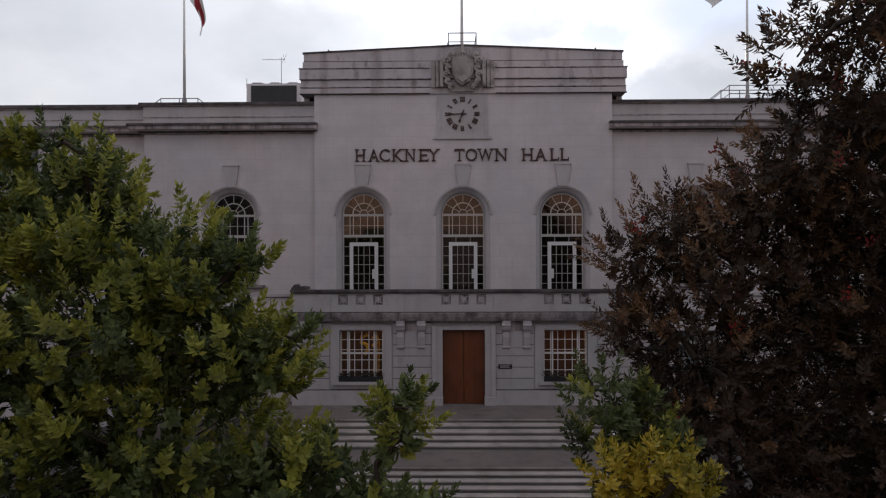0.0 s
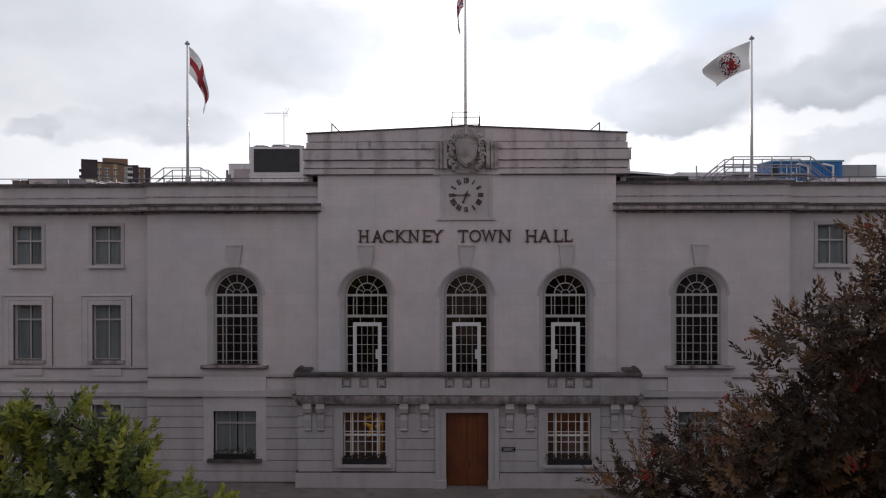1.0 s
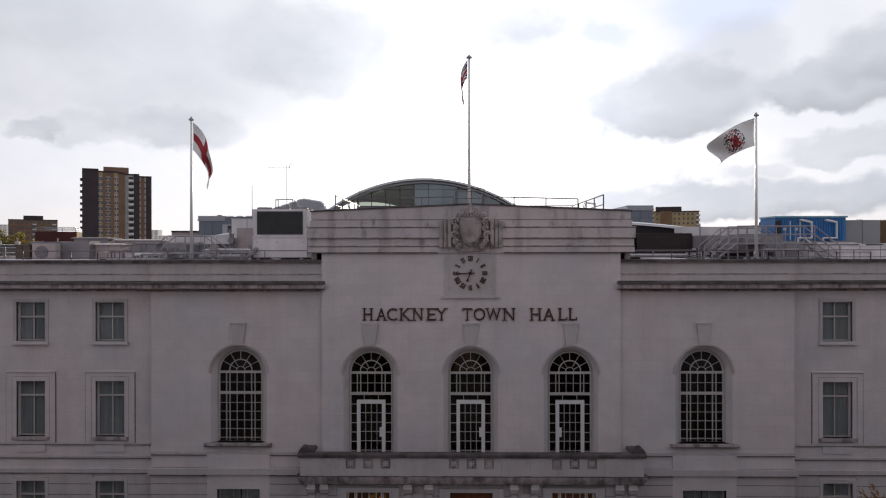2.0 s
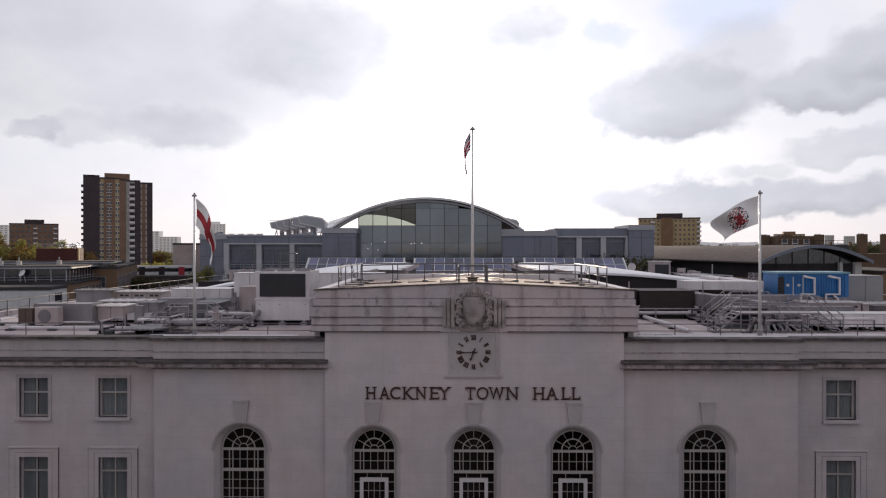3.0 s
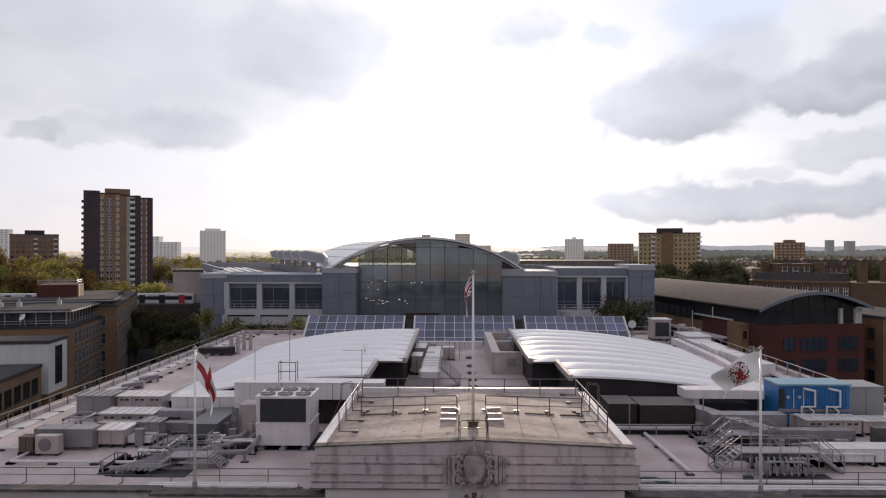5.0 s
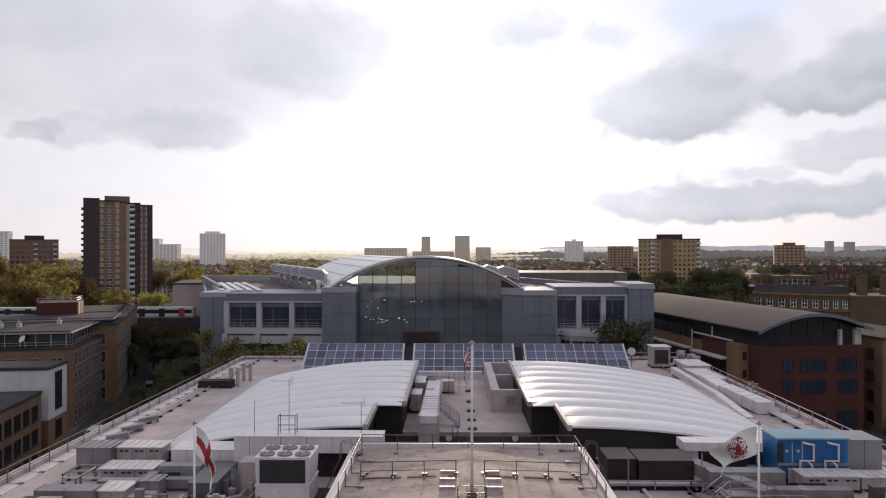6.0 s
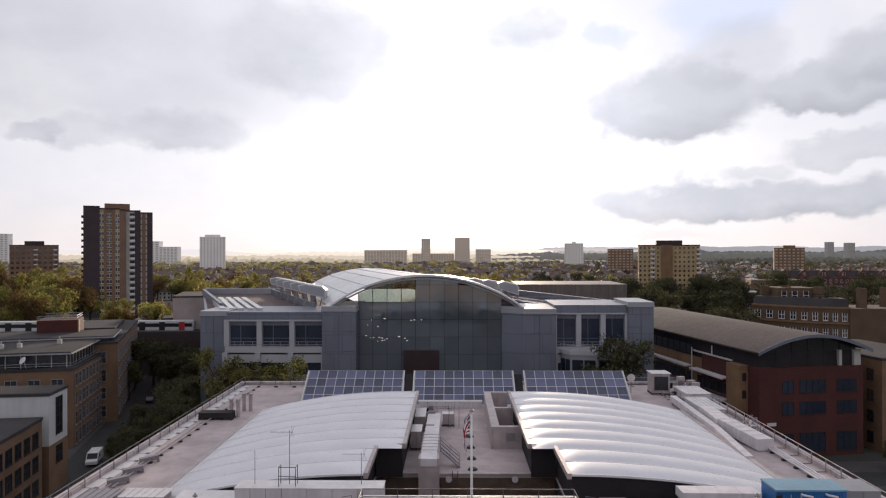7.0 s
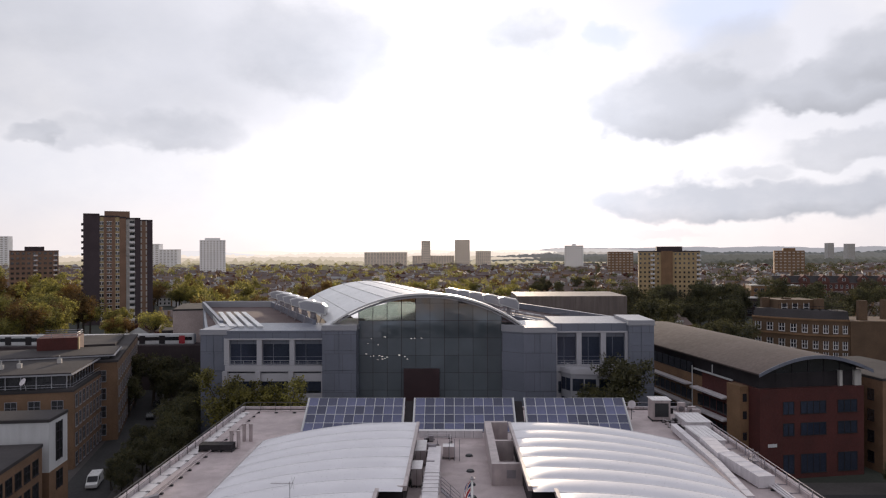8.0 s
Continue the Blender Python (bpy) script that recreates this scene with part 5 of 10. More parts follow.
def air_handler(x0, y0, x1, y1, z0, z1, label, material=None, lids=True, vents=True, legs=True):
    """A boxed air handling unit in panels, with a rain lid and louvres."""
    material = material or M_PLANT
    th = thing("air_handling_unit", label, "air handling unit", ((x0 + x1) / 2, y0, z0), "rooftop plant")
    zb = z0 + (0.25 if legs else 0)
    n = max(2, round((x1 - x0) / 1.3))
    for k in range(n):
        bm = mb()
        a, b = x0 + (x1 - x0) * k / n, x0 + (x1 - x0) * (k + 1) / n
        box(bm, a + 0.018, y0, zb, b - 0.018, y1, z1)
        panel = part("casing_panel", bm, material, th)
        if vents:
            for q in (0.22, 0.56):
                w = (b - a) * 0.24
                box_part("louvre", M_DARK, panel, a + (b - a) * q, y0 - 0.02, z1 - 0.34, a + (b - a) * q + w, y0 + 0.01, z1 - 0.2)
            if z1 - zb > 1.0:
                box_part("latch", M_DARK, panel, a + (b - a) * 0.44, y0 - 0.02, zb + 0.22, a + (b - a) * 0.56, y0 + 0.01, zb + 0.3)
    bm = mb()
    box(bm, x0 + 0.02, y0 + 0.03, zb + 0.01, x1 - 0.02, y1 - 0.03, z1 - 0.012)
    part("inner_frame", bm, M_DARK, th)
    # lid paler than its casing, painting in bright sky on the top
    top = M_LID if material is M_PLANT or material is M_WHITE else material
    if lids:
        bm = mb()
        box(bm, x0 - 0.14, y0 - 0.16, z1, x1 + 0.14, y1 + 0.12, z1 + 0.07)
        lid = part("lid", bm, top, th)
        for k in range(int((x1 - x0) / 0.6) + 1):
            box_part("lid_rib", top, lid, x0 + k * 0.6, y0 - 0.13, z1 + 0.07, x0 + k * 0.6 + 0.05, y1 + 0.1, z1 + 0.12)
    else:
        bm = mb()
        box(bm, x0 - 0.03, y0 - 0.03, z1, x1 + 0.03, y1 + 0.03, z1 + 0.03)
        part("lid", bm, top, th)
    if legs:
        for k in range(n + 1):
            a = x0 + (x1 - x0) * k / n
            # skids coloured near-black to paint in the shade under the unit
            box_part("skid", M_DARK, th, a - 0.05, y0, z0, a + 0.05, y1, zb)
    return th


def condenser(x, y, z, w=1.3, h=1.25):
    th = thing("condenser_unit", "pale box condenser with a round fan grille on the roof", "condenser", (x, y, z), "condensers")
    bm = mb()
    box(bm, x, y, z + 0.15, x + w, y + 0.6, z + 0.15 + h)
    part("casing", bm, M_PLANT, th)
    bm = mb()
    c = (x + w * 0.42, z + 0.15 + h * 0.5)
    prism(bm, arc(c[0], c[1], 0.42, 0, 345, 23), y - 0.02, y + 0.01)
    part("fan_disc", bm, M_DUCT, th)
    bm = mb()
    for r in (0.1, 0.2, 0.3, 0.4):
        p = arc(c[0], c[1], r, 0, 360, 18)
        pipe(bm, [(a, y - 0.03, b) for a, b in p], 0.01, 4)
    part("grille", bm, M_DARK, th)
    bm = mb()
    for q in (0.1, w - 0.2):
        box(bm, x + q, y - 0.05, z, x + q + 0.1, y + 0.65, z + 0.15)
    part("foot", bm, M_DARK, th)


def duct(pts, w, h, label, material=None, name="air_duct"):
    """A rectangular duct through pts (middle line), with flange ribs."""
    th = thing(name, label, "duct", pts[0], "rooftop ducts")
    for p, q in zip(pts, pts[1:]):
        p, q = Vector(p), Vector(q)
        d = (q - p).normalized()
        s = d.cross(Vector((0, 0, 1)))
        s = s.normalized() if s.length > 0.01 else Vector((1, 0, 0))
        up = s.cross(d)
        bm = mb()

        def sect(o, k):
            return [bm.verts.new(o + s * (w / 2 * a * k) + up * (h / 2 * b * k)) for a, b in ((-1, -1), (1, -1), (1, 1), (-1, 1))]
        a, b = sect(p - d * 0.02, 1), sect(q + d * 0.02, 1)
        for i in range(4):
            bm.faces.new((a[i], a[(i + 1) % 4], b[(i + 1) % 4], b[i]))
        bm.faces.new(a[::-1])
        bm.faces.new(b)
        length = part("duct_length", bm, material or M_DUCT, th)
        n = max(1, int((q - p).length / 1.5))
        for k in range(n + 1):
            o = p + (q - p) * (k / n)
            bm = mb()
            c, e = sect(o - d * 0.03, 1.05), sect(o + d * 0.03, 1.05)
            for i in range(4):
                bm.faces.new((c[i], c[(i + 1) % 4], e[(i + 1) % 4], e[i]))
            bm.faces.new(c[::-1])
            bm.faces.new(e)
            part("flange", bm, material or M_DUCT, length)
    for p in (pts[0], pts[-1]):
        if p[2] - h / 2 > Z_DECK + 0.05:
            box_part("bracket", M_STEEL, th, p[0] - 0.1, p[1] - 0.1, Z_DECK, p[0] + 0.1, p[1] + 0.1, p[2] - h / 2 + 0.02)
    return th


def pipe_run(lines, r, label, material=None):
    th = thing("roof_pipes", label, "pipes", lines[0][0], "roof pipework")
    for pts in lines:
        bm = mb()
        pipe(bm, pts, r, 7)
        part("pipe", bm, material or M_STEEL, th)
    bm = mb()
    pts = lines[0]
    for p, q in zip(pts, pts[1:]):
        p, q = Vector(p), Vector(q)
        n = max(1, int((q - p).length / 2.5))
        for k in range(n + 1):
            o = p + (q - p) * (k / n)
            if o.z - r > Z_DECK + 0.35:
                rod(bm, (o.x, o.y, Z_DECK), (o.x, o.y, o.z), 0.025, 4)
                box(bm, o.x - 0.12, o.y - 0.12, Z_DECK, o.x + 0.12, o.y + 0.12, Z_DECK + 0.05)
            else:
                box(bm, o.x - 0.25, o.y - 0.15, Z_DECK, o.x + 0.25, o.y + 0.15, max(Z_DECK + 0.06, o.z - r))
    tagged(part("pipe_support", bm, M_DARK, th), kind="stuff")


def stepover(x0, x1, y0, y1, label, lift=1.25):
    """A step-over walkway: deck on legs with stairs and hand rails at both ends."""
    th = thing("roof_walkway", label, "walkway", ((x0 + x1) / 2, y0, Z_DECK), "step-over walkways")
    zt = Z_DECK + lift
    run = 1.2 * lift
    a, b = x0 + run, x1 - run
    bm = mb()
    box(bm, a, y0, zt - 0.08, b, y1, zt)
    part("deck", bm, M_STEEL, th)
    for s, e in ((a, x0), (b, x1)):
        for k in range(6):
            f = (k + 0.5) / 6
            bm = mb()
            x, z = s + (e - s) * f, zt - (zt - Z_DECK) * f
            box(bm, x - 0.14, y0 + 0.03, z - 0.04, x + 0.14, y1 - 0.03, z)
            part("stair_tread", bm, M_STEEL, th)
        for y in (y0, y1):
            bm = mb()
            rod(bm, (s, y, zt), (e, y, Z_DECK + 0.05), 0.05, 4)
            rod(bm, (s, y, zt + 1.0), (e, y, Z_DECK + 1.05), 0.03, 6)
            rod(bm, (s, y, zt + 0.5), (e, y, Z_DECK + 0.55), 0.025, 6)
            rod(bm, (e, y, Z_DECK), (e, y, Z_DECK + 1.05), 0.03, 6)
            part("stair_rail", bm, M_STEEL, th)
    for y in (y0, y1):
        bm = mb()
        for zz in (0.5, 1.0):
            rod(bm, (a, y, zt + zz), (b, y, zt + zz), 0.03, 6)
        n = max(1, round((b - a) / 1.2))
        for k in range(n + 1):
            x = a + (b - a) * k / n
            rod(bm, (x, y, Z_DECK), (x, y, zt + 1.0), 0.03, 6)
        part("hand_rail", bm, M_STEEL, th)


def membrane(s, name_label):
    """A vault of white air cushions: high on the inner side, bowing down to the outer gutter."""
    th = thing("cushion_roof", name_label, "membrane roof", (XC + s * 14, 75, Z_DECK), "cushion roofs")
    inner_b, inner_f = (-5.25, -7.8) if s < 0 else (6.85, 9.15)
    outer = -25.2 if s < 0 else 28.6
    y_f, y_s, y_b = 57.0, 65.7, 90.0
    nb = 9
    edges = [y_f + (y_b - y_f) * k / nb for k in range(nb + 1)]

    def height(x):
        t = abs((x - inner_b) / (outer - inner_b))
        return 20.3 + 0.35 * t - 2.75 * max(0, t) ** 2.1
    for k in range(nb):
        ya, yb = edges[k], edges[k + 1]
        inner = inner_f if yb < y_s + 0.5 else inner_b
        bm = mb()
        nx, ny = 26, 8
        g = []
        for i in range(nx + 1):
            x = inner + (outer - inner) * i / nx
            row = []
            for j in range(ny + 1):
                q = j / ny
                end = min(1.0, i / 2.5, (nx - i) / 2.5)
                puff = 0.22 * math.sin(math.pi * q) ** 0.9 * end ** 0.5
                row.append(bm.verts.new((x, ya + (yb - ya) * q, height(x) + puff)))
            g.append(row)
        for i in range(nx):
            for j in range(ny):
                bm.faces.new((g[i][j], g[i + 1][j], g[i + 1][j + 1], g[i][j + 1]))
        part("cushion", bm, M_MEM, th, smooth=True)
    for k in range(nb + 1):
        y = edges[k]
        inner = inner_f if y < y_s - 0.5 else inner_b
        bm = mb()
        n = 20
        for i in range(n):
            xa, xb = inner + (outer - inner) * i / n, inner + (outer - inner) * (i + 1) / n
            prism(bm, [(xa, height(xa) - 0.12), (xb, height(xb) - 0.12), (xb, height(xb) + 0.05), (xa, height(xa) + 0.05)], y - 0.07, y + 0.07)
        part("cushion_rib", bm, M_MEMS, th)
    # edge frames and dark flanks
    bm = mb()
    for x, a, b in ((inner_f, y_f, y_s), (inner_b, y_s, y_b)):
        x0, x1 = sorted((x, x - s * 0.35))
        box(bm, x0, a - 0.1, height(x) - 0.35, x1, b + 0.1, height(x) + 0.12)
    x0, x1 = sorted((inner_f, inner_b))
    box(bm, x0, y_s - 0.15, height(inner_b) - 0.35, x1, y_s + 0.1, height(inner_b) + 0.1)
    part("edge_gutter", bm, M_PLANT, th)
    bm = mb()
    for x, a, b in ((inner_f, y_f + 0.3, y_s + 0.3), (inner_b, y_s + 0.3, y_b)):
        x0, x1 = sorted((x + s * 0.1, x + s * 0.3))
        box(bm, x0, a, Z_DECK, x1, b, height(x) - 0.3)
    x0, x1 = sorted((inner_f, inner_b))
    box(bm, x0, y_s + 0.1, Z_DECK, x1, y_s + 0.3, height(inner_b) - 0.3)
    n = 12
    for i in range(n):
        xa, xb = inner_f + (outer - inner_f) * i / n, inner_f + (outer - inner_f) * (i + 1) / n
        if min(height(xa), height(xb)) - 0.15 > Z_DECK:
            prism(bm, [(xa, Z_DECK), (xb, Z_DECK), (xb, height(xb) - 0.13), (xa, height(xa) - 0.13)], y_f + 0.2, y_f + 0.4)
    part("flank", bm, M_SLATE, th, "dark clad flank")
    bm = mb()
    x0, x1 = sorted((outer, outer + s * 0.5))
    box(bm, x0, y_f, Z_DECK, x1, y_b + 0.4, height(outer) + 0.05)
    box(bm, *(min(outer, inner_b), y_b, Z_DECK, max(outer, inner_b), y_b + 0.35, Z_DECK + 0.7))
    part("outer_kerb", bm, M_PLANT, th)
    bm = mb()
    x0, x1 = sorted((outer + s * 0.5, outer + s * 0.62))
    box(bm, x0, y_f, Z_DECK, x1, y_b, Z_DECK + 0.42)
    part("kerb_face", bm, M_SLATE, th, "dark kerb face")


def solar(x0, x1, cols, label):
    """A tilted bank of solar panels in four rows on a dark frame."""
    th = thing("solar_array", label, "solar panels", ((x0 + x1) / 2, 97, Z_DECK), "solar arrays")
    y0, z0, y1, z1 = 97.0, 17.2, 102.5, 20.75
    run, rise = (y1 - y0) / 4, (z1 - z0) / 4
    ang = math.atan2(rise, run)
    w = (x1 - x0) / cols
    length = math.hypot(run, rise)
    bm = mb()
    box(bm, -w / 2 + 0.035, -length / 2 + 0.035, 0, w / 2 - 0.035, length / 2 - 0.035, 0.035)
    cell = meshed("solar_panel", bm, M_PV)
    bm = mb()
    t = 0.035
    for a, b, c, d in ((-w / 2, -length / 2, w / 2, -length / 2 + t), (-w / 2, length / 2 - t, w / 2, length / 2), (-w / 2, -length / 2 + t, -w / 2 + t, length / 2 - t), (w / 2 - t, -length / 2 + t, w / 2, length / 2 - t)):
        box(bm, a, b, 0, c, d, 0.05)
    rim = meshed("panel_rim", bm, M_ALU)
    for i in range(cols):
        for j in range(4):
            m = Matrix.LocRotScale((x0 + w * (i + 0.5), y0 + run * (j + 0.5), z0 + rise * (j + 0.5) + 0.08), Euler((ang, 0, 0)), None)
            p = piece("solar_panel", cell, th)
            p.matrix_basis = m
            q = new("panel_rim", rim)
            q.parent = p
    bm = mb()
    prism(bm, [(y0, Z_DECK - 0.02), (y1 + 0.5, Z_DECK - 0.02), (y1 + 0.5, z1 - 0.2), (y1, z1), (y0, z0 + 0.02)], x0 + 0.1, x1 - 0.1, "x")
    part("frame", bm, M_SLATE, th)
    for x in (x0 - 0.25, x1 + 0.05):
        bm = mb()
        prism(bm, [(y0, z0 - 0.02), (y1, z1 - 0.05), (y1, z1 + 0.15), (y0, z0 + 0.18)], x, x + 0.2, "x")
        part("edge_trim", bm, M_ALU, th)


def antenna(x, y, z0, z1, arms, label):
    th = thing("antenna_mast", label, "antenna", (x, y, z0), "antennas")
    bm = mb()
    rod(bm, (x, y, z0), (x, y, z1), 0.03, 6, 0.02)
    part("mast", bm, M_RAIL, th)
    if arms:
        bm = mb()
        rod(bm, (x - 1.5, y, z1 - 0.15), (x + 0.3, y, z1 - 0.15), 0.015, 4)
        for k in range(8):
            xx = x - 1.4 + 0.22 * k
            rod(bm, (xx, y - 0.25, z1 - 0.15), (xx, y + 0.25, z1 - 0.15), 0.01, 4)
        rod(bm, (x + 0.1, y - 0.2, z1 - 0.5), (x + 0.35, y + 0.2, z1 + 0.3), 0.012, 4)
        rod(bm, (x + 0.1, y + 0.2, z1 + 0.3), (x + 0.35, y - 0.2, z1 - 0.5), 0.012, 4)
        part("aerial", bm, M_RAIL, th)


def container(x0, y0, w, d, h):
    th = thing("plant_container", "blue steel plant container with pale pipe loops on its side", "container", (x0, y0, Z_DECK))
    z = Z_DECK + 0.25
    bm = mb()
    box(bm, x0, y0 + 0.05, z, x0 + w, y0 + d, z + h)
    part("body", bm, M_BLUE, th)
    n = 26
    for k in range(n):
        a = x0 + 0.12 + (w - 0.24) * k / n
        box_part("corrugation", M_BLUE, th, a, y0, z + 1.25, a + (w - 0.24) / n * 0.5, y0 + 0.05, z + h - 0.15)
    box_part("sill_band", M_DUCT, th, x0 - 0.02, y0 - 0.06, z + 0.98, x0 + w + 0.02, y0 + 0.02, z + 1.2)
    bm = mb()
    box(bm, x0 - 0.08, y0 - 0.08, z + h, x0 + w + 0.08, y0 + d, z + h + 0.12)
    part("roof", bm, mat("pale_blue_roof", (0.13, 0.27, 0.36), 0.45, var=0.15), th)
    for q in (0.02, 0.2, 0.34):
        box_part("door_edge", M_ALU, th, x0 + w * q, y0 - 0.03, z + 1.25, x0 + w * q + 0.06, y0, z + h - 0.25)
    for q in (0.11, 0.27):
        box_part("door_plate", M_ALU, th, x0 + w * q, y0 - 0.02, z + 2.0, x0 + w * q + 0.22, y0, z + 2.18)
    bm = mb()
    box(bm, x0 - 0.05, y0 - 0.1, z + 1.3, x0 + 0.38, y0, z + h - 0.3)
    for k in range(6):
        rod(bm, (x0 + 0.05, y0 - 0.14, z + 1.4 + 0.25 * k), (x0 + 0.3, y0 - 0.14, z + 1.5 + 0.25 * k), 0.07, 6)
    part("valve_rack", bm, M_DARK, th)
    for xx in (x0 + 1.85, x0 + 3.7):
        bm = mb()
        y = y0 - 0.22
        pipe(bm, [(xx, y + 0.2, z + 2.75), (xx, y, z + 2.75), (xx + 0.72, y, z + 2.6), (xx + 0.72, y, z + 1.42), (xx - 0.28, y, z + 1.42), (xx - 0.28, y, z + 0.1)], 0.085, 8)
        part("pipe_loop", bm, M_WHITE, th)
        bm = mb()
        pipe(bm, [(xx + 0.3, y + 0.1, z + 1.35), (xx + 0.55, y - 0.1, z + 1.1), (xx + 0.55, y - 0.1, z + 0.1)], 0.07, 8)
        part("pipe_loop", bm, M_WHITE, th)
    bm = mb()
    for q in (0.02, 0.33, 0.66, 0.93):
        box(bm, x0 + w * q, y0 + 0.2, Z_DECK, x0 + w * q + 0.3, y0 + d - 0.2, z)
    part("skid", bm, M_STEEL, th)


def roof_things():
    # guard rails along the parapets
    for a, b in ((WEST + 0.9, XC - 8.9), (XC + 8.9, EAST - 0.9)):
        rail_run("thin grey guard rail behind the front parapet", [(a, 40.1, Z_DECK), (b, 40.1, Z_DECK)], 0.82)
    rail_run("long grey guard rail along the side of the roof", [(WEST + 0.7, 41, Z_DECK), (WEST + 0.7, BACK - 0.9, Z_DECK), (-21.5, BACK - 0.9, Z_DECK)], 1.25, r=0.042)
    rail_run("long grey guard rail along the side of the roof", [(25, BACK - 0.9, Z_DECK), (EAST - 0.7, BACK - 0.9, Z_DECK), (EAST - 0.7, 41, Z_DECK)], 1.25, r=0.05, mat_r=M_STEEL)
    # attic rails
    rail_run("grey guard rail round the attic roof", [(XC - 7.7, 40.5, 20.05), (XC - 7.7, 50.9, 20.05), (XC + 7.7, 50.9, 20.05), (XC + 7.7, 40.5, 20.05)], 1.15, 2.6, 0.036)
    rail_run("grey guard rail across the attic roof", [(XC + 6.9, 44.2, 20.08), (XC + 0.9, 44.2, 20.24)], 1.15, 2.1, 0.036)
    rail_run("grey guard rail across the attic roof", [(XC - 0.9, 44.2, 20.24), (XC - 6.9, 44.2, 20.08)], 1.15, 2.1, 0.036)
    for s in (-1, 1):
        rail_run("hand rail beside the flagpole", [(XC + s * 0.8, 39.6, 20.28), (XC + s * 0.8, 41.9, 20.28)], 1.0, 1.2, feet=False)
    bm = mb()
    for z in (20.55, 20.95, 21.35):
        pipe(bm, [(XC - 0.8, 39.6, z), (XC + 0.8, 39.6, z)], 0.022, 5)
    for s in (-1, 1):
        rod(bm, (XC + s * 0.75, 38.0, 20.3), (XC + s * 0.75, 38.0, 21.35), 0.025, 6)
    rod(bm, (XC - 0.75, 38.0, 21.35), (XC + 0.75, 38.0, 21.35), 0.025, 6)
    rod(bm, (XC + 0.62, 38.0, 20.3), (XC + 0.75, 38.0, 21.3), 0.02, 6)
    solo("access_hoop", bm, M_RAIL, "small dark access hoop at the attic's front edge", "railing")
    # plinth behind the pole
    bm = mb()
    box(bm, XC - 0.26, 40.65, 20.1, XC + 0.3, 41.15, 20.6)
    box(bm, XC - 0.34, 40.58, 20.6, XC + 0.38, 41.22, 20.66)
    solo("pole_plinth", bm, M_RUST, "small brown plinth at the flagpole's foot", "plinth")
    for k in range(6):
        bm = mb()
        a = XC + (-1.9 if k % 2 else 0.95)
        box(bm, a, 42.2 + 1.5 * (k // 2), 20.22, a + 0.95, 42.42 + 1.5 * (k // 2), 20.4)
        solo("rail_sleeper", bm, M_PLANT, "pale slab that weighs down the attic rail", "sleeper", "rail sleepers")
    # ladders down the attic's flanks
    for s in (-1, 1):
        th = thing("cat_ladder", "dark iron ladder with hooped rails on the attic side", "ladder", (XC + s * 9.0, 49, Z_DECK), "attic ladders")
        x = XC + s * 8.95
        for y in (48.6, 49.2):
            bm = mb()
            rod(bm, (x + s * 1.3, y, Z_DECK), (x, y, 20.1), 0.035, 6)
            pipe(bm, [(x, y, 20.1), (x - s * 0.05, y, 21.2), (x - s * 0.7, y, 21.3), (x - s * 1.0, y, 20.2)], 0.028, 6)
            part("stile", bm, M_RAIL, th)
        for k in range(9):
            f = k / 8
            bm = mb()
            rod(bm, (x + s * 1.3 * (1 - f), 48.6, Z_DECK + 2.9 * f + 0.02), (x + s * 1.3 * (1 - f), 49.2, Z_DECK + 2.9 * f + 0.02), 0.02, 5)
            part("rung", bm, M_RAIL, th)

    # western plant
    big_chiller(-11.85, 46.6, Z_DECK, 3.6, 3.0, 3.25)
    air_handler(-27.4, 55.7, -23.8, 57.6, Z_DECK, 18.8, "long pale air handling unit with a row of dark slots")
    air_handler(-26.7, 51.7, -22.8, 53.6, Z_DECK, 18.35, "pale air handling unit with a ribbed metal lid")
    air_handler(-30.3, 55.0, -27.6, 57.0, Z_DECK, 18.95, "pale grey boxed roof unit beside the guard rail", M_DUCT, vents=False)
    air_handler(-24.4, 46.9, -22.65, 48.7, Z_DECK, 18.4, "pale boxed duct unit low on the roof", M_PLANT, vents=False)
    air_handler(-22.6, 47.3, -21.0, 48.5, Z_DECK, 17.85, "small low white roof box", M_WHITE, vents=False, lids=False)
    air_handler(-22.4, 48.6, -21.0, 49.8, Z_DECK, 18.5, "small stacked grey roof box", M_DUCT, vents=False)
    duct([(-28.3, 46.9, 18.05), (-24.45, 46.9, 18.05)], 1.3, 1.15, "low galvanised duct with brown weathering on the roof", M_DUCT)
    duct([(-25.6, 49.6, 17.95), (-22.5, 49.6, 17.95), (-22.5, 51.5, 17.95)], 0.8, 0.7, "galvanised duct bending between roof units", M_DUCT)
    air_handler(-18.9, 48.4, -16.9, 53.4, Z_DECK, 18.45, "dark grey tank housing on the roof", mat("tank_grey", (0.10, 0.10, 0.108), 0.5, var=0.15), lids=False, vents=False)
    condenser(-27.5, 45.0, Z_DECK, 1.5, 1.15)
    air_handler(-28.6, 45.0, -27.65, 45.8, Z_DECK, 18.4, "brown weathered metal roof box", mat("brown_metal", (0.10, 0.07, 0.055), 0.7, var=0.2), lids=False, vents=False)
    air_handler(-22.3, 53.9, -17.3, 56.3, Z_DECK, 19.15, "long white box across the roof", M_WHITE, vents=False, lids=False, legs=False)
    duct([(-22.4, 52.2, 18.2), (-19.2, 52.2, 18.2)], 1.0, 0.8, "galvanised duct beside the tank", M_STEEL)
    duct([(-21.2, 50.6, 17.8), (-19.1, 50.6, 17.8)], 0.8, 0.6, "galvanised duct on short legs", M_DUCT)
    stepover(-18.6, -14.6, 42.6, 43.9, "galvanised step-over walkway across pipes", 0.72)
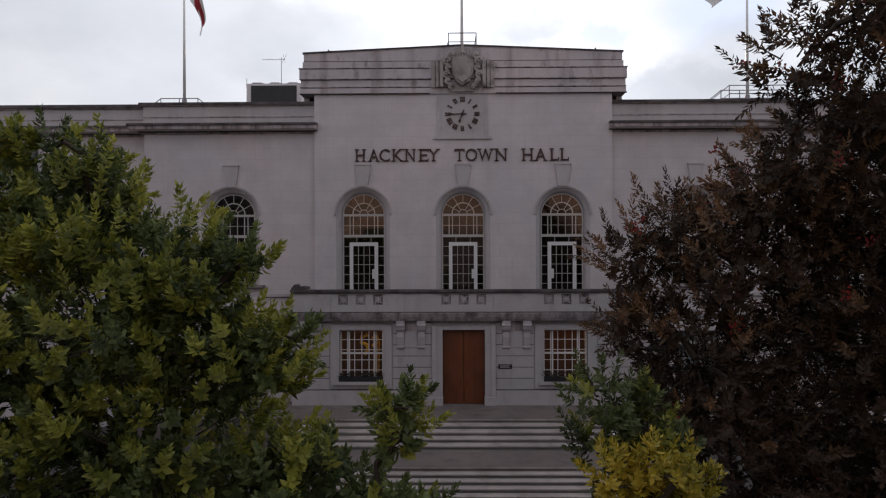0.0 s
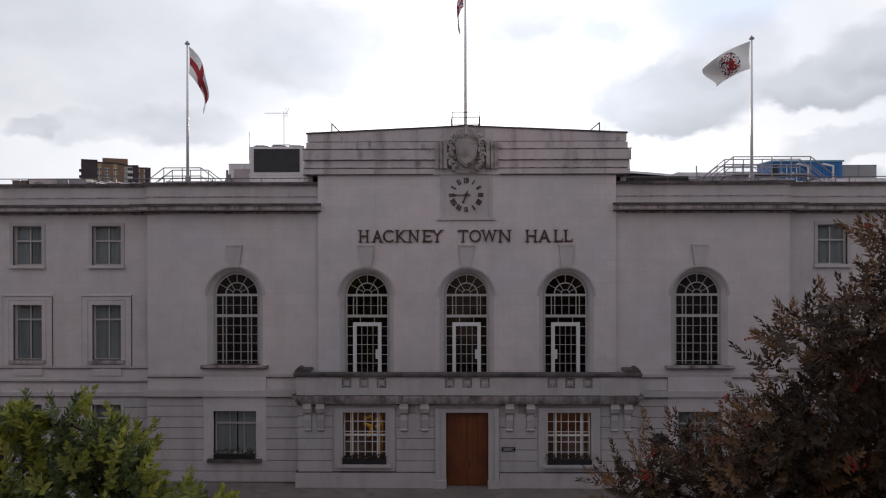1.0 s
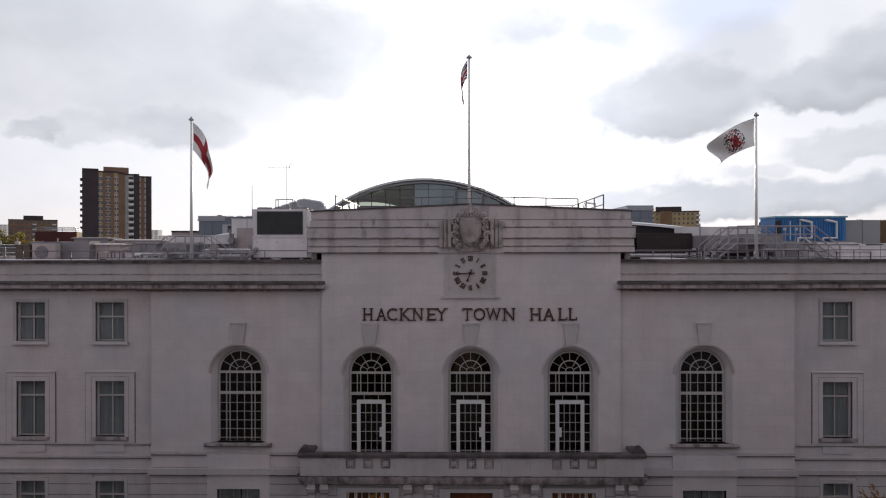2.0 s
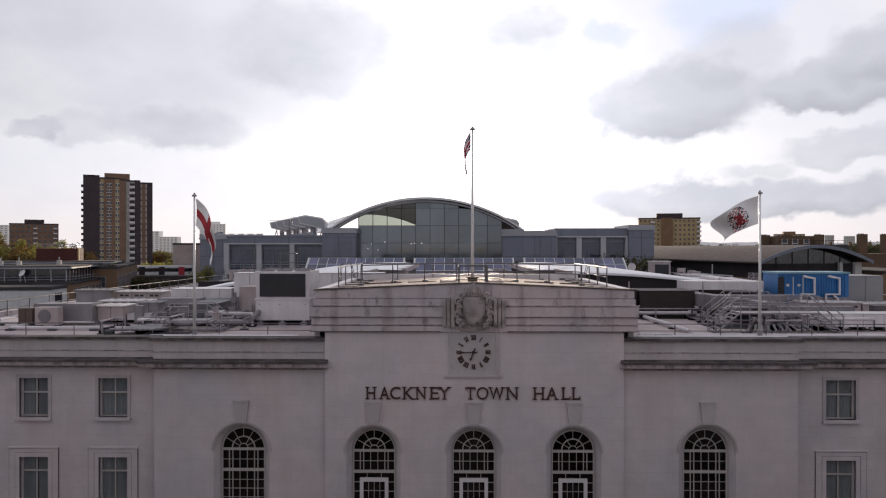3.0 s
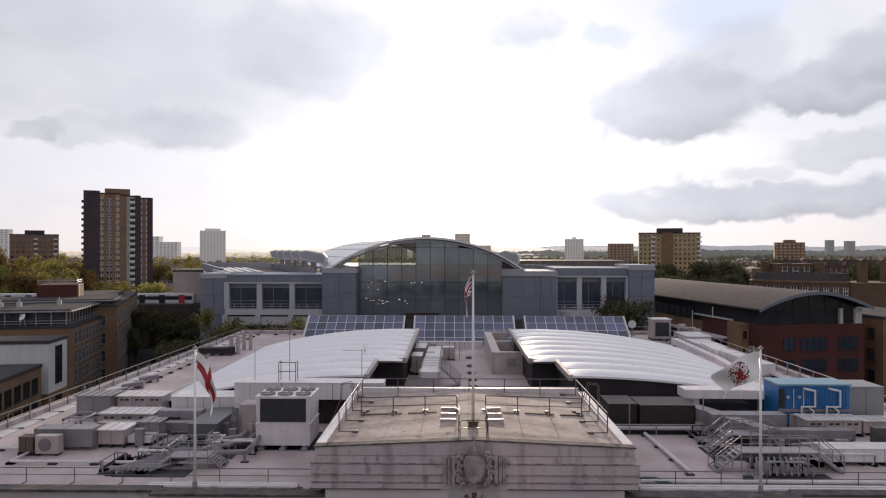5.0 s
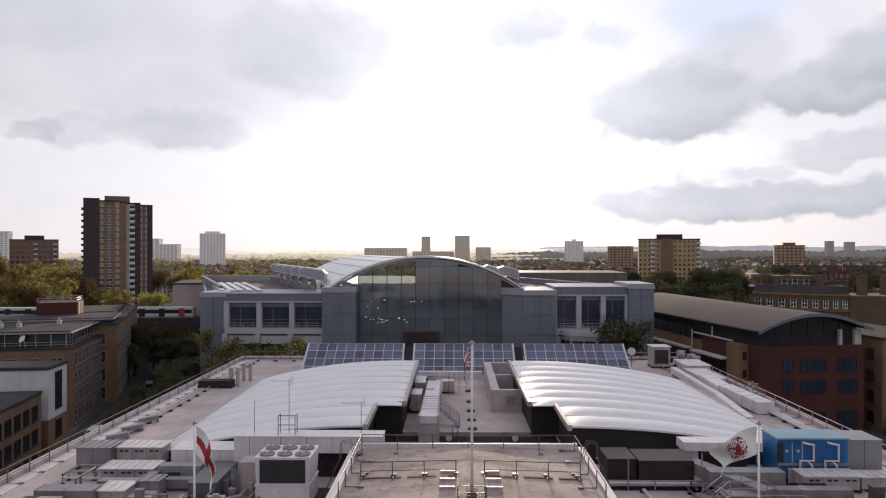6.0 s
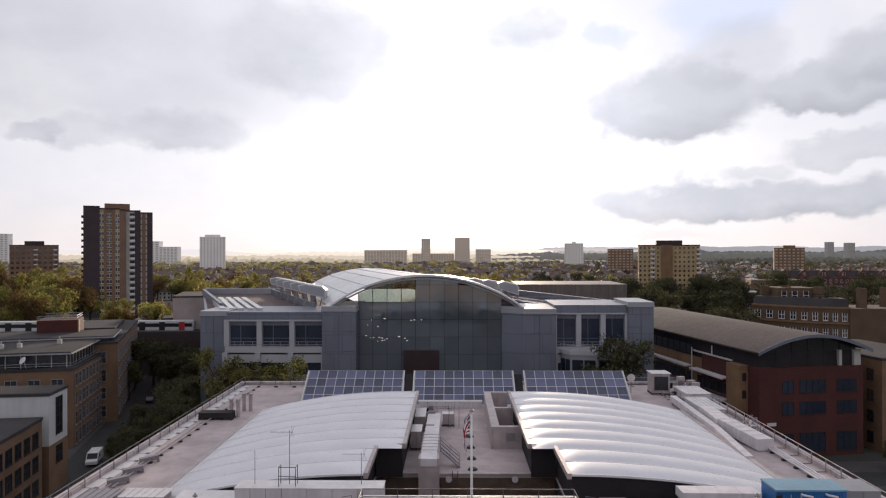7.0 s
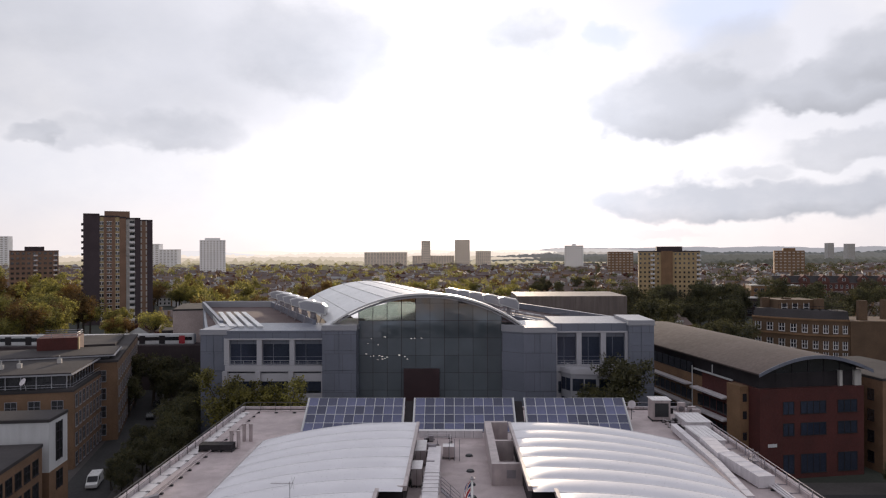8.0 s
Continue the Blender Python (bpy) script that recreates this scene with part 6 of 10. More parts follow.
    pipe_run([[(-20.8 + 0.34 * k, 41.3, 17.5), (-18.3 + 0.34 * k, 46.2, 17.5)] for k in range(8)], 0.07, "bundle of grey insulated pipes crossing the roof", M_DUCT)
    pipe_run([[(-17.6, 39.2, 17.33), (-9.2, 39.2, 17.33)], [(-17.6, 39.55, 17.33), (-9.2, 39.55, 17.33)]], 0.11, "white insulated pipes behind the front parapet", M_WHITE)
    pipe_run([[(-16.8, 45.4, 17.6), (-14.4, 47.2, 17.6), (-14.4, 51, 17.6)], [(-16.8, 46.0, 17.9), (-14.9, 47.4, 17.9), (-14.9, 51.5, 17.9)], [(-16.2, 44.6, 17.6), (-13.6, 44.9, 17.6), (-13.4, 47, 18.2)]], 0.16, "lagged pipes leading to the chiller", M_STEEL)
    pipe_run([[(-33, 46.2, 17.4), (-28, 46.0, 17.4), (-28, 43.3, 17.4), (-14.8, 43.2, 17.4)], [(-30, 52.6, 17.4), (-20, 52.4, 17.4)]], 0.09, "thin pale conduit on rubber feet", M_WHITE)
    th = thing("control_cabinet", "grey control cabinet with pipes and a round gauge", "cabinet", (-15.2, 49, Z_DECK))
    bm = mb()
    box(bm, -15.6, 49.4, Z_DECK, -14.2, 51.0, 19.6)
    part("body", bm, M_PLANT, th)
    bm = mb()
    for k in range(3):
        rod(bm, (-16.0 + 0.18 * k, 49.2, Z_DECK), (-16.0 + 0.18 * k, 49.2, 19.5 - 0.3 * k), 0.09, 7)
    rod(bm, (-15.9, 49.0, 18.7), (-15.9, 49.15, 18.7), 0.22, 12)
    part("pipe", bm, M_DUCT, th)
    # long white roof box in front of the western cushions, with aerials
    air_handler(-17.2, 53.2, -13.6, 55.0, Z_DECK, 20.4, "white boxed housing in front of the cushion roof", M_WHITE, lids=False, vents=False, legs=False)
    th = thing("parapet_box", "long white raised box in front of the cushion roof", "roof box", (-9.7, 53.2, Z_DECK))
    for k in range(4):
        a = -13.58 + 1.94 * k
        box_part("casing_panel", M_WHITE, th, a + 0.01, 53.2, 19.15, a + 1.92, 55.0, 20.4)
    box_part("lid", M_LID, th, -13.6, 53.14, 20.4, -5.8, 55.06, 20.44)
    for k in range(8):
        a = -13.5 + 0.97 * k
        box_part("screen_panel", M_SLATE, th, a, 53.7, Z_DECK, a + 0.93, 53.85, 19.15)

    antenna(-13.2, 54.2, 20.4, 24.6, True, "thin mast with a fishbone aerial")
    antenna(-15.9, 54.2, 20.4, 23.0, False, "thin whip aerial on a roof box")
    antenna(-7.6, 54.2, 20.4, 22.9, True, "thin mast with a fishbone aerial")
    th = thing("roof_hoop", "grey hooped ladder guard on the roof box", "railing", (-13.4, 54.0, 20.4))
    bm = mb()
    for x in (-13.9, -12.6):
        rod(bm, (x, 53.6, 20.42), (x, 53.6, 21.9), 0.035, 6)
        rod(bm, (x, 54.3, 20.42), (x, 54.3, 21.9), 0.035, 6)
        rod(bm, (x, 53.6, 21.9), (x, 54.3, 21.9), 0.035, 6)
    rod(bm, (-13.9, 53.6, 21.9), (-12.6, 53.6, 21.9), 0.035, 6)
    rod(bm, (-13.9, 53.6, 21.2), (-12.6, 53.6, 21.2), 0.03, 6)
    part("hoop", bm, M_RAIL, th)
    # western side strip
    bm = mb()
    box(bm, WEST + 0.56, 39.5, Z_DECK, -32.5, BACK - 2.4, Z_DECK + 0.05)
    solo("edge_membrane", bm, M_LID, "pale smooth roofing strip along the parapet", "roofing", "edge strips")
    for y in (63.0, 66.0, 69.5):
        duct([(-31.9, y, 17.55), (-30.4, y + 0.9, 17.7)], 0.55, 0.42, "short angled galvanised duct end")
    air_handler(-32.6, 87.4, -28.4, 89.0, Z_DECK, 18.1, "low dark roof box beside the rail", M_SLATE, lids=False, vents=False)
    for x, y in ((-29.0, 89.2), (-28.4, 92.6)):
        th = thing("roof_flue", "pair of pale cylindrical roof flues", "flue", (x, y, Z_DECK), "flues")
        for dx in (0, 0.9):
            bm = mb()
            rod(bm, (x + dx, y, Z_DECK), (x + dx, y, 19.4), 0.24, 12)
            rod(bm, (x + dx, y, 19.4), (x + dx, y, 19.52), 0.3, 12)
            part("flue_pipe", bm, M_PLANT, th)
    pipe_run([[(-31.0, 62, 17.45), (-31.0, 108.5, 17.45), (-22.5, 108.5, 17.45)], [(-31.5, 62, 17.45), (-31.5, 86, 17.45)]], 0.07, "conduit on dark rubber feet along the roof edge", M_PLANT)

    # the well between the cushion roofs
    th = thing("duct_tower", "tall white boxed duct rising from the roof well", "duct", (-2.9, 62, Z_DECK))
    bm = mb()
    box(bm, -3.7, 64.6, 12.0, -1.8, 66.4, 19.3)
    part("shaft", bm, M_PLANT, th)
    bm = mb()
    prism(bm, [(64.5, 19.3), (66.5, 19.45), (75.0, 19.3), (84.0, 19.0), (84.0, 18.2), (75, 18.5), (66.5, 18.6), (64.5, 18.6)], -3.5, -2.0, "x")
    for k in range(6):
        box(bm, -3.6, 66.8 + 1.2 * k, 18.5, -1.9, 66.95 + 1.2 * k, 19.52 - 0.02 * k)
    part("sloping_duct", bm, M_WHITE, th)
    bm = mb()
    for y in (70, 77, 83.5):
        box(bm, -3.5, y, Z_DECK, -2.6, y + 0.3, 19.3)
    part("leg", bm, M_STEEL, th)
    air_handler(-5.0, 74.5, -3.9, 77.5, Z_DECK, 19.2, "pale boxed unit in the roof well", vents=False, lids=False)
    air_handler(-5.0, 82.0, -3.8, 86.5, Z_DECK, 19.0, "pale boxed unit in the roof well", vents=False, lids=False)
    # eastern enclosure: hollow white walled box
    th = thing("plant_enclosure", "white walled open-topped plant enclosure on the roof", "enclosure", (5, 75, Z_DECK))
    for nm, a in (("screen_wall", (3.6, 75.2, 4.5, 94.0)), ("screen_wall", (4.5, 75.2, 6.9, 75.9)), ("screen_wall", (4.5, 84.2, 6.7, 84.8)), ("screen_wall", (4.5, 93.3, 6.7, 94.0))):
        bm = mb()
        box(bm, a[0], a[1], Z_DECK, a[2], a[3], 19.55)
        part(nm, bm, M_PLANT, th)
    bm = mb()
    box(bm, 5.2, 75.16, 18.0, 6.2, 75.2, 18.9)
    part("grille", bm, M_DUCT, th)
    air_handler(-1.8, 84.6, -0.4, 86.0, Z_DECK, 18.7, "small grey box on the roof", vents=False, lids=False)
    air_handler(-5.2, 94.3, 3.4, 95.2, Z_DECK, 18.1, "low white box below the solar panels", M_WHITE, vents=False, lids=False, legs=False)
    th = thing("roof_stair", "grey steel stair flight with hand rails beside the duct", "stairs", (-1.0, 69, Z_DECK))
    for y in (68.6, 69.6):
        bm = mb()
        rod(bm, (-1.75, y, Z_DECK + 1.7), (0.15, y, Z_DECK + 0.05), 0.07, 4)
        part("stringer", bm, M_STEEL, th)
        for zz in (0.4, 0.75, 1.1):
            bm = mb()
            rod(bm, (-1.75, y, Z_DECK + 1.7 + zz), (0.15, y, Z_DECK + zz), 0.03, 6)
            part("hand_rail", bm, M_STEEL, th)
        for f in (0.0, 0.5, 1.0):
            bm = mb()
            x, z = -1.75 + 1.9 * f, Z_DECK + 1.7 * (1 - f)
            rod(bm, (x, y, max(Z_DECK, z - 0.05)), (x, y, z + 1.1), 0.03, 6)
            part("post", bm, M_STEEL, th)
    for k in range(7):
        f = (k + 0.5) / 7
        box_part("stair_tread", M_STEEL, th, -1.75 + 1.9 * f - 0.13, 68.65, Z_DECK + 1.7 * (1 - f) - 0.05, -1.75 + 1.9 * f + 0.13, 69.55, Z_DECK + 1.7 * (1 - f))
    th = thing("wall_ladder", "rusty steel ladder on the brick well wall", "ladder", (-0.3, 66.4, 12))
    for x in (-0.55, -0.05):
        bm = mb()
        rod(bm, (x, 66.42, 12.0), (x, 66.42, 17.6), 0.035, 6)
        part("stile", bm, M_RUST, th)
    for k in range(16):
        bm = mb()
        rod(bm, (-0.55, 66.42, 12.3 + 0.32 * k), (-0.05, 66.42, 12.3 + 0.32 * k), 0.022, 5)
        part("rung", bm, M_RUST, th)
    for x in (-1.0, -0.4, 0.2):
        bm = mb()
        rod(bm, (x, 84.0, Z_DECK), (x, 84.0, 19.8), 0.04, 6)
        solo("roof_post", bm, M_STEEL, "thin grey steel post on the roof", "post", "roof posts")
    for y in (68.0, 71.5, 75.5, 80.0, 86.0):
        th = thing("roof_anchor", "low dark roof anchor with a pale disc", "anchor", (1.4, y, Z_DECK), "roof anchors")
        bm = mb()
        rod(bm, (1.4, y, Z_DECK), (1.4, y, Z_DECK + 0.2), 0.5, 12, 0.36)
        part("weight", bm, M_DARK, th)
    for x in (-0.9, 5.4):
        bm = mb()
        rod(bm, (x, 66.48, 16.75), (x, 66.6, 16.75), 0.3, 14)
        solo("wall_lamp", bm, M_WHITE, "round pale bulkhead lamp on the brick well wall", "wall lamp", "bulkhead lamps")

    # eastern plant
    louvre_brown = mat("brown_louvre", (0.030, 0.022, 0.021), 0.7, var=0.25, scale=1.5)
    for a, b, y in ((10.9, 13.0, 51.9), (13.12, 17.1, 51.5)):
        lh = thing("louvred_housing", "dark brown louvred plant housing on the roof", "plant housing", (a, y, Z_DECK), "louvred housings")
        box_part("body", louvre_brown, lh, a + 0.05, y + 0.06, Z_DECK, b - 0.05, y + 3.0, 19.15)
        box_part("lid", mat("brown_lid", (0.075, 0.06, 0.058), 0.6, var=0.2), lh, a, y, 19.15, b, y + 3.05, 19.22)
        for k in range(14):
            box_part("slat", louvre_brown, lh, a + 0.08, y, Z_DECK + 0.12 + 0.138 * k, b - 0.08, y + 0.06, Z_DECK + 0.2 + 0.138 * k)
        for x in (a, b - 0.05):
            box_part("post", louvre_brown, lh, x, y - 0.02, Z_DECK, x + 0.05, y + 0.06, 19.15)
    rail_run("grey pipe guard in front of the louvred housings", [(10.6, 50.9, Z_DECK), (17.6, 50.9, Z_DECK)], 0.75, 3.4, 0.05, M_STEEL, feet=False)
    for x in (12.2, 17.5):
        bm = mb()
        rod(bm, (x, 51.0, Z_DECK), (x, 51.0, 19.9), 0.045, 6)
        solo("roof_post", bm, M_STEEL, "thin grey steel post on the roof", "post", "roof posts")
    duct([(17.3, 55.2, 19.45), (23.3, 55.2, 19.42)], 1.7, 0.66, "broad white duct box on legs before the cushion roof", M_WHITE)
    air_handler(17.5, 54.9, 18.6, 56.2, Z_DECK, 19.1, "white roof box under the duct", M_WHITE, lids=False, vents=False)
    air_handler(19.2, 55.4, 22.6, 56.8, Z_DECK, 18.5, "dark grey boxes under the white duct", M_SLATE, lids=False, vents=False)
    container(23.85, 53.0, 5.25, 2.6, 2.95)
    air_handler(29.3, 53.6, 32.0, 56.4, Z_DECK, 20.2, "grey boxed unit beside the container", mat("box_grey", (0.23, 0.23, 0.245), 0.5, var=0.1), lids=False, vents=False)
    air_handler(24.7, 50.6, 28.6, 52.2, Z_DECK, 18.4, "pale air handling unit with dark slots")
    air_handler(28.8, 50.8, 31.5, 52.2, Z_DECK, 18.3, "grey boxed duct end", vents=False)
    duct([(17.2, 52.6, 18.6), (20.4, 46.8, 18.3)], 1.1, 0.9, "angled galvanised duct between plant units")
    air_handler(22.3, 43.9, 35.0, 45.4, Z_DECK, 18.25, "long white roof unit behind the parapet", M_WHITE, vents=False, lids=False)
    duct([(17.6, 50.2, 18.5), (22.8, 50.2, 18.5)], 1.2, 1.0, "galvanised duct between the plant units")
    duct([(19.6, 48.4, 18.0), (26.6, 48.4, 18.0)], 0.9, 0.7, "galvanised duct on short legs")
    stepover(15.2, 22.8, 42.4, 43.7, "galvanised step-over walkway across pipes")
    stepover(16.2, 21.6, 46.4, 47.6, "galvanised step-over walkway among ducts")
    pipe_run([[(18.2 + 0.36 * k, 44.6, 17.5), (16.6 + 0.42 * k, 41.2, 17.5)] for k in range(10)], 0.065, "bundle of grey insulated pipes crossing the roof", M_DUCT)
    pipe_run([[(9.8, 39.2, 17.33), (34.5, 39.2, 17.33)], [(9.8, 39.6, 17.33), (34.5, 39.6, 17.33)], [(10.2, 40.5, 17.33), (24, 40.5, 17.33)]], 0.11, "white insulated pipes behind the front parapet", M_WHITE)
    pipe_run([[(13.2, 50.6, 17.4), (13.5, 42, 17.4)], [(10.2, 51.4, 17.6), (17.2, 51.4, 17.6)]], 0.12, "white insulated pipes across the roof", M_WHITE)
    pipe_run([[(10.6 + 0.16 * k, 41.3, 17.3), (11.2 + 0.16 * k, 39.9, 17.4)] for k in range(5)], 0.03, "thin dark green cables on the roof", mat("cable_green", (0.05, 0.09, 0.07), 0.6))
    # eastern side strip
    air_handler(28.8, 103.2, 31.4, 105.8, Z_DECK, 20.3, "square white chiller with dark coil sides", M_PLANT, vents=False)
    bm = mb()
    box(bm, 29.1, 103.12, 17.9, 31.1, 103.18, 19.9)
    for k in range(10):
        box(bm, 29.1, 103.09, 17.95 + 0.2 * k, 31.1, 103.12, 18.0 + 0.2 * k)
    solo("coil_screen", bm, M_DARK, "dark finned coil screen on a chiller", "coil")
    air_handler(31.9, 97.5, 35.2, 103.0, Z_DECK, 18.5, "white low roof unit with ducts", M_WHITE, vents=False)
    for x, y, h in ((31.2, 108, 1.7), (33.6, 106.6, 1.9), (34.7, 105.2, 1.6), (34.9, 103.8, 1.5)):
        condenser(x, y, Z_DECK, 1.1, h)
    air_handler(31.2, 89.0, 33.9, 96.2, Z_DECK, 18.3, "long stepped white roof duct housing", M_WHITE, vents=False)
    duct([(31.4, 88.6, 18.3), (31.0, 81.6, 18.3)], 1.7, 1.1, "white boxed duct beside the cushion roof", M_WHITE)
    duct([(31.2, 82.0, 18.3), (32.6, 74.5, 17.9)], 1.8, 1.2, "white boxed duct beside the cushion roof", M_WHITE)
    duct([(29.9, 97.0, 18.0), (29.5, 80.0, 18.0), (29.0, 70.0, 17.6)], 0.8, 0.8, "long white sloping duct by the cushion roof", M_WHITE)
    pipe_run([[(33.0 + 0.36 * k, 61, 17.5), (33.0 + 0.36 * k, 84, 17.5)] for k in range(3)], 0.1, "white insulated pipes along the roof edge", M_WHITE)
    stepover(32.6, 35.0, 80.0, 81.2, "small galvanised step-over walkway by the roof edge")
    th = thing("satellite_dish", "small white satellite dish on a pole", "dish", (26.0, 104.5, Z_DECK))
    bm = mb()
    rod(bm, (26.0, 104.5, Z_DECK), (26.0, 104.5, 19.4), 0.05, 6)
    part("pole", bm, M_RAIL, th)
    bm = mb()
    rod(bm, (26.0, 104.3, 19.5), (26.0, 104.45, 19.5), 0.6, 16, 0.35)
    part("dish", bm, M_WHITE, th)


def pipe_tangle(x0, x1, y0, y1, n, seed, label):
    """Orthogonal service pipes with drops and elbows between plant units."""
    rng = np.random.default_rng(seed)
    for k in range(n):
        x, y = rng.uniform(x0, x1), rng.uniform(y0, y1)
        z = Z_DECK + rng.uniform(0.18, 0.9)
        pts = [(x, y, Z_DECK + 0.02), (x, y, z)]
        for _ in range(int(rng.integers(2, 5))):
            if rng.random() < 0.6:
                x = min(x1, max(x0, x + rng.uniform(-3.5, 3.5)))
            else:
                y = min(y1, max(y0, y + rng.uniform(-3, 3)))
            pts.append((x, y, z))
        pts.append((x, y, Z_DECK + 0.02))
        pipe_run([pts], float(rng.choice([0.04, 0.06, 0.09])), label, [M_STEEL, M_WHITE, M_DUCT, M_SLATE, M_WHITE][int(rng.integers(5))])


def junction_boxes(x0, x1, y0, y1, n, seed):
    rng = np.random.default_rng(seed)
    for k in range(n):
        x, y, w, h = rng.uniform(x0, x1), rng.uniform(y0, y1), rng.uniform(0.3, 0.9), rng.uniform(0.3, 1.1)
        th = thing("junction_box", "small metal service box on rubber feet", "service box", (x, y, Z_DECK), "service boxes")
        bm = mb()
        box(bm, x, y, Z_DECK + 0.12, x + w, y + w * 0.7, Z_DECK + 0.12 + h)
        box(bm, x - 0.03, y - 0.03, Z_DECK + 0.12 + h, x + w + 0.03, y + w * 0.7 + 0.03, Z_DECK + 0.16 + h)
        part("casing", bm, [M_PLANT, M_DUCT, M_SLATE, M_RAIL][int(rng.integers(4))], th)
        bm = mb()
        box(bm, x + 0.03, y + 0.03, Z_DECK, x + w - 0.03, y + w * 0.7 - 0.03, Z_DECK + 0.12)
        part("foot", bm, M_DARK, th)


pipe_tangle(-21.5, -13.6, 41.6, 48.8, 13, 3, "grey service pipes with elbows between the roof plant")
pipe_tangle(-30, -20, 46, 57, 9, 5, "grey service pipes with elbows between the roof plant")
pipe_tangle(15.5, 26, 41.6, 51.5, 15, 7, "grey service pipes with elbows between the roof plant")
pipe_tangle(30.2, 35, 92, 108, 9, 9, "grey service pipes with elbows along the roof edge")
pipe_tangle(-4.8, 3.2, 90, 95, 3, 11, "grey service pipes in the roof well")
junction_boxes(-22, -14.4, 43.5, 52, 16, 13)
junction_boxes(18, 30, 45.6, 52.6, 16, 15)
junction_boxes(30.5, 35, 98, 109, 12, 17)
junction_boxes(-5, -3.6, 70, 94, 5, 19)
roof_deck()
membrane(-1, "white air-cushion vaulted roof with soft ribs")
membrane(1, "white air-cushion vaulted roof with soft ribs")
solar(-21.6, -7.85, 10, "tilted bank of dark blue solar panels")
solar(-6.05, 8.05, 10, "tilted bank of dark blue solar panels")
solar(9.95, 24.1, 10, "tilted bank of dark blue solar panels")
for xa in (-7.55, 8.3):
    bm = mb()
    prism(bm, [(97.2, Z_DECK), (102.6, Z_DECK), (102.6, 20.35), (97.2, 17.3)], xa, xa + 1.2, "x")
    solo("solar_walkway", bm, M_SLATE, "dark sloping walkway between solar banks", "walkway", "solar walkways")
roof_things()


def deck_shade(x0, y0, x1, y1):
    """Dark ribbed strips added under the service runs to paint in shade on the deck."""
    th = thing("roof_mat", "dark ribbed strips painting in shade under roof services", "mat", ((x0 + x1) / 2, y0, Z_DECK), "roof mats")
    n = max(1, round((x1 - x0) / 1.2))
    for k in range(n):
        a, b = x0 + (x1 - x0) * k / n, x0 + (x1 - x0) * (k + 1) / n
        bm = mb()
        box(bm, a + 0.02, y0, Z_DECK, b - 0.02, y1, Z_DECK + 0.025)
        for q in range(4):
            box(bm, a + 0.1 + 0.28 * q, y0, Z_DECK + 0.025, a + 0.16 + 0.28 * q, y1, Z_DECK + 0.04)
        part("mat_strip", bm, M_DARK, th)


for a in ((-20.4, 44.6, -14.6, 48.7), (-14.4, 46.6, -9.4, 51.2), (-20.6, 41.0, -16.2, 42.4), (16.0, 44.9, 23.5, 47.9), (17.6, 41.4, 21.6, 42.3), (10.2, 51.0, 17.8, 52.1), (24.2, 52.2, 31.0, 53.6), (23.2, 45.9, 31.5, 48.6), (-27.4, 49.2, -22.4, 51.6)):
    deck_shade(*a)
# ---------------------------------------------------------------- neighbours
M_HSC = mat("blue_grey_cladding", (0.150, 0.162, 0.205), 0.4, metal=0.2, var=0.1, scale=0.5, bump=0.05, block=(3.6, 4.1, 0.05, 0.06, 0.6))
M_HSCL = mat("pale_grey_cladding", (0.30, 0.30, 0.33), 0.4, metal=0.2, var=0.08, scale=0.5, bump=0.05)
M_HSCW = mat("white_cladding_band", (0.40, 0.39, 0.42), 0.45, var=0.08, scale=0.5, bump=0.05)
M_HGL = mat("tinted_curtain_glass", (0.150, 0.178, 0.200), 0.1, metal=0.5, var=0.14, scale=0.15, fine=1.5, bump=0.02, rand=0.12, spec=0.8)
M_HWIN = mat("office_window_glass", (0.032, 0.040, 0.066), 0.1, metal=0.15, var=0.3, scale=0.2, bump=0.02, spec=0.8)
M_TGL = glass("tinted_clear_glass", (0.70, 0.76, 0.70), 0.72)
M_BSOOT = mat("sooty_brown_brick", (0.165, 0.096, 0.057), 0.85, var=0.2, scale=0.6, block=(0.225, 0.075, 0.01, 0.15, 1.2))
M_BMANS = mat("dark_brown_brick", (0.105, 0.064, 0.038), 0.85, var=0.2, scale=0.6, block=(0.225, 0.075, 0.01, 0.15, 1.2))
M_WIN = mat("dark_window_glass", (0.022, 0.023, 0.028), 0.1, var=0.3, scale=0.4, bump=0.02, spec=0.8)
M_ROOFM = mat("pale_metal_roof", (0.55, 0.55, 0.56), 0.35, metal=0.35, var=0.1, scale=0.3, streak=0.1)
M_ZINC = mat("weathered_zinc_roof", (0.092, 0.070, 0.067), 0.75, spec=0.2, var=0.15, scale=0.2, streak=0.2)
M_BRED = mat("red_brick", (0.062, 0.0135, 0.0115), 0.85, var=0.18, scale=0.8, block=(0.225, 0.075, 0.01, 0.15, 1.3))
M_BBROWN = mat("brown_stock_brick", (0.19, 0.108, 0.058), 0.85, var=0.18, scale=0.6, block=(0.225, 0.075, 0.01, 0.15, 1.2))
M_BDARK = mat("dark_brick", (0.045, 0.031, 0.034), 0.85, var=0.15, scale=0.5)
M_BYEL = mat("buff_brick", (0.40, 0.285, 0.155), 0.85, var=0.15, scale=0.5)
M_REND = mat("white_render", (0.52, 0.52, 0.53), 0.8, var=0.08, scale=0.6, streak=0.1)
M_FELT = mat("grey_roof_felt", (0.052, 0.047, 0.049), 0.9, spec=0.15, var=0.2, scale=0.4)
M_TILE = mat("roof_tiles", (0.12, 0.088, 0.08), 0.85, var=0.25, scale=0.3, rand=0.2)
# far windows and white towers made paler to paint in the haze
M_FARW = mat("hazed_far_window", (0.42, 0.36, 0.31), 0.3, var=0.2, scale=0.3)
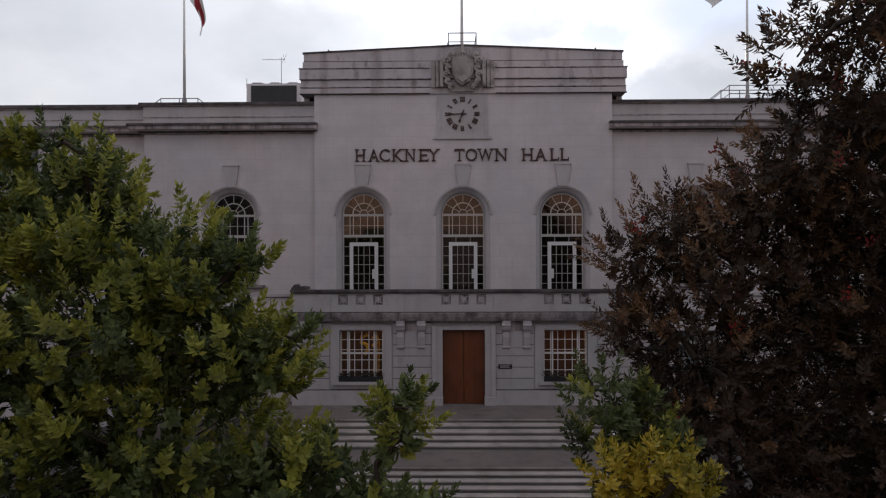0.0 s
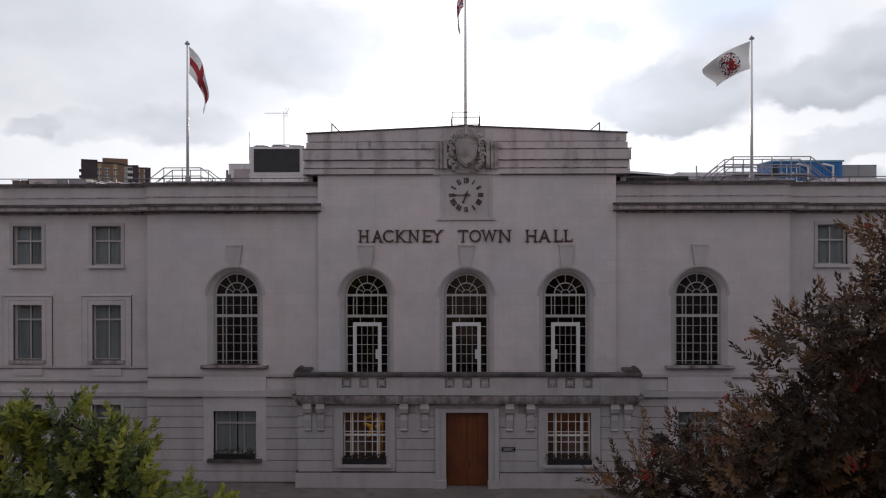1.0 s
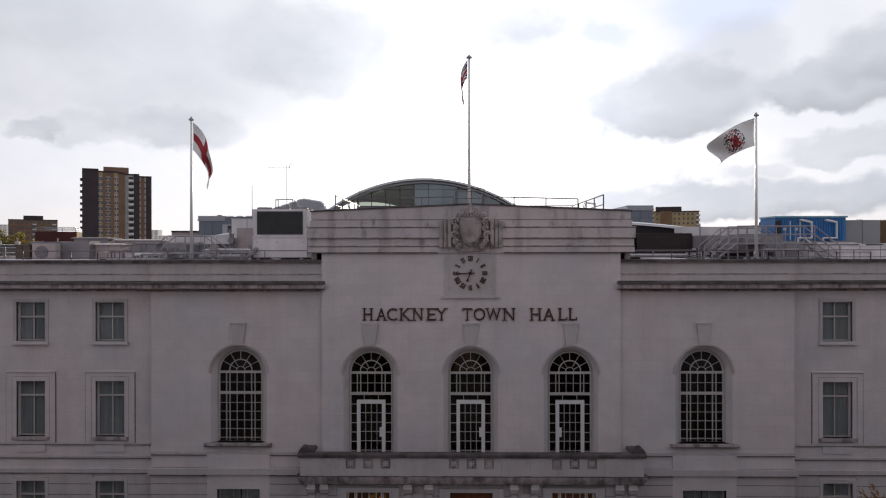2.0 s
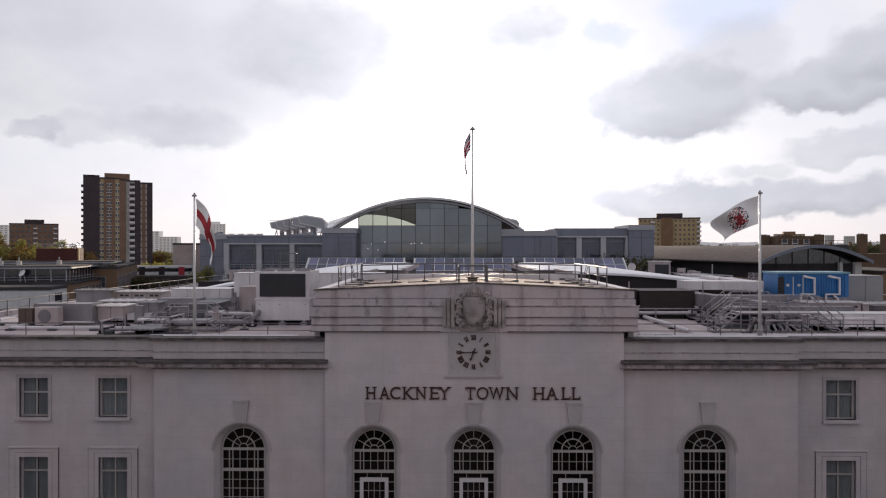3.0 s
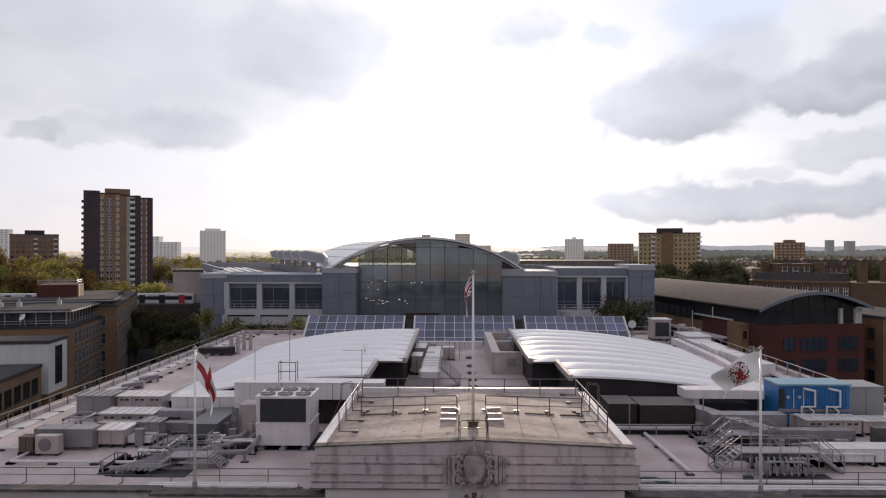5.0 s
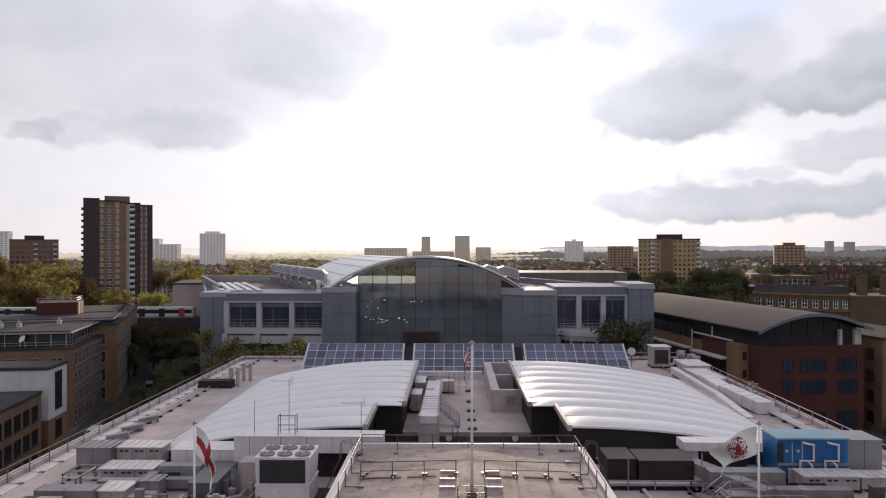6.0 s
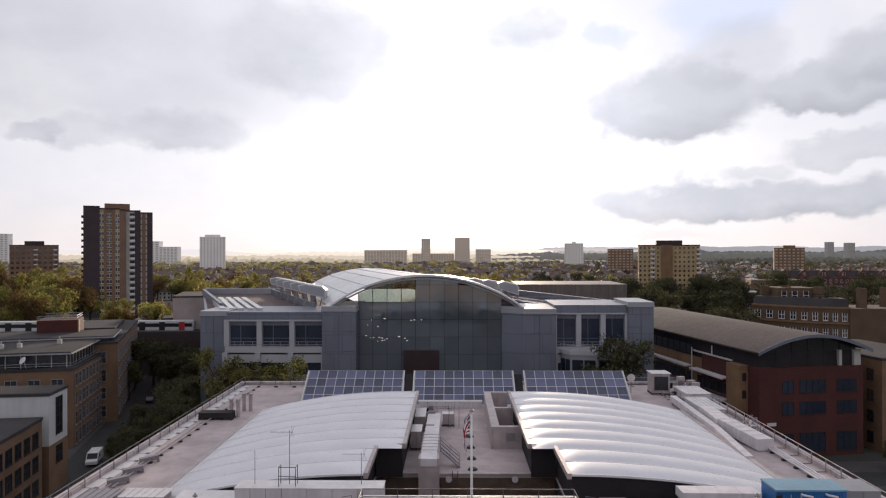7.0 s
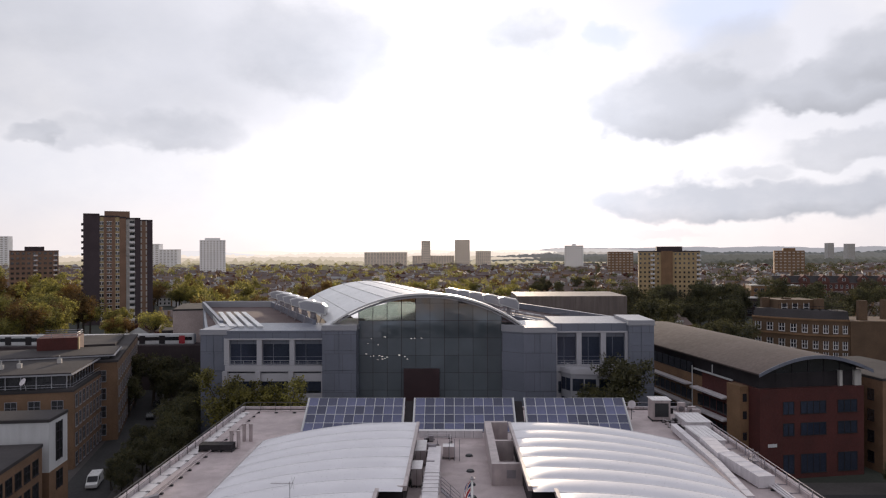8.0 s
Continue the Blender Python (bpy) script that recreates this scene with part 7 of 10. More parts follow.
M_TWHITE = mat("hazed_white_tower", (0.86, 0.83, 0.81), 0.8, var=0.06, scale=0.2)
M_TYEL = mat("faded_buff_panel", (0.36, 0.275, 0.15), 0.85, var=0.15, scale=0.5)
M_TBRN = mat("tower_brown_brick", (0.195, 0.115, 0.078), 0.85, var=0.15, scale=0.5)
M_TDARK = mat("tower_plum_brick", (0.052, 0.036, 0.042), 0.85, var=0.15, scale=0.5)
M_BROW = mat("dull_red_brick", (0.105, 0.042, 0.034), 0.85, var=0.18, scale=0.6)
# concrete raised well above its own tone to paint in distance haze
M_FARC = mat("hazed_far_concrete", (0.78, 0.66, 0.54), 0.9, var=0.1, scale=0.2)
M_CONC = mat("pale_concrete", (0.46, 0.44, 0.42), 0.85, var=0.1, scale=0.5, streak=0.15)


def service_centre():
    th = thing("office_building", "blue-grey glazed council office with an arched glass front", "office building", (-7, 152, 0))
    Y = 152.0
    # towers
    for x0, x1, y0, zt in ((-56.0, -50.1, Y, 25.3), (-28.6, -21.3, Y - 3.5, 26.6), (37.2, 42.7, Y - 1, 27.3), (14.4, 21.4, Y - 3.0, 26.0)):
        bm = mb()
        box(bm, x0, y0, 0, x1, Y + 12, zt - 1.1)
        part("tower", bm, M_HSC, th)
        n, m = 2, 6
        for i in range(n):
            for j in range(m):
                bm = mb()
                a, b = x0 + (x1 - x0) * i / n, x0 + (x1 - x0) * (i + 1) / n
                c, d = (zt - 1.1) * j / m, (zt - 1.1) * (j + 1) / m
                box(bm, a + 0.05, y0 - 0.12, c + 0.05, b - 0.05, y0, d - 0.05)
                part("cladding_panel", bm, M_HSC, th)
        bm = mb()
        box(bm, x0 - 0.2, y0 - 0.3, zt - 1.1, x1 + 0.2, Y + 12.2, zt - 0.75)
        box(bm, x0 - 0.1, y0 - 0.2, zt - 0.75, x1 + 0.1, Y + 12.1, zt)
        part("tower_cap", bm, M_HSCL, th)
    bm = mb()
    prism(bm, [(10.0, Y), (14.4, Y - 3.0), (14.4, Y + 4), (10.0, Y + 4)], 0, 24.9, "z")
    part("tower", bm, M_HSC, th)
    bm = mb()
    prism(bm, [(9.9, Y - 0.15), (14.4, Y - 3.2), (14.4, Y + 4), (9.9, Y + 4)], 24.9, 26.4, "z")
    part("tower_cap", bm, M_HSCL, th)

    # wings with storeys
    for x0, x1, ncol, zt in ((-50.1, -28.6, 3, 25.1), (21.4, 37.2, 3, 26.6)):
        bm = mb()
        box(bm, x0, Y + 0.9, 0, x1, Y + 16, zt - 1.4)
        part("wall", bm, M_HSC, th)
        bm = mb()
        box(bm, x0, Y - 0.3, zt - 1.7, x1, Y + 16, zt)
        part("parapet", bm, M_HSC, th)
        bm = mb()
        box(bm, x0, Y - 1.6, 16.4, x1, Y + 0.9, 17.6)
        part("ledge", bm, M_HSCW, th, "white floor band")
        bm = mb()
        box(bm, x0, Y - 0.6, zt - 2.0, x1, Y - 0.3, zt - 1.7)
        part("eaves_band", bm, M_HSCW, th, "white eaves band")
        w = (x1 - x0) / ncol
        for k in range(ncol + 1):
            bm = mb()
            box(bm, x0 + w * k - 0.55, Y - 0.5, 17.6, x0 + w * k + 0.55, Y + 0.4, zt - 1.7)
            box(bm, x0 + w * k - 0.55, Y - 1.8, 0, x0 + w * k + 0.55, Y - 0.8, 16.4)
            part("pillar", bm, M_HSCW, th)
        for k in range(ncol):
            a, b = x0 + w * k + 0.6, x0 + w * (k + 1) - 0.6
            bm = mb()
            box(bm, a, Y + 0.5, 17.6, b, Y + 0.88, zt - 1.8)
            win = part("window", bm, M_HWIN, th)
            bm = mb()
            for q in (0.0, 0.38, 1.0):
                x = a + (b - a) * q
                box(bm, x - 0.06, Y + 0.42, 17.6, x + 0.06, Y + 0.5, zt - 1.8)
            for z in (19.3,):
                box(bm, a, Y + 0.42, z - 0.05, b, Y + 0.5, z + 0.05)
            part("frame", bm, M_HSC, win)
            bm = mb()
            box(bm, a, Y + 0.4, zt - 3.0, b, Y + 0.48, zt - 1.8)
            part("blind", bm, M_HSC, win)
            for z0 in (12.0, 7.6, 3.2):
                bm = mb()
                box(bm, a, Y - 1.0, z0, b, Y - 0.8, z0 + 2.2)
                w2 = part("window", bm, M_HWIN, th)
                bm = mb()
                for q in (0, 0.5, 1):
                    x = a + (b - a) * q
                    box(bm, x - 0.05, Y - 1.08, z0, x + 0.05, Y - 1.0, z0 + 2.2)
                part("frame", bm, M_HSC, w2)
                bm = mb()
                box(bm, a, Y - 1.25, z0 + 2.2, b, Y - 0.9, z0 + 4.0)
                part("spandrel", bm, M_HSCW, th, "pale spandrel panel")
        bm = mb()
        for zz in (18.2, 18.75):
            rod(bm, (x0, Y - 1.4, zz), (x1, Y - 1.4, zz), 0.05, 5)
        for k in range(int((x1 - x0) / 2) + 1):
            rod(bm, (x0 + 2 * k, Y - 1.4, 17.6), (x0 + 2 * k, Y - 1.4, 18.75), 0.05, 5)
        part("balcony_rail", bm, M_HSCL, th)
    # faceted bay before the eastern wing, with a terrace on it
    pts = [(22.6, Y - 1.6), (24.2, Y - 4.6), (29.6, Y - 5.6), (35.2, Y - 4.6), (36.8, Y - 1.6)]
    bm = mb()
    prism(bm, pts, 0, 16.4, "z")
    part("bay", bm, M_HSCL, th)
    bm = mb()
    prism(bm, [(29.7 + (a - 29.7) * 1.03, Y - 1.6 + (b - Y + 1.6) * 1.06) for a, b in pts], 16.4, 17.3, "z")
    part("bay_terrace", bm, M_HSCW, th)
    for (xa, ya), (xb, yb) in zip(pts, pts[1:]):
        p, q = Vector((xa, ya, 0)), Vector((xb, yb, 0))
        out = (q - p).normalized().cross(Vector((0, 0, 1))) * 0.05
        for z in (12.8, 8.6, 4.4):
            for f0, f1 in ((0.06, 0.48), (0.52, 0.94)):
                bm = mb()
                u, v = p.lerp(q, f0) + out, p.lerp(q, f1) + out
                vs = [bm.verts.new((w.x, w.y, w.z + h)) for w, h in ((u, z), (v, z), (v, z + 2.6), (u, z + 2.6))]
                f = bm.faces.new(vs)
                bmesh.ops.solidify(bm, geom=[f], thickness=0.12)
                part("window", bm, M_HWIN, th)
        bm = mb()
        for zz in (17.8, 18.4):
            rod(bm, (xa, ya, zz), (xb, yb, zz), 0.05, 5)
        for k in range(4):
            w = p.lerp(q, k / 3)
            rod(bm, (w.x, w.y, 17.3), (w.x, w.y, 18.4), 0.04, 5)
        part("terrace_rail", bm, M_HSCW, th)

    # arched glass front
    cx, zs, half, rise = -6.6, 26.6, 19.8, 6.0
    R = (half * half + rise * rise) / (2 * rise)
    zc = zs + rise - R

    def zarch(x):
        return zc + math.sqrt(max(0, R * R - (x - cx) ** 2))
    x0, x1 = -21.3, 10.0
    nc = 10
    zrows = [0.6, 4.4, 8.2, 12.0, 15.8, 19.6, 23.4, 27.2, 31.0, 35.0]
    for i in range(nc):
        a, b = x0 + (x1 - x0) * i / nc, x0 + (x1 - x0) * (i + 1) / nc
        for j in range(len(zrows) - 1):
            z0, za, zb = zrows[j], min(zrows[j + 1], zarch(a) - 0.3), min(zrows[j + 1], zarch(b) - 0.3)
            if min(za, zb) <= z0 + 0.05:
                continue
            bm = mb()
            prism(bm, [(a + 0.05, z0 + 0.04), (b - 0.05, z0 + 0.04), (b - 0.05, zb - 0.04), (a + 0.05, za - 0.04)], Y + 0.3, Y + 0.4)
            part("glass_panel", bm, M_TGL if (z0 > 26 and i < 4) else M_HGL, th)
    bm = mb()
    for i in range(nc + 1):
        a = x0 + (x1 - x0) * i / nc
        box(bm, a - 0.06, Y + 0.32, 0, a + 0.06, Y + 0.7, zarch(a) - 0.3)
    for z in zrows[1:-1]:
        xe = half if z < zs else math.sqrt(max(0, R * R - (z - zc) ** 2))
        box(bm, max(x0, cx - xe), Y + 0.34, z - 0.04, min(x1, cx + xe), Y + 0.6, z + 0.04)
    part("mullion", bm, M_SLATE, th)
    bm = mb()
    box(bm, x0, Y + 1.2, 0, x1, Y + 1.5, 26.5)
    part("inner_wall", bm, M_SLATE, th)
    bm = mb()
    prism(bm, [(x0 + 0.5, Y + 1.6), (x1 - 0.5, Y + 1.6), (x1 - 24, Y + 66), (x0 - 18, Y + 66)], 24.4, 26.45, "z")
    part("upper_floor", bm, M_HGL, th)
    # small glowing boxes before the opaque glass imitate bright reflections on it
    lamp = lamp_mat("glint_glow", (1.0, 0.95, 0.86), 0.5)
    rl = np.random.default_rng(8)
    for k in range(20):
        x, z = rl.uniform(-20.5, -7.5), float(rl.choice([18.9, 19.5, 22.2, 23.4])) + rl.uniform(-0.4, 0.4)
        w = rl.uniform(0.12, 0.5)
        box_part("office_lamp", lamp, th, x, Y + 0.24, z, x + w, Y + 0.29, z + 0.09)
    bm = mb()
    box(bm, -11.4, Y - 0.6, 0, -3.6, Y + 0.3, 16.8)
    part("entrance_screen", bm, mat("maroon_screen", (0.035, 0.017, 0.02), 0.4, var=0.2), th, "dark maroon entrance screen")
    # vaulted roof running back at a slight skew
    depth, skew = 68.0, -21.0
    for (dz, yo, wd, m, nm) in ((0.25, -1.6, 0.45, M_ROOFM, "roof_edge"), (-0.35, -0.9, 0.4, M_HSCL, "roof_edge")):
        bm = mb()
        n = 36
        xs = [cx - half - 1.5 + (2 * half + 3) * k / n for k in range(n + 1)]
        prism(bm, [(a, zarch(a) + dz) for a in xs] + [(a, zarch(a) + dz + wd) for a in xs[::-1]], Y + yo, Y + 1.5)
        part(nm, bm, m, th)
    bm = mb()
    n, rows = 40, 10
    g = []
    for j in range(rows + 1):
        f = j / rows
        row = []
        for k in range(n + 1):
            x = cx - half - 1.2 + (2 * half + 2.4) * k / n
            z = zarch(x) + 0.3
            row.append(bm.verts.new((x + skew * f, Y + 1.4 + depth * f, z)))
        g.append(row)
    for j in range(rows):
        for k in range(n):
            bm.faces.new((g[j][k], g[j][k + 1], g[j + 1][k + 1], g[j + 1][k]))
    part("vault_roof", bm, M_ROOFM, th, "pale curved metal roof", smooth=True)
    bm = mb()
    for k in range(0, n + 1, 4):
        x = cx - half - 1.2 + (2 * half + 2.4) * k / n
        z = zarch(x) + 0.36
        rod(bm, (x, Y + 1.5, z), (x + skew, Y + 1.4 + depth, z), 0.07, 4)
    part("standing_seam", bm, M_ROOFM, th)
    bm = mb()
    xs = [10 + (cx + half + 1 - 10) * k / 12 for k in range(13)]
    prism(bm, [(x + skew, zarch(x) + 0.2) for x in xs] + [(xs[-1] + skew, 24), (xs[0] + skew, 24)], Y + depth, Y + depth + 0.3)
    part("rear_gable", bm, M_HSC, th)
    # long flat roofs behind the fronts, leaning west as they run back
    lean = -0.36

    def back(x, y):
        return x + lean * (y - Y)
    bm = mb()
    prism(bm, [(-55.6, Y + 2), (42.4, Y + 2), (back(42.4, Y + 73), Y + 73), (back(-55.6, Y + 73), Y + 73)], 0, 24.2, "z")
    part("wall", bm, M_HSC, th)
    bm = mb()
    prism(bm, [(-55.0, Y + 2.4), (41.8, Y + 2.4), (back(41.8, Y + 72.5), Y + 72.5), (back(-55.0, Y + 72.5), Y + 72.5)], 24.2, 24.4, "z")
    part("flat_roof", bm, mat("maroon_roof_deck", (0.085, 0.05, 0.05), 0.8, var=0.25, scale=0.4), th)
    for a, b in ((-55.9, -55.0), (-33.6, -33.0), (18.6, 19.2), (41.8, 42.7)):
        bm = mb()
        prism(bm, [(a, Y + 12.2), (b, Y + 12.2), (back(b, Y + 73), Y + 73), (back(a, Y + 73), Y + 73)], 24.4, 26.1, "z")
        part("side_parapet", bm, M_HSC, th)
    for a, b in ((-55.0, -27.5), (14.0, 41.8)):
        bm = mb()
        prism(bm, [(back(a, Y + 72), Y + 72), (back(b, Y + 72), Y + 72), (back(b, Y + 73), Y + 73), (back(a, Y + 73), Y + 73)], 24.4, 26.3, "z")
        part("back_parapet", bm, M_HSCL, th)
    # strip rooflights in the western pit, and pipes in the eastern one
    for k in range(5):
        a = -53.4 + 2.15 * k
        bm = mb()
        prism(bm, [(a, Y + 5), (a + 1.25, Y + 5), (back(a + 1.25, Y + 42), Y + 42), (back(a, Y + 42), Y + 42)], 24.4, 25.55, "z")
        part("rooflight", bm, M_ROOFM, th, "long pale strip rooflight")
    for k in range(5):
        a, r = 22.0 + 3.0 * k, 0.35 - 0.04 * k
        bm = mb()
        rod(bm, (a, Y + 8, 25.0 + 0.2 * (k % 2)), (back(a, Y + 55), Y + 55, 25.0 + 0.2 * (k % 2)), r, 7)
        part("roof_pipe", bm, M_STEEL if k % 2 else M_ROOFM, th)
    for x0, x1 in ((-31.5, -28.5), (15.0, 17.0), (19.8, 40.5)):
        bm = mb()
        for zz in (25.5, 26.3):
            rod(bm, (back(x0, Y + 30), Y + 30, zz), (back(x1, Y + 30), Y + 30, zz), 0.06, 5)
        n = max(1, int((x1 - x0) / 2.2))
        for k in range(n + 1):
            x = x0 + (x1 - x0) * k / n
            rod(bm, (back(x, Y + 30), Y + 30, 24.4), (back(x, Y + 30), Y + 30, 26.3), 0.06, 5)
        part("roof_rail", bm, M_STEEL, th)
    # wind cowls: tilted hoods on trestles, in a row along each side of the vault
    for k in range(5):
        for x, y, g in ((-35.0 - 4.4 * k, Y + 18 + 10.0 * k, 1.0), (14.0 - 3.6 * k, Y + 30 + 11.0 * k, 0.8)):
            bm = mb()
            prism(bm, [(x - 3.1 * g, 28.3), (x + 3.2 * g, 26.7), (x + 3.3 * g, 28.8), (x + 2.4 * g, 29.7), (x - 1.8 * g, 30.4), (x - 3.6 * g, 30.0)], y, y + 2.4 * g)
            bmesh.ops.bevel(bm, geom=bm.edges[:], offset=0.06, segments=1, affect="EDGES")
            cowl = part("wind_cowl", bm, M_ROOFM, th, "pale metal wind cowl")
            bm = mb()
            prism(bm, [(x - 2.95 * g, 28.5), (x + 2.9 * g, 27.1), (x + 2.9 * g, 28.7), (x + 2.2 * g, 29.4), (x - 1.7 * g, 30.1), (x - 3.3 * g, 29.8)], y - 0.06, y)
            part("front_panel", bm, M_HSCL, cowl)
            for q in (-2.4, -0.4, 1.6):
                bm = mb()
                rod(bm, (x + q * g, y + 0.4, 24.4), (x + (q + 0.9) * g, y + 0.4, 27.8), 0.14, 5)
                rod(bm, (x + (q + 1.6) * g, y + 0.4, 24.4), (x + (q + 0.9) * g, y + 0.4, 27.6), 0.12, 5)
                part("trestle", bm, M_STEEL, cowl)
            bm = mb()
            box(bm, x - 0.7 * g, y + 0.9, 24.3, x + 0.5 * g, y + 2.0 * g, 28.0)
            part("pedestal", bm, M_STEEL, cowl)


def block(name, label, category, ox, oy, ang, w, d, h, wall_m, roof_m, fronts, group="", para=0.5, trim=None):
    """A rectangular building: origin at its front corner, w along, d back. fronts: (face, cols, rows, z0, pitch, win w, win h, margin)."""
    th = thing(name, label, category, (ox, oy, 0), group)
    M = Matrix.LocRotScale((ox, oy, 0), Euler((0, 0, radians(ang))), None)

    def put(nm, bm, m, parent, lab=""):
        bmesh.ops.transform(bm, matrix=M, verts=bm.verts)
        return part(nm, bm, m, parent, lab)
    bm = mb()
    box(bm, 0, 0, 0, w, d, h)
    put("wall", bm, wall_m, th)
    bm = mb()
    box(bm, -0.12, -0.12, h, w + 0.12, d + 0.12, h + para)
    box(bm, 0.3, 0.3, h + para, w - 0.3, d - 0.3, h + para + 0.02)
    put("roof", bm, roof_m, th)
    for face, cols, rows, z0, pitch, ww, wh, margin in fronts:
        span = w if face in "FB" else d
        for j in range(rows):
            for i in range(cols):
                c = margin + (span - 2 * margin) * (i + 0.5) / cols
                z = z0 + pitch * j
                bm, bf = mb(), mb()

                def b4(b, a0, a1, o0, o1, q0, q1):
                    if face == "F":
                        box(b, a0, o0, q0, a1, o1, q1)
                    elif face == "R":
                        box(b, w - o1, a0, q0, w - o0, a1, q1)
                    elif face == "L":
                        box(b, o0, a0, q0, o1, a1, q1)
                b4(bm, c - ww / 2, c + ww / 2, -0.015, 0.05, z, z + wh)
                win = put("window", bm, M_WIN, th)
                t = 0.09
                b4(bf, c - ww / 2 - t, c - ww / 2, -0.07, 0.05, z - t, z + wh + t)
                b4(bf, c + ww / 2, c + ww / 2 + t, -0.07, 0.05, z - t, z + wh + t)
                b4(bf, c - ww / 2, c + ww / 2, -0.07, 0.05, z + wh, z + wh + t)
                b4(bf, c - ww / 2 - t, c + ww / 2 + t, -0.16, 0.05, z - t - 0.06, z)
                b4(bf, c - 0.03, c + 0.03, -0.05, 0.0, z, z + wh)
                b4(bf, c - ww / 2, c + ww / 2, -0.05, 0.0, z + wh * 0.55, z + wh * 0.55 + 0.06)
                put("frame", bf, trim or M_HSCL, win)
    return th, M, put


def red_block():
    """Red brick offices under one broad curved zinc roof."""
    th = thing("office_building", "red brick office block under a broad curved zinc roof", "office building", (66, 129, 0))
    A, L2 = Vector((55.7, 129.0)), 48.0
    ang = math.degrees(math.atan2(7.4, 41))     # leans west as it runs back
    M = Matrix.LocRotScale((A.x, A.y, 0), Euler((0, 0, radians(ang))), None)
    W = 21.5

    def put(nm, bm, m, parent, lab="", smooth=False):
        bmesh.ops.transform(bm, matrix=M, verts=bm.verts)
        return part(nm, bm, m, parent, lab, smooth)
    bm = mb()
    box(bm, 0, 0, 0, W, 20, 16.7)
    put("wall", bm, M_BRED, th)
    bm = mb()
    box(bm, 0.02, 20, 0, W, L2, 15.5)
    put("wall", bm, M_BBROWN, th)
    bm = mb()
    box(bm, 0.6, 1.2, 15.4, W - 0.6, L2 - 0.5, 19.4)
    put("attic_glazing", bm, M_SLATE, th)
    n = 24

    def zr(x):
        t = (x + 0.8) / (W + 1.6)
        return 19.3 + 3.3 * math.sin(math.pi * min(1, max(0, t * 0.95 + 0.02))) ** 0.9
    bm = mb()
    xs = [-0.9 + (W + 1.8) * k / n for k in range(n + 1)]
    prism(bm, [(a, zr(a)) for a in xs] + [(a, zr(a) + 0.28) for a in xs[::-1]], -1.2, L2 + 14)
    put("curved_roof", bm, M_ZINC, th, "weathered curved zinc roof")
    bm = mb()
    xs = [-0.95 + (W + 1.9) * k / n for k in range(n + 1)]
    prism(bm, [(a, zr(a) - 0.3) for a in xs] + [(a, zr(a) + 0.32) for a in xs[::-1]], -1.32, -1.2)
    put("roof_edge", bm, M_HSC, th)
    bm = mb()
    for k in range(12):
        a, b = 0.6 + (W - 1.2) * k / 12, 0.6 + (W - 1.2) * (k + 1) / 12
        prism(bm, [(a, 16.7), (b, 16.7), (b, zr(b)), (a, zr(a))], 1.25, 1.3)
    put("gable_glazing", bm, M_WIN, th)
    bm = mb()
    for k in range(7):
        x = 0.8 + (W - 1.6) * k / 6
        box(bm, x - 0.06, 1.15, 16.7, x + 0.06, 1.25, zr(x))
    put("mullion", bm, M_SLATE, th)
    bm = mb()
    for x, w in ((16.9, 0.6), (20.1, 1.4)):
        box(bm, x, 0.6, 16.7, x + w, 1.3, 19.6)
    put("pale_pier", bm, M_CONC, th)
    # windows of the gable front
    for z0, hh in ((12.0, 2.2), (8.0, 2.2), (1.0, 3.4)):
        for x, ww in ((5.8, 2.2), (10.9, 5.2), (18.0, 4.0)):
            bm = mb()
            box(bm, x - ww / 2, -0.02, z0, x + ww / 2, 0.05, z0 + hh)
            w = put("window", bm, M_HWIN, th)
            bm = mb()
            m = max(2, round(ww / 1.3))
            for k in range(m + 1):
                xx = x - ww / 2 + ww * k / m
                box(bm, xx - 0.05, -0.08, z0, xx + 0.05, 0.0, z0 + hh)
            box(bm, x - ww / 2 - 0.1, -0.12, z0 - 0.12, x + ww / 2 + 0.1, 0, z0)
            box(bm, x - ww / 2, -0.08, z0 + hh, x + ww / 2, 0, z0 + hh + 0.1)
            put("frame", bm, M_SLATE, w)
    bm = mb()
    box(bm, 1.6, -0.05, 10.2 - 4.2, 3.4, 0.0, 10.8 - 4.2)
    put("wall_sign", bm, M_REND, th, "small pale wall sign")
    bm = mb()
    box(bm, -1.7, 3.5, 0, 0.0, 8.0, 16.7)
    put("brick_bay", bm, M_BBROWN, th, "buff brick stair bay")
    for z in (6.5, 10.5, 13.8):
        bm = mb()
        box(bm, -1.2, 3.44, z, -0.4, 3.5, z + 1.5)
        put("window", bm, M_WIN, th)
    # street side: canopies and windows
    for y0, y1, zz in ((9.5, 22, 13.0), (9.5, 22, 8.6), (24, 44, 13.2), (24, 44, 8.8)):
        bm = mb()
        box(bm, -1.8, y0, zz, 0, y1, zz + 0.35)
        put("canopy", bm, M_WHITE, th, "white sun canopy")
    for y0, y1, zz in ((9.5, 22, 9.4), (9.5, 22, 5.0), (24, 44, 9.6), (24, 44, 5.2), (23.6, 46, 15.6)):
        m = int((y1 - y0) / 2.5)
        for k in range(m):
            bm = mb()
            a, b = y0 + (y1 - y0) * k / m, y0 + (y1 - y0) * (k + 1) / m
            box(bm, -0.03, a + 0.15, zz, 0.05, b - 0.15, zz + 2.4)
            put("window", bm, M_WIN, th)
    bm = mb()
    box(bm, -0.3, 8.5, 16.7, 0.0, 23, 17.0)
    rod(bm, (-0.6, 23, 0), (-0.6, 23, 17.5), 0.12, 6)
    rod(bm, (-0.9, 14.5, 17), (-0.9, 14.5, 19), 0.12, 6)
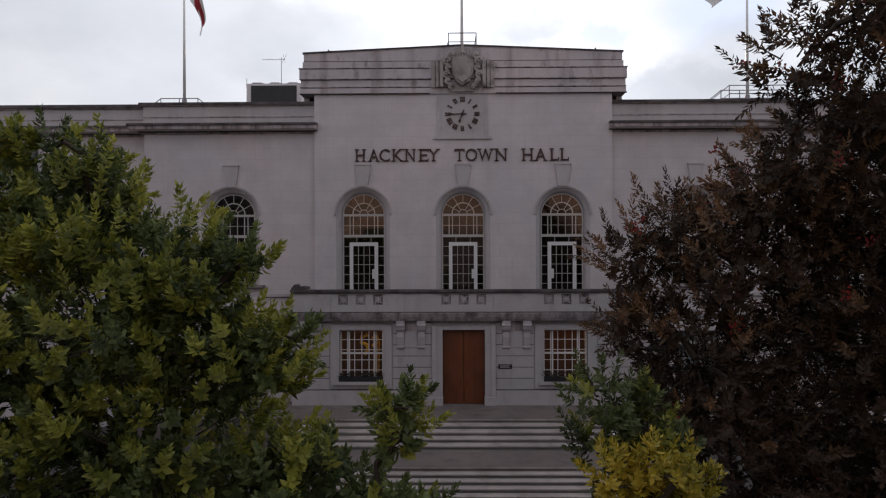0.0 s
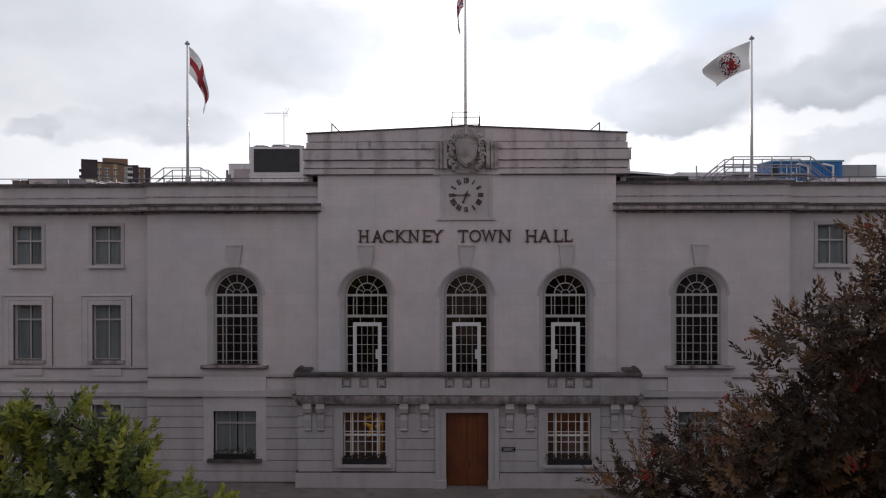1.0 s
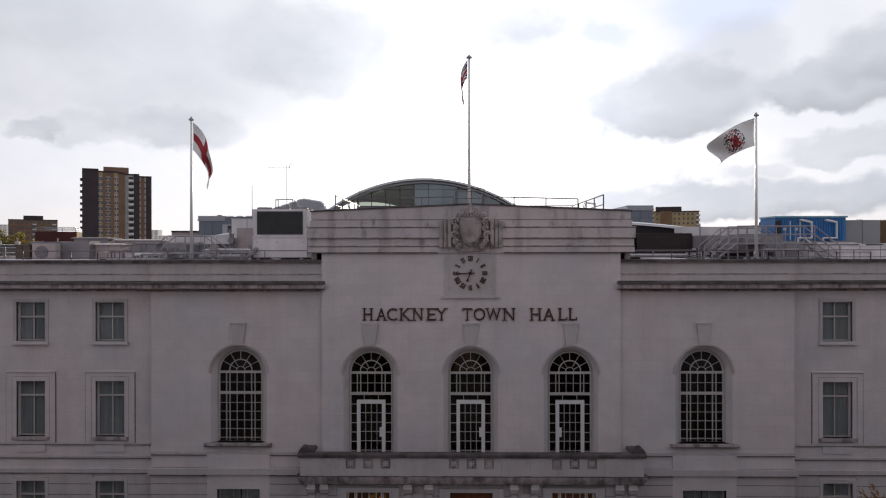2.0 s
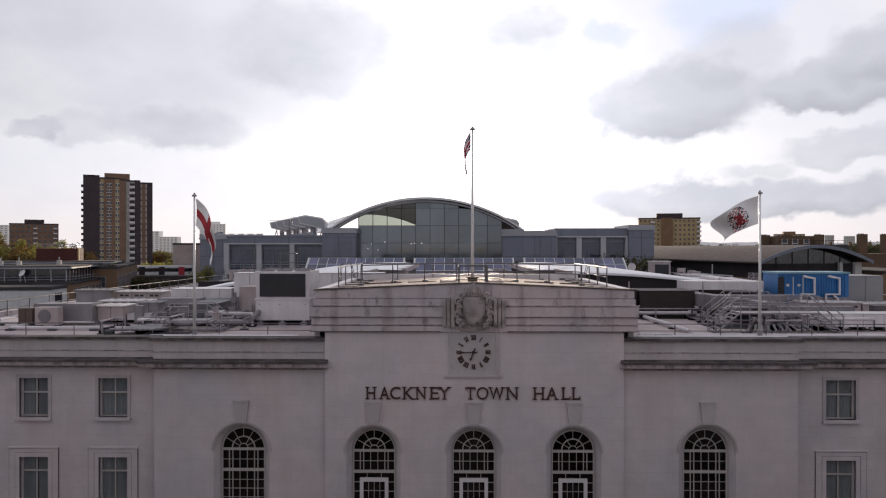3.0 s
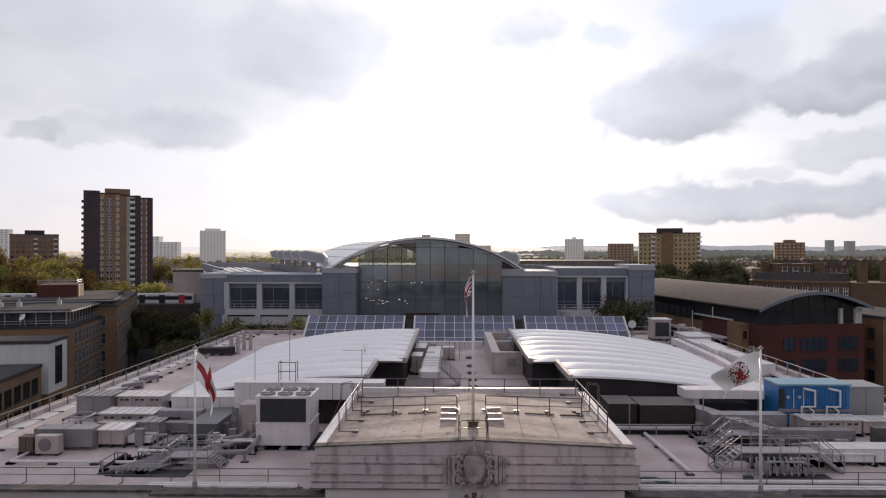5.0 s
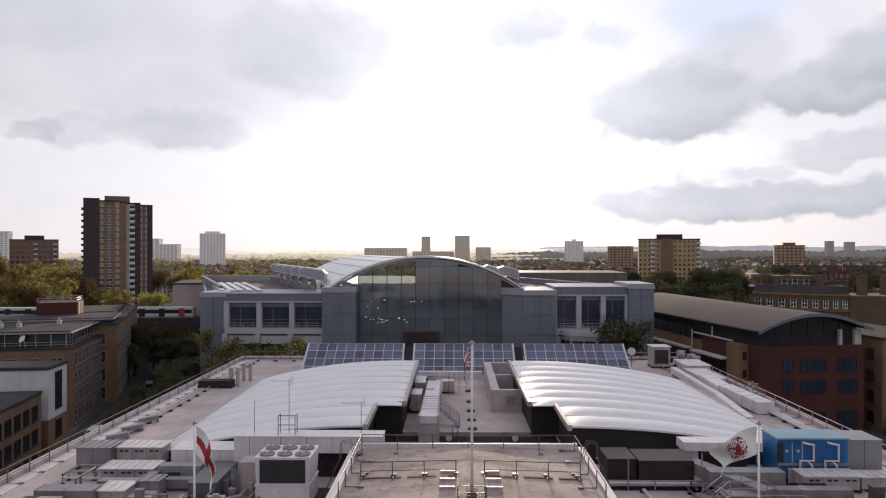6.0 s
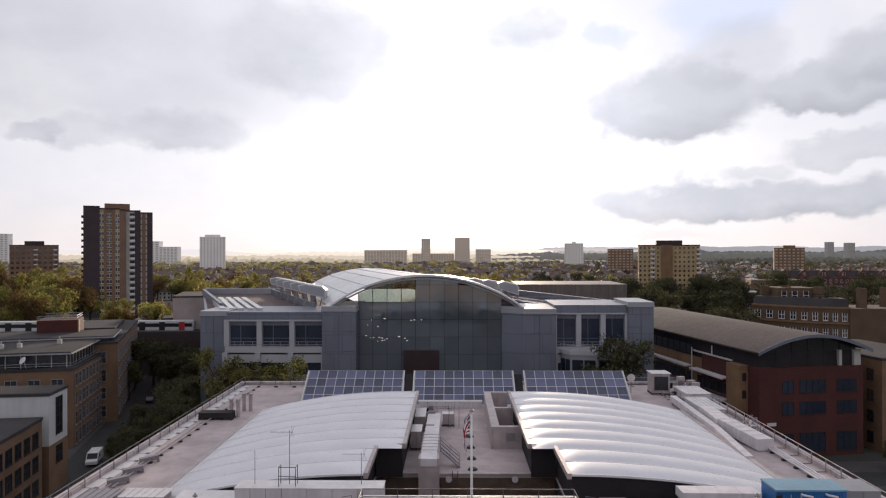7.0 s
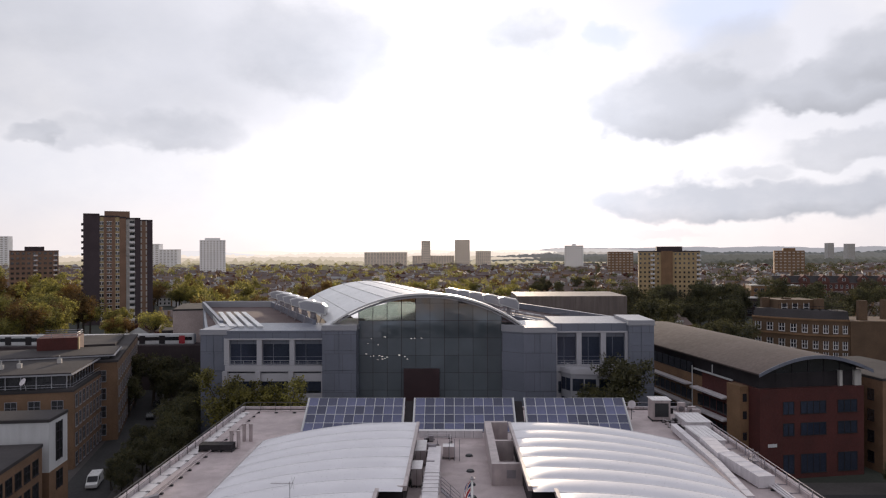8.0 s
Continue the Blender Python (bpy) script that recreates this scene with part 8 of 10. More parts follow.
    put("parapet_trim", bm, M_REND, th)


def west_street():
    ang = 13.5
    # four-storey brick block with a set-back glazed top floor
    th, M, put = block("apartment_block", "brown brick four-storey block with a set-back glazed top floor", "apartment block", -74.6 - 26 * math.cos(radians(ang)), 134.7 - 26 * math.sin(radians(ang)), ang, 26, 22, 15.2, M_BSOOT, M_FELT,
                       [("F", 6, 3, 3.6, 3.8, 2.0, 2.4, 0.8), ("R", 8, 4, 0.5, 3.8, 1.35, 2.5, 0.8)], trim=M_HSCL)
    bm = mb()
    box(bm, 0, 1.6, 15.7, 24.4, 21, 18.3)
    put("set_back_storey", bm, M_WIN, th)
    bm = mb()
    box(bm, -0.3, 0.7, 18.3, 25.6, 22.2, 18.55)
    put("roof_fascia", bm, M_HSCL, th, "pale roof fascia")
    bm = mb()
    box(bm, 0, 1.0, 18.55, 25.3, 21.9, 18.8)
    put("flat_roof", bm, M_FELT, th)
    for k in range(10):
        x, y = 24.4 * k / 9, 1.6 + 19.0 * k / 9
        bm = mb()
        box(bm, x - 0.08, 1.5, 15.7, x + 0.08, 1.6, 18.3)
        put("mullion", bm, M_HSCL, th)
        bm = mb()
        box(bm, 24.4, y - 0.08, 15.7, 24.5, y + 0.08, 18.3)
        put("mullion", bm, M_HSCL, th)
    bm = mb()
    for z in (16.2, 16.7):
        rod(bm, (0, 0.15, z), (25.8, 0.15, z), 0.04, 5)
        rod(bm, (25.8, 0.15, z), (25.8, 21.8, z), 0.04, 5)
    put("terrace_rail", bm, M_HSCL, th)
    for x, y in ((10, 8), (13, 9), (6, 12), (19, 14)):
        bm = mb()
        box(bm, x, y, 18.8, x + 0.8, y + 0.8, 19.7)
        rod(bm, (x + 0.4, y + 0.4, 19.7), (x + 0.4, y + 0.4, 20.4), 0.15, 6)
        put("roof_vent", bm, M_CONC, th)
    bm = mb()
    rod(bm, (17.2, 0.5, 17.3), (17.0, 0.25, 17.5), 0.2, 14, 0.75)
    rod(bm, (17.4, 0.9, 15.7), (17.2, 0.5, 17.3), 0.05, 6)
    put("satellite_dish", bm, M_WHITE, th, "white satellite dish on the terrace")
    # next block along the street, flat-roofed, with a penthouse and a red brick lift tower
    a2 = 20.0
    th, M, put = block("apartment_block", "tall brown brick block with a warm buff street face", "apartment block", -76.3 - 15 * math.cos(radians(a2)), 156 - 15 * math.sin(radians(a2)), a2, 15, 52, 17.6, M_BSOOT, M_FELT,
                       [("F", 3, 4, 1.4, 4.0, 1.6, 2.4, 1.0), ("R", 14, 4, 1.4, 4.0, 1.4, 2.3, 1.0)], trim=M_HSCL)
    bm = mb()
    box(bm, -14, 1.6, 0, 13.2, 15, 18.9)
    put("penthouse", bm, M_WIN, th)
    bm = mb()
    box(bm, -15, 0.8, 18.9, 14.4, 16, 19.15)
    put("roof_fascia", bm, M_HSCL, th, "pale roof fascia")
    bm = mb()
    box(bm, -14.7, 1.1, 19.15, 14.1, 15.7, 19.35)
    put("penthouse_roof", bm, M_FELT, th)
    bm = mb()
    box(bm, -3.4, 12, 0, 5.2, 21, 22.2)
    put("lift_tower", bm, M_BRED, th, "red brick lift tower")
    bm = mb()
    box(bm, 5.22, 12.0, 17, 5.5, 13.2, 22.2)
    put("buff_corner", bm, M_BYEL, th)
    bm = mb()
    for z in (22.7, 23.2):
        pipe(bm, [(-3.2, 12.2, z), (5.0, 12.2, z), (5.0, 20.8, z), (-3.2, 20.8, z)], 0.06, 5)
    for x in (-3.2, -0.4, 2.3, 5.0):
        rod(bm, (x, 12.2, 22.2), (x, 12.2, 23.2), 0.06, 5)
    put("tower_rail", bm, M_HSCL, th)
    bm = mb()
    box(bm, 2, 24, 18.1, 12, 46, 18.9)
    put("roof_house", bm, M_FELT, th)
    # white rendered block over a brick ground floor
    a3 = 7.6
    th, M, put = block("rendered_building", "white rendered block with one tall slit window", "building", -64.1 - 24 * math.cos(radians(a3)), 108.7 - 24 * math.sin(radians(a3)), a3, 24, 6.9, 15.7, M_REND, M_FELT, [])
    for z0, z1 in ((9.0, 15.0), (4.4, 7.2)):
        bm = mb()
        box(bm, 23.98, 2.5, z0, 24.09, 4.6, z1)
        w = put("window", bm, M_WIN, th)
        bm = mb()
        for y in (2.4, 3.5, 4.6):
            box(bm, 24.0, y, z0 - 0.1, 24.16, y + 0.1, z1 + 0.1)
        z = z0
        while z < z1:
            box(bm, 24.0, 2.5, z, 24.14, 4.6, z + 0.09)
            z += 1.5
        put("frame", bm, M_SLATE, w)
    bm = mb()
    box(bm, -0.05, -0.08, 0, 24.05, 6.95, 7.8)
    put("brick_base", bm, M_BSOOT, th, "brown brick ground floor")
    # low brick building in front of it
    a4 = 9.6
    block("brick_building", "low brown brick building with a shallow grey roof", "building", -60.3 - 22 * math.cos(radians(a4)), 84.8 - 22 * math.sin(radians(a4)), a4, 22, 22.2, 12.4, M_BSOOT, M_FELT,
          [("R", 7, 3, 1.6, 3.6, 1.9, 2.2, 1.0)], trim=M_SLATE)
    # pale brick block beyond the red one, and its porch
    block("brick_building", "pale brick block beside the red offices", "building", 80.5, 133, 9, 16, 26, 17.5, M_BSOOT, M_FELT, [("F", 4, 4, 1.5, 4.0, 1.6, 2.0, 0.8), ("L", 6, 4, 1.5, 4.0, 1.5, 2.0, 1.0)], trim=M_SLATE)
    # houses and halls behind the railway
    block("terrace_house", "pale brick terrace with bay windows", "house", -112, 262, 20, 30, 12, 13, M_BBROWN, M_TILE, [("F", 8, 3, 2, 3.6, 1.6, 1.8, 1)], trim=M_WFRAME)
    block("rendered_building", "small white rendered house end", "building", -100, 236, 16, 16, 10, 15, M_BDARK, M_FELT, [("F", 2, 1, 10, 3, 3, 2.6, 2)], trim=M_WFRAME)
    block("brick_building", "plain pale brick hall with a flat pale roof", "building", -90.5, 222, 14, 16, 26, 23.4, mat("pinkish_brick", (0.36, 0.29, 0.275), 0.85, var=0.15, scale=0.6, block=(0.225, 0.075, 0.01, 0.15, 1.2)), M_FELT, [])


def tower_block():
    """The tall slab block: dark ends, buff and brown bays, white balconies."""
    D, H, n = 18.0, 60.0, 17
    ox, oy = -213.5, 397.0
    a = 27.0
    th = thing("tower_block", "tall brown and buff brick tower block with white balconies", "tower block", (ox, oy, 0))
    M = Matrix.LocRotScale((ox, oy, 0), Euler((0, 0, radians(a))), None)

    def put(nm, bm, m, parent, lab="", smooth=False):
        bmesh.ops.transform(bm, matrix=M @ Matrix.Diagonal((0.85, 1, 1.045, 1)), verts=bm.verts)
        return part(nm, bm, m, parent, lab, smooth)
    bays = [(0, 10, 0.0, M_TDARK, H + 1.0), (10, 12.6, 0.6, M_TYEL, H), (12.6, 19.6, 0.3, M_TBRN, H), (19.6, 22.4, 0.6, M_TYEL, H), (22.4, 26.4, 0.2, M_TBRN, H - 0.5), (26.4, 32, 1.6, M_CONC, H - 1), (32, 35.6, 0.0, M_TDARK, H - 1), (35.6, 40, 1.0, M_TBRN, H - 2), (40, 43.5, 0.6, M_TDARK, H - 2)]
    for x0, x1, yo, m, h in bays:
        bm = mb()
        box(bm, x0, yo, 0, x1, D, h)
        put("wall", bm, m, th)
        bm = mb()
        box(bm, x0, yo - 0.2, h, x1, D, h + 0.8)
        put("parapet", bm, M_BDARK, th)
    bm = mb()
    box(bm, 13, 4, H, 29, 14, H + 3.5)
    put("roof_house", bm, M_TBRN, th)
    pitch = (H - 3) / n
    for k in range(n):
        z = 2.0 + pitch * k
        for x0, x1, yo in ((9.6, 12.4, 0.6), (14.4, 17.4, 0.3), (19.9, 22.2, 0.6)):
            bm = mb()
            box(bm, x0, yo - 0.05, z, x1, yo, z + 1.7)
            w = put("window", bm, M_WIN, th)
            bm = mb()
            box(bm, x0 - 0.15, yo - 0.12, z - 0.2, x1 + 0.15, yo, z)
            box(bm, x0 - 0.15, yo - 0.12, z + 1.7, x1 + 0.15, yo, z + 1.9)
            box(bm, (x0 + x1) / 2 - 0.1, yo - 0.12, z, (x0 + x1) / 2 + 0.1, yo, z + 1.7)
            put("frame", bm, M_WFRAME, w)
        bm = mb()
        box(bm, 28.6, 0.0, z - 0.4, 32.0, 1.6, z + 0.9)
        put("balcony", bm, M_WFRAME, th)
        bm = mb()
        box(bm, 28.8, 1.55, z + 0.9, 31.8, 1.6, z + 2.4)
        put("window", bm, M_DARK, th)
        bm = mb()
        box(bm, -1.3, 3, z - 0.4, 0, 7, z + 0.9)
        put("balcony", bm, M_BDARK, th)
        # two pale concrete strips at the brown bay's edges, not glazing
        bm = mb()
        box(bm, 35.7, 0.94, z, 36.6, 1.0, z + 2.4)
        put("window", bm, M_CONC, th)
        bm = mb()
        box(bm, 39.0, 0.94, z, 39.8, 1.0, z + 2.4)
        put("window", bm, M_CONC, th)


def slab(name, label, ox, oy, w, d, h, floors, cols, wall, ang=0.0, group="", top=None, share=0.28):
    """A farther block of flats with its rows of windows."""
    th = thing(name, label, "apartment block", (ox, oy, 0), group)
    M = Matrix.LocRotScale((ox, oy, 0), Euler((0, 0, radians(ang))), None)

    def put(nm, bm, m):
        bmesh.ops.transform(bm, matrix=M, verts=bm.verts)
        return part(nm, bm, m, th)
    bm = mb()
    box(bm, 0, 0, 0, w, d, h)
    put("wall", bm, wall)
    bm = mb()
    box(bm, -0.2, -0.2, h, w + 0.2, d + 0.2, h + 0.7)
    if top:
        box(bm, w * top[0], 1, h, w * top[1], d - 1, h + top[2])
    # far roofs and windows drop their dark colours, painting in haze
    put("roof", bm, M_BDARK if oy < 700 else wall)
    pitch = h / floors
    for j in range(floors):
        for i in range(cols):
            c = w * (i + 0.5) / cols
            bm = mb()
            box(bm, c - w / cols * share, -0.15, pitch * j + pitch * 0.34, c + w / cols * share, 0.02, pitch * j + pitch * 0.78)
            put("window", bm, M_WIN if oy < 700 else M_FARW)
    return th, put


def balconies(put, xs, w, floors, h):
    pitch = h / floors
    for x in xs:
        for j in range(floors):
            bm = mb()
            box(bm, x, -1.3, pitch * j + 0.1, x + w, 0, pitch * j + 1.2)
            put("balcony", bm, M_WFRAME)


def far_blocks():
    th, put = slab("apartment_block", "brown brick flats behind trees", -381, 590, 37, 16, 43, 10, 9, M_TBRN, 30, top=(0.3, 0.7, 4))
    balconies(put, (18, 33), 3, 10, 43)
    slab("apartment_block", "distant pale concrete tower block", -392, 1066, 38, 20, 59, 17, 8, M_TWHITE, 18, top=(0.2, 0.8, 4), share=0.2)
    th, put = slab("apartment_block", "buff and brown brick flats with white balconies", 119, 452, 37.5, 18, 41, 14, 14, M_BYEL, -14, top=(0.3, 0.72, 3.5), share=0.2)
    balconies(put, (7.5, 35.5), 2.6, 14, 41)
    bm = mb()
    box(bm, 14, -1.0, 0, 21, 0, 41.6)
    put("stair_bay", bm, M_BBROWN)
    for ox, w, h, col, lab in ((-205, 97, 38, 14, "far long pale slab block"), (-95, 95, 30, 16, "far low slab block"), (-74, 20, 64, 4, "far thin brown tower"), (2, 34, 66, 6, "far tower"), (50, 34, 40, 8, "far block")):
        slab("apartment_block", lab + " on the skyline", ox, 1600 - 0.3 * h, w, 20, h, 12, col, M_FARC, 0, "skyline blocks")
    slab("apartment_block", "distant white and red tower on the skyline", 206, 1300, 34, 18, 50, 14, 7, M_TWHITE, -12, "skyline blocks", (0.4, 0.6, 4))
    slab("apartment_block", "distant brown brick flats among trees", 222, 1010, 36, 18, 39, 10, 7, M_BBROWN, -12, "skyline blocks")
    slab("apartment_block", "distant brown brick flats among trees", 425, 930, 36, 18, 40, 10, 7, M_BBROWN, -20, "skyline blocks", (0.3, 0.7, 4))
    for k, (x, y, w, h) in enumerate(((1120, 2100, 18, 60), (1205, 2150, 24, 58), (-690, 1500, 50, 58), (-640, 1500, 40, 46), (-1290, 1900, 60, 85))):
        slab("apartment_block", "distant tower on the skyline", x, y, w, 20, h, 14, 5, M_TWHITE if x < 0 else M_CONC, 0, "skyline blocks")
    # curved brick mansion block
    th = thing("mansion_block", "curved brown brick mansion block with white sash windows", "apartment block", (110, 224, 0))
    n = 9
    p0, p1 = Vector((97, 229)), Vector((119.5, 213))
    for k in range(n):
        f0, f1 = k / n, (k + 1) / n
        a = p0.lerp(p1, f0) + Vector((0, -3.5 * math.sin(math.pi * f0)))
        b = p0.lerp(p1, f1) + Vector((0, -3.5 * math.sin(math.pi * f1)))
        an = math.atan2(b.y - a.y, b.x - a.x)
        ln = (b - a).length
        M = Matrix.LocRotScale((a.x, a.y, 0), Euler((0, 0, an)), None)

        def put(nm, bm, m, parent=th):
            bmesh.ops.transform(bm, matrix=M, verts=bm.verts)
            return part(nm, bm, m, parent)
        bm = mb()
        box(bm, 0, 0, 0, ln + 0.02, 12, 20.5)
        put("wall", bm, M_BMANS)
        bm = mb()
        box(bm, -0.02, -0.4, 15.8, ln + 0.04, 0, 16.3)
        put("string_course", bm, M_BBROWN)
        bm = mb()
        box(bm, -0.02, -0.3, 20.5, ln + 0.04, 0.3, 21.0)
        put("cornice", bm, M_BBROWN)
        bm = mb()
        prism(bm, [(0.2, 20.5), (12, 20.5), (9, 23.4), (2.0, 23.4)], 0, ln + 0.02, "x")
        put("mansard", bm, M_FELT)
        for z in (1.5, 5.0, 8.6, 12.0, 16.9):
            bm = mb()
            box(bm, ln * 0.28, -0.08, z, ln * 0.72, 0.02, z + 2.3)
            w = put("window", bm, M_WIN)
            bm = mb()
            box(bm, ln * 0.24, -0.2, z - 0.25, ln * 0.76, 0, z)
            for q in (0.26, 0.5, 0.74):
                box(bm, ln * q - 0.08, -0.16, z, ln * q + 0.08, 0, z + 2.3)
            box(bm, ln * 0.24, -0.16, z + 1.1, ln * 0.76, 0, z + 1.25)
            put("frame", bm, M_WFRAME, w)
    bm = mb()
    box(bm, 119.5, 212.5, 0, 150, 228, 20.6)
    part("end_wall", bm, M_BMANS, th)
    for x, y in ((101, 231), (107, 229), (115, 224), (124, 216), (133, 219)):
        bm = mb()
        box(bm, x, y, 20, x + 2.6, y + 1.5, 26.6)
        for q in (0.3, 1.0, 1.6):
            rod(bm, (x + q, y + 0.7, 26), (x + q, y + 0.7, 26.8), 0.2, 6)
        part("chimney", bm, M_BMANS, th)
    # roof terrace, penthouse and rail of the mansion block
    bm = mb()
    box(bm, 104, 226, 20.5, 116, 236, 26.2)
    part("penthouse", bm, M_BMANS, th)
    for x in (105.2, 108.6, 112.2):
        bm = mb()
        box(bm, x, 225.92, 22.6, x + 1.5, 226.0, 25.0)
        w = part("window", bm, M_WIN, th)
        bm = mb()
        box(bm, x - 0.15, 225.85, 22.4, x, 226, 25.2)
        box(bm, x + 1.5, 225.85, 22.4, x + 1.65, 226, 25.2)
        box(bm, x, 225.85, 23.7, x + 1.5, 225.95, 23.85)
        part("frame", bm, M_WFRAME, w)
    bm = mb()
    for k in range(12):
        rod(bm, (104 + 1.35 * k, 226 - 1.0 * k, 23.4), (104 + 1.35 * k, 226 - 1.0 * k, 24.6), 0.06, 5)
    rod(bm, (104, 226, 24.6), (118.85, 215, 24.6), 0.07, 5)
    part("terrace_rail", bm, M_SLATE, th)
    # red brick gabled mansion row and low pale-roofed works among the trees beyond
    th, M, put = block("mansion_row", "red brick mansion row with gables and white windows", "houses", 222, 488, -8, 78, 14, 19, M_BROW, M_TILE, [("F", 22, 4, 3.0, 4.2, 1.3, 2.2, 1.0)], trim=M_WFRAME)
    for k in range(6):
        bm = mb()
        x = 4 + 12.6 * k
        prism(bm, [(x, 19), (x + 7, 19), (x + 7, 21.5), (x + 3.5, 25.0), (x, 21.5)], -0.6, 8)
        g = put("gable", bm, M_BROW, th)
        bm = mb()
        box(bm, x + 2.7, -0.7, 20.4, x + 4.3, -0.6, 22.6)
        w = put("window", bm, M_WIN, g)
        bm = mb()
        for q in (2.55, 3.45, 4.3):
            box(bm, x + q, -0.76, 20.3, x + q + 0.14, -0.6, 22.7)
        put("frame", bm, M_WFRAME, w)
        bm = mb()
        box(bm, x + 8.6, 4, 19, x + 10.4, 5.6, 26.5)
        put("chimney", bm, M_BSOOT, th)
    bm = mb()
    prism(bm, [(0, 19.5), (14, 19.5), (10, 24), (4, 24)], 0, 78, "x")
    put("mansard", bm, M_FELT, th)
    block("works_building", "low works building with a pale flat roof", "building", 171, 450, -10, 24, 16, 11, M_BDARK, M_CONC, [("F", 6, 2, 1.5, 4.5, 2.4, 2.4, 1.0)])
    block("works_building", "low brick works with a pale parapet", "building", 199, 470, -10, 30, 16, 18, M_BBROWN, M_CONC, [("F", 7, 4, 1.5, 4.2, 2.2, 2.2, 1.0)])
    # brown wall block behind the offices
    bm = mb()
    box(bm, 21, 236, 0, 58, 262, 26.9)
    solo("brick_building", bm, mat("brown_ribbed_cladding", (0.145, 0.115, 0.105), 0.6, var=0.15, scale=0.3, streak=0.3), "plain brown brick block behind the offices", "building")


def streets():
    bm = mb()
    xs = np.concatenate([np.linspace(-2600, -300, 12), np.linspace(-250, 250, 26), np.linspace(300, 2600, 12)])
    ys = np.concatenate([np.linspace(-400, 300, 30), np.linspace(340, 1200, 14), np.linspace(1300, 4600, 16)])

    def hill(x, y):
        t = max(0.0, (y - 2300) / 2300)
        side = 0.55 + 0.45 * math.tanh((x - 300) / 900)
        return 30 * min(1, t * 1.3) ** 1.5 * side * (0.8 + 0.3 * noise.noise(Vector((x / 900, y / 900, 0))))
    g = [[bm.verts.new((x, y, hill(x, y))) for y in ys] for x in xs]
    for i in range(len(xs) - 1):
        for j in range(len(ys) - 1):
            bm.faces.new((g[i][j], g[i + 1][j], g[i + 1][j + 1], g[i][j + 1]))
    solo("ground", bm, mat("rough_ground", (0.028, 0.031, 0.024), 0.95, var=0.3, scale=0.05, fine=30), "dull green and grey ground reaching low hills", "ground", kind="structure", smooth=True)
    asphalt = mat("asphalt", (0.026, 0.025, 0.027), 0.9, var=0.2, scale=0.5, fine=40)
    paving = mat("paving_slabs", (0.06, 0.053, 0.052), 0.85, var=0.15, scale=0.6)

    def strip(name, pts, w, z, m, label):
        bm = mb()
        for (a, b), (c, d) in zip(pts, pts[1:]):
            v = Vector((c - a, d - b, 0)).normalized()
            s = Vector((v.y, -v.x, 0)) * (w / 2)
            lo = [Vector((a, b, 0)) - s, Vector((a, b, 0)) + s, Vector((c, d, 0)) + s, Vector((c, d, 0)) - s]
            va, vb = [bm.verts.new((p.x, p.y, -0.1)) for p in lo], [bm.verts.new((p.x, p.y, z)) for p in lo]
            bm.faces.new(vb)
            for i in range(4):
                bm.faces.new((va[i], va[(i + 1) % 4], vb[(i + 1) % 4], vb[i]))
        solo(name, bm, m, label, "street", kind="structure")
    west = [(-52, 60), (-63, 112), (-75, 160), (-96, 215), (-125, 300)]
    strip("pavement_1", west, 17, 0.12, paving, "grey paved footways beside the western street")
    strip("road_1", west, 9, 0.128, asphalt, "dark asphalt western street")
    strip("pavement_2", [(20, 119.5), (130, 121)], 15, 0.13, paving, "grey paved footway by the eastern street")
    strip("road_2", [(20, 117.5), (130, 118.5)], 7, 0.138, asphalt, "dark asphalt eastern street")
    strip("pavement_3", [(-60, 24), (60, 24)], 30, 0.02, paving, "pale paved forecourt before the town hall")


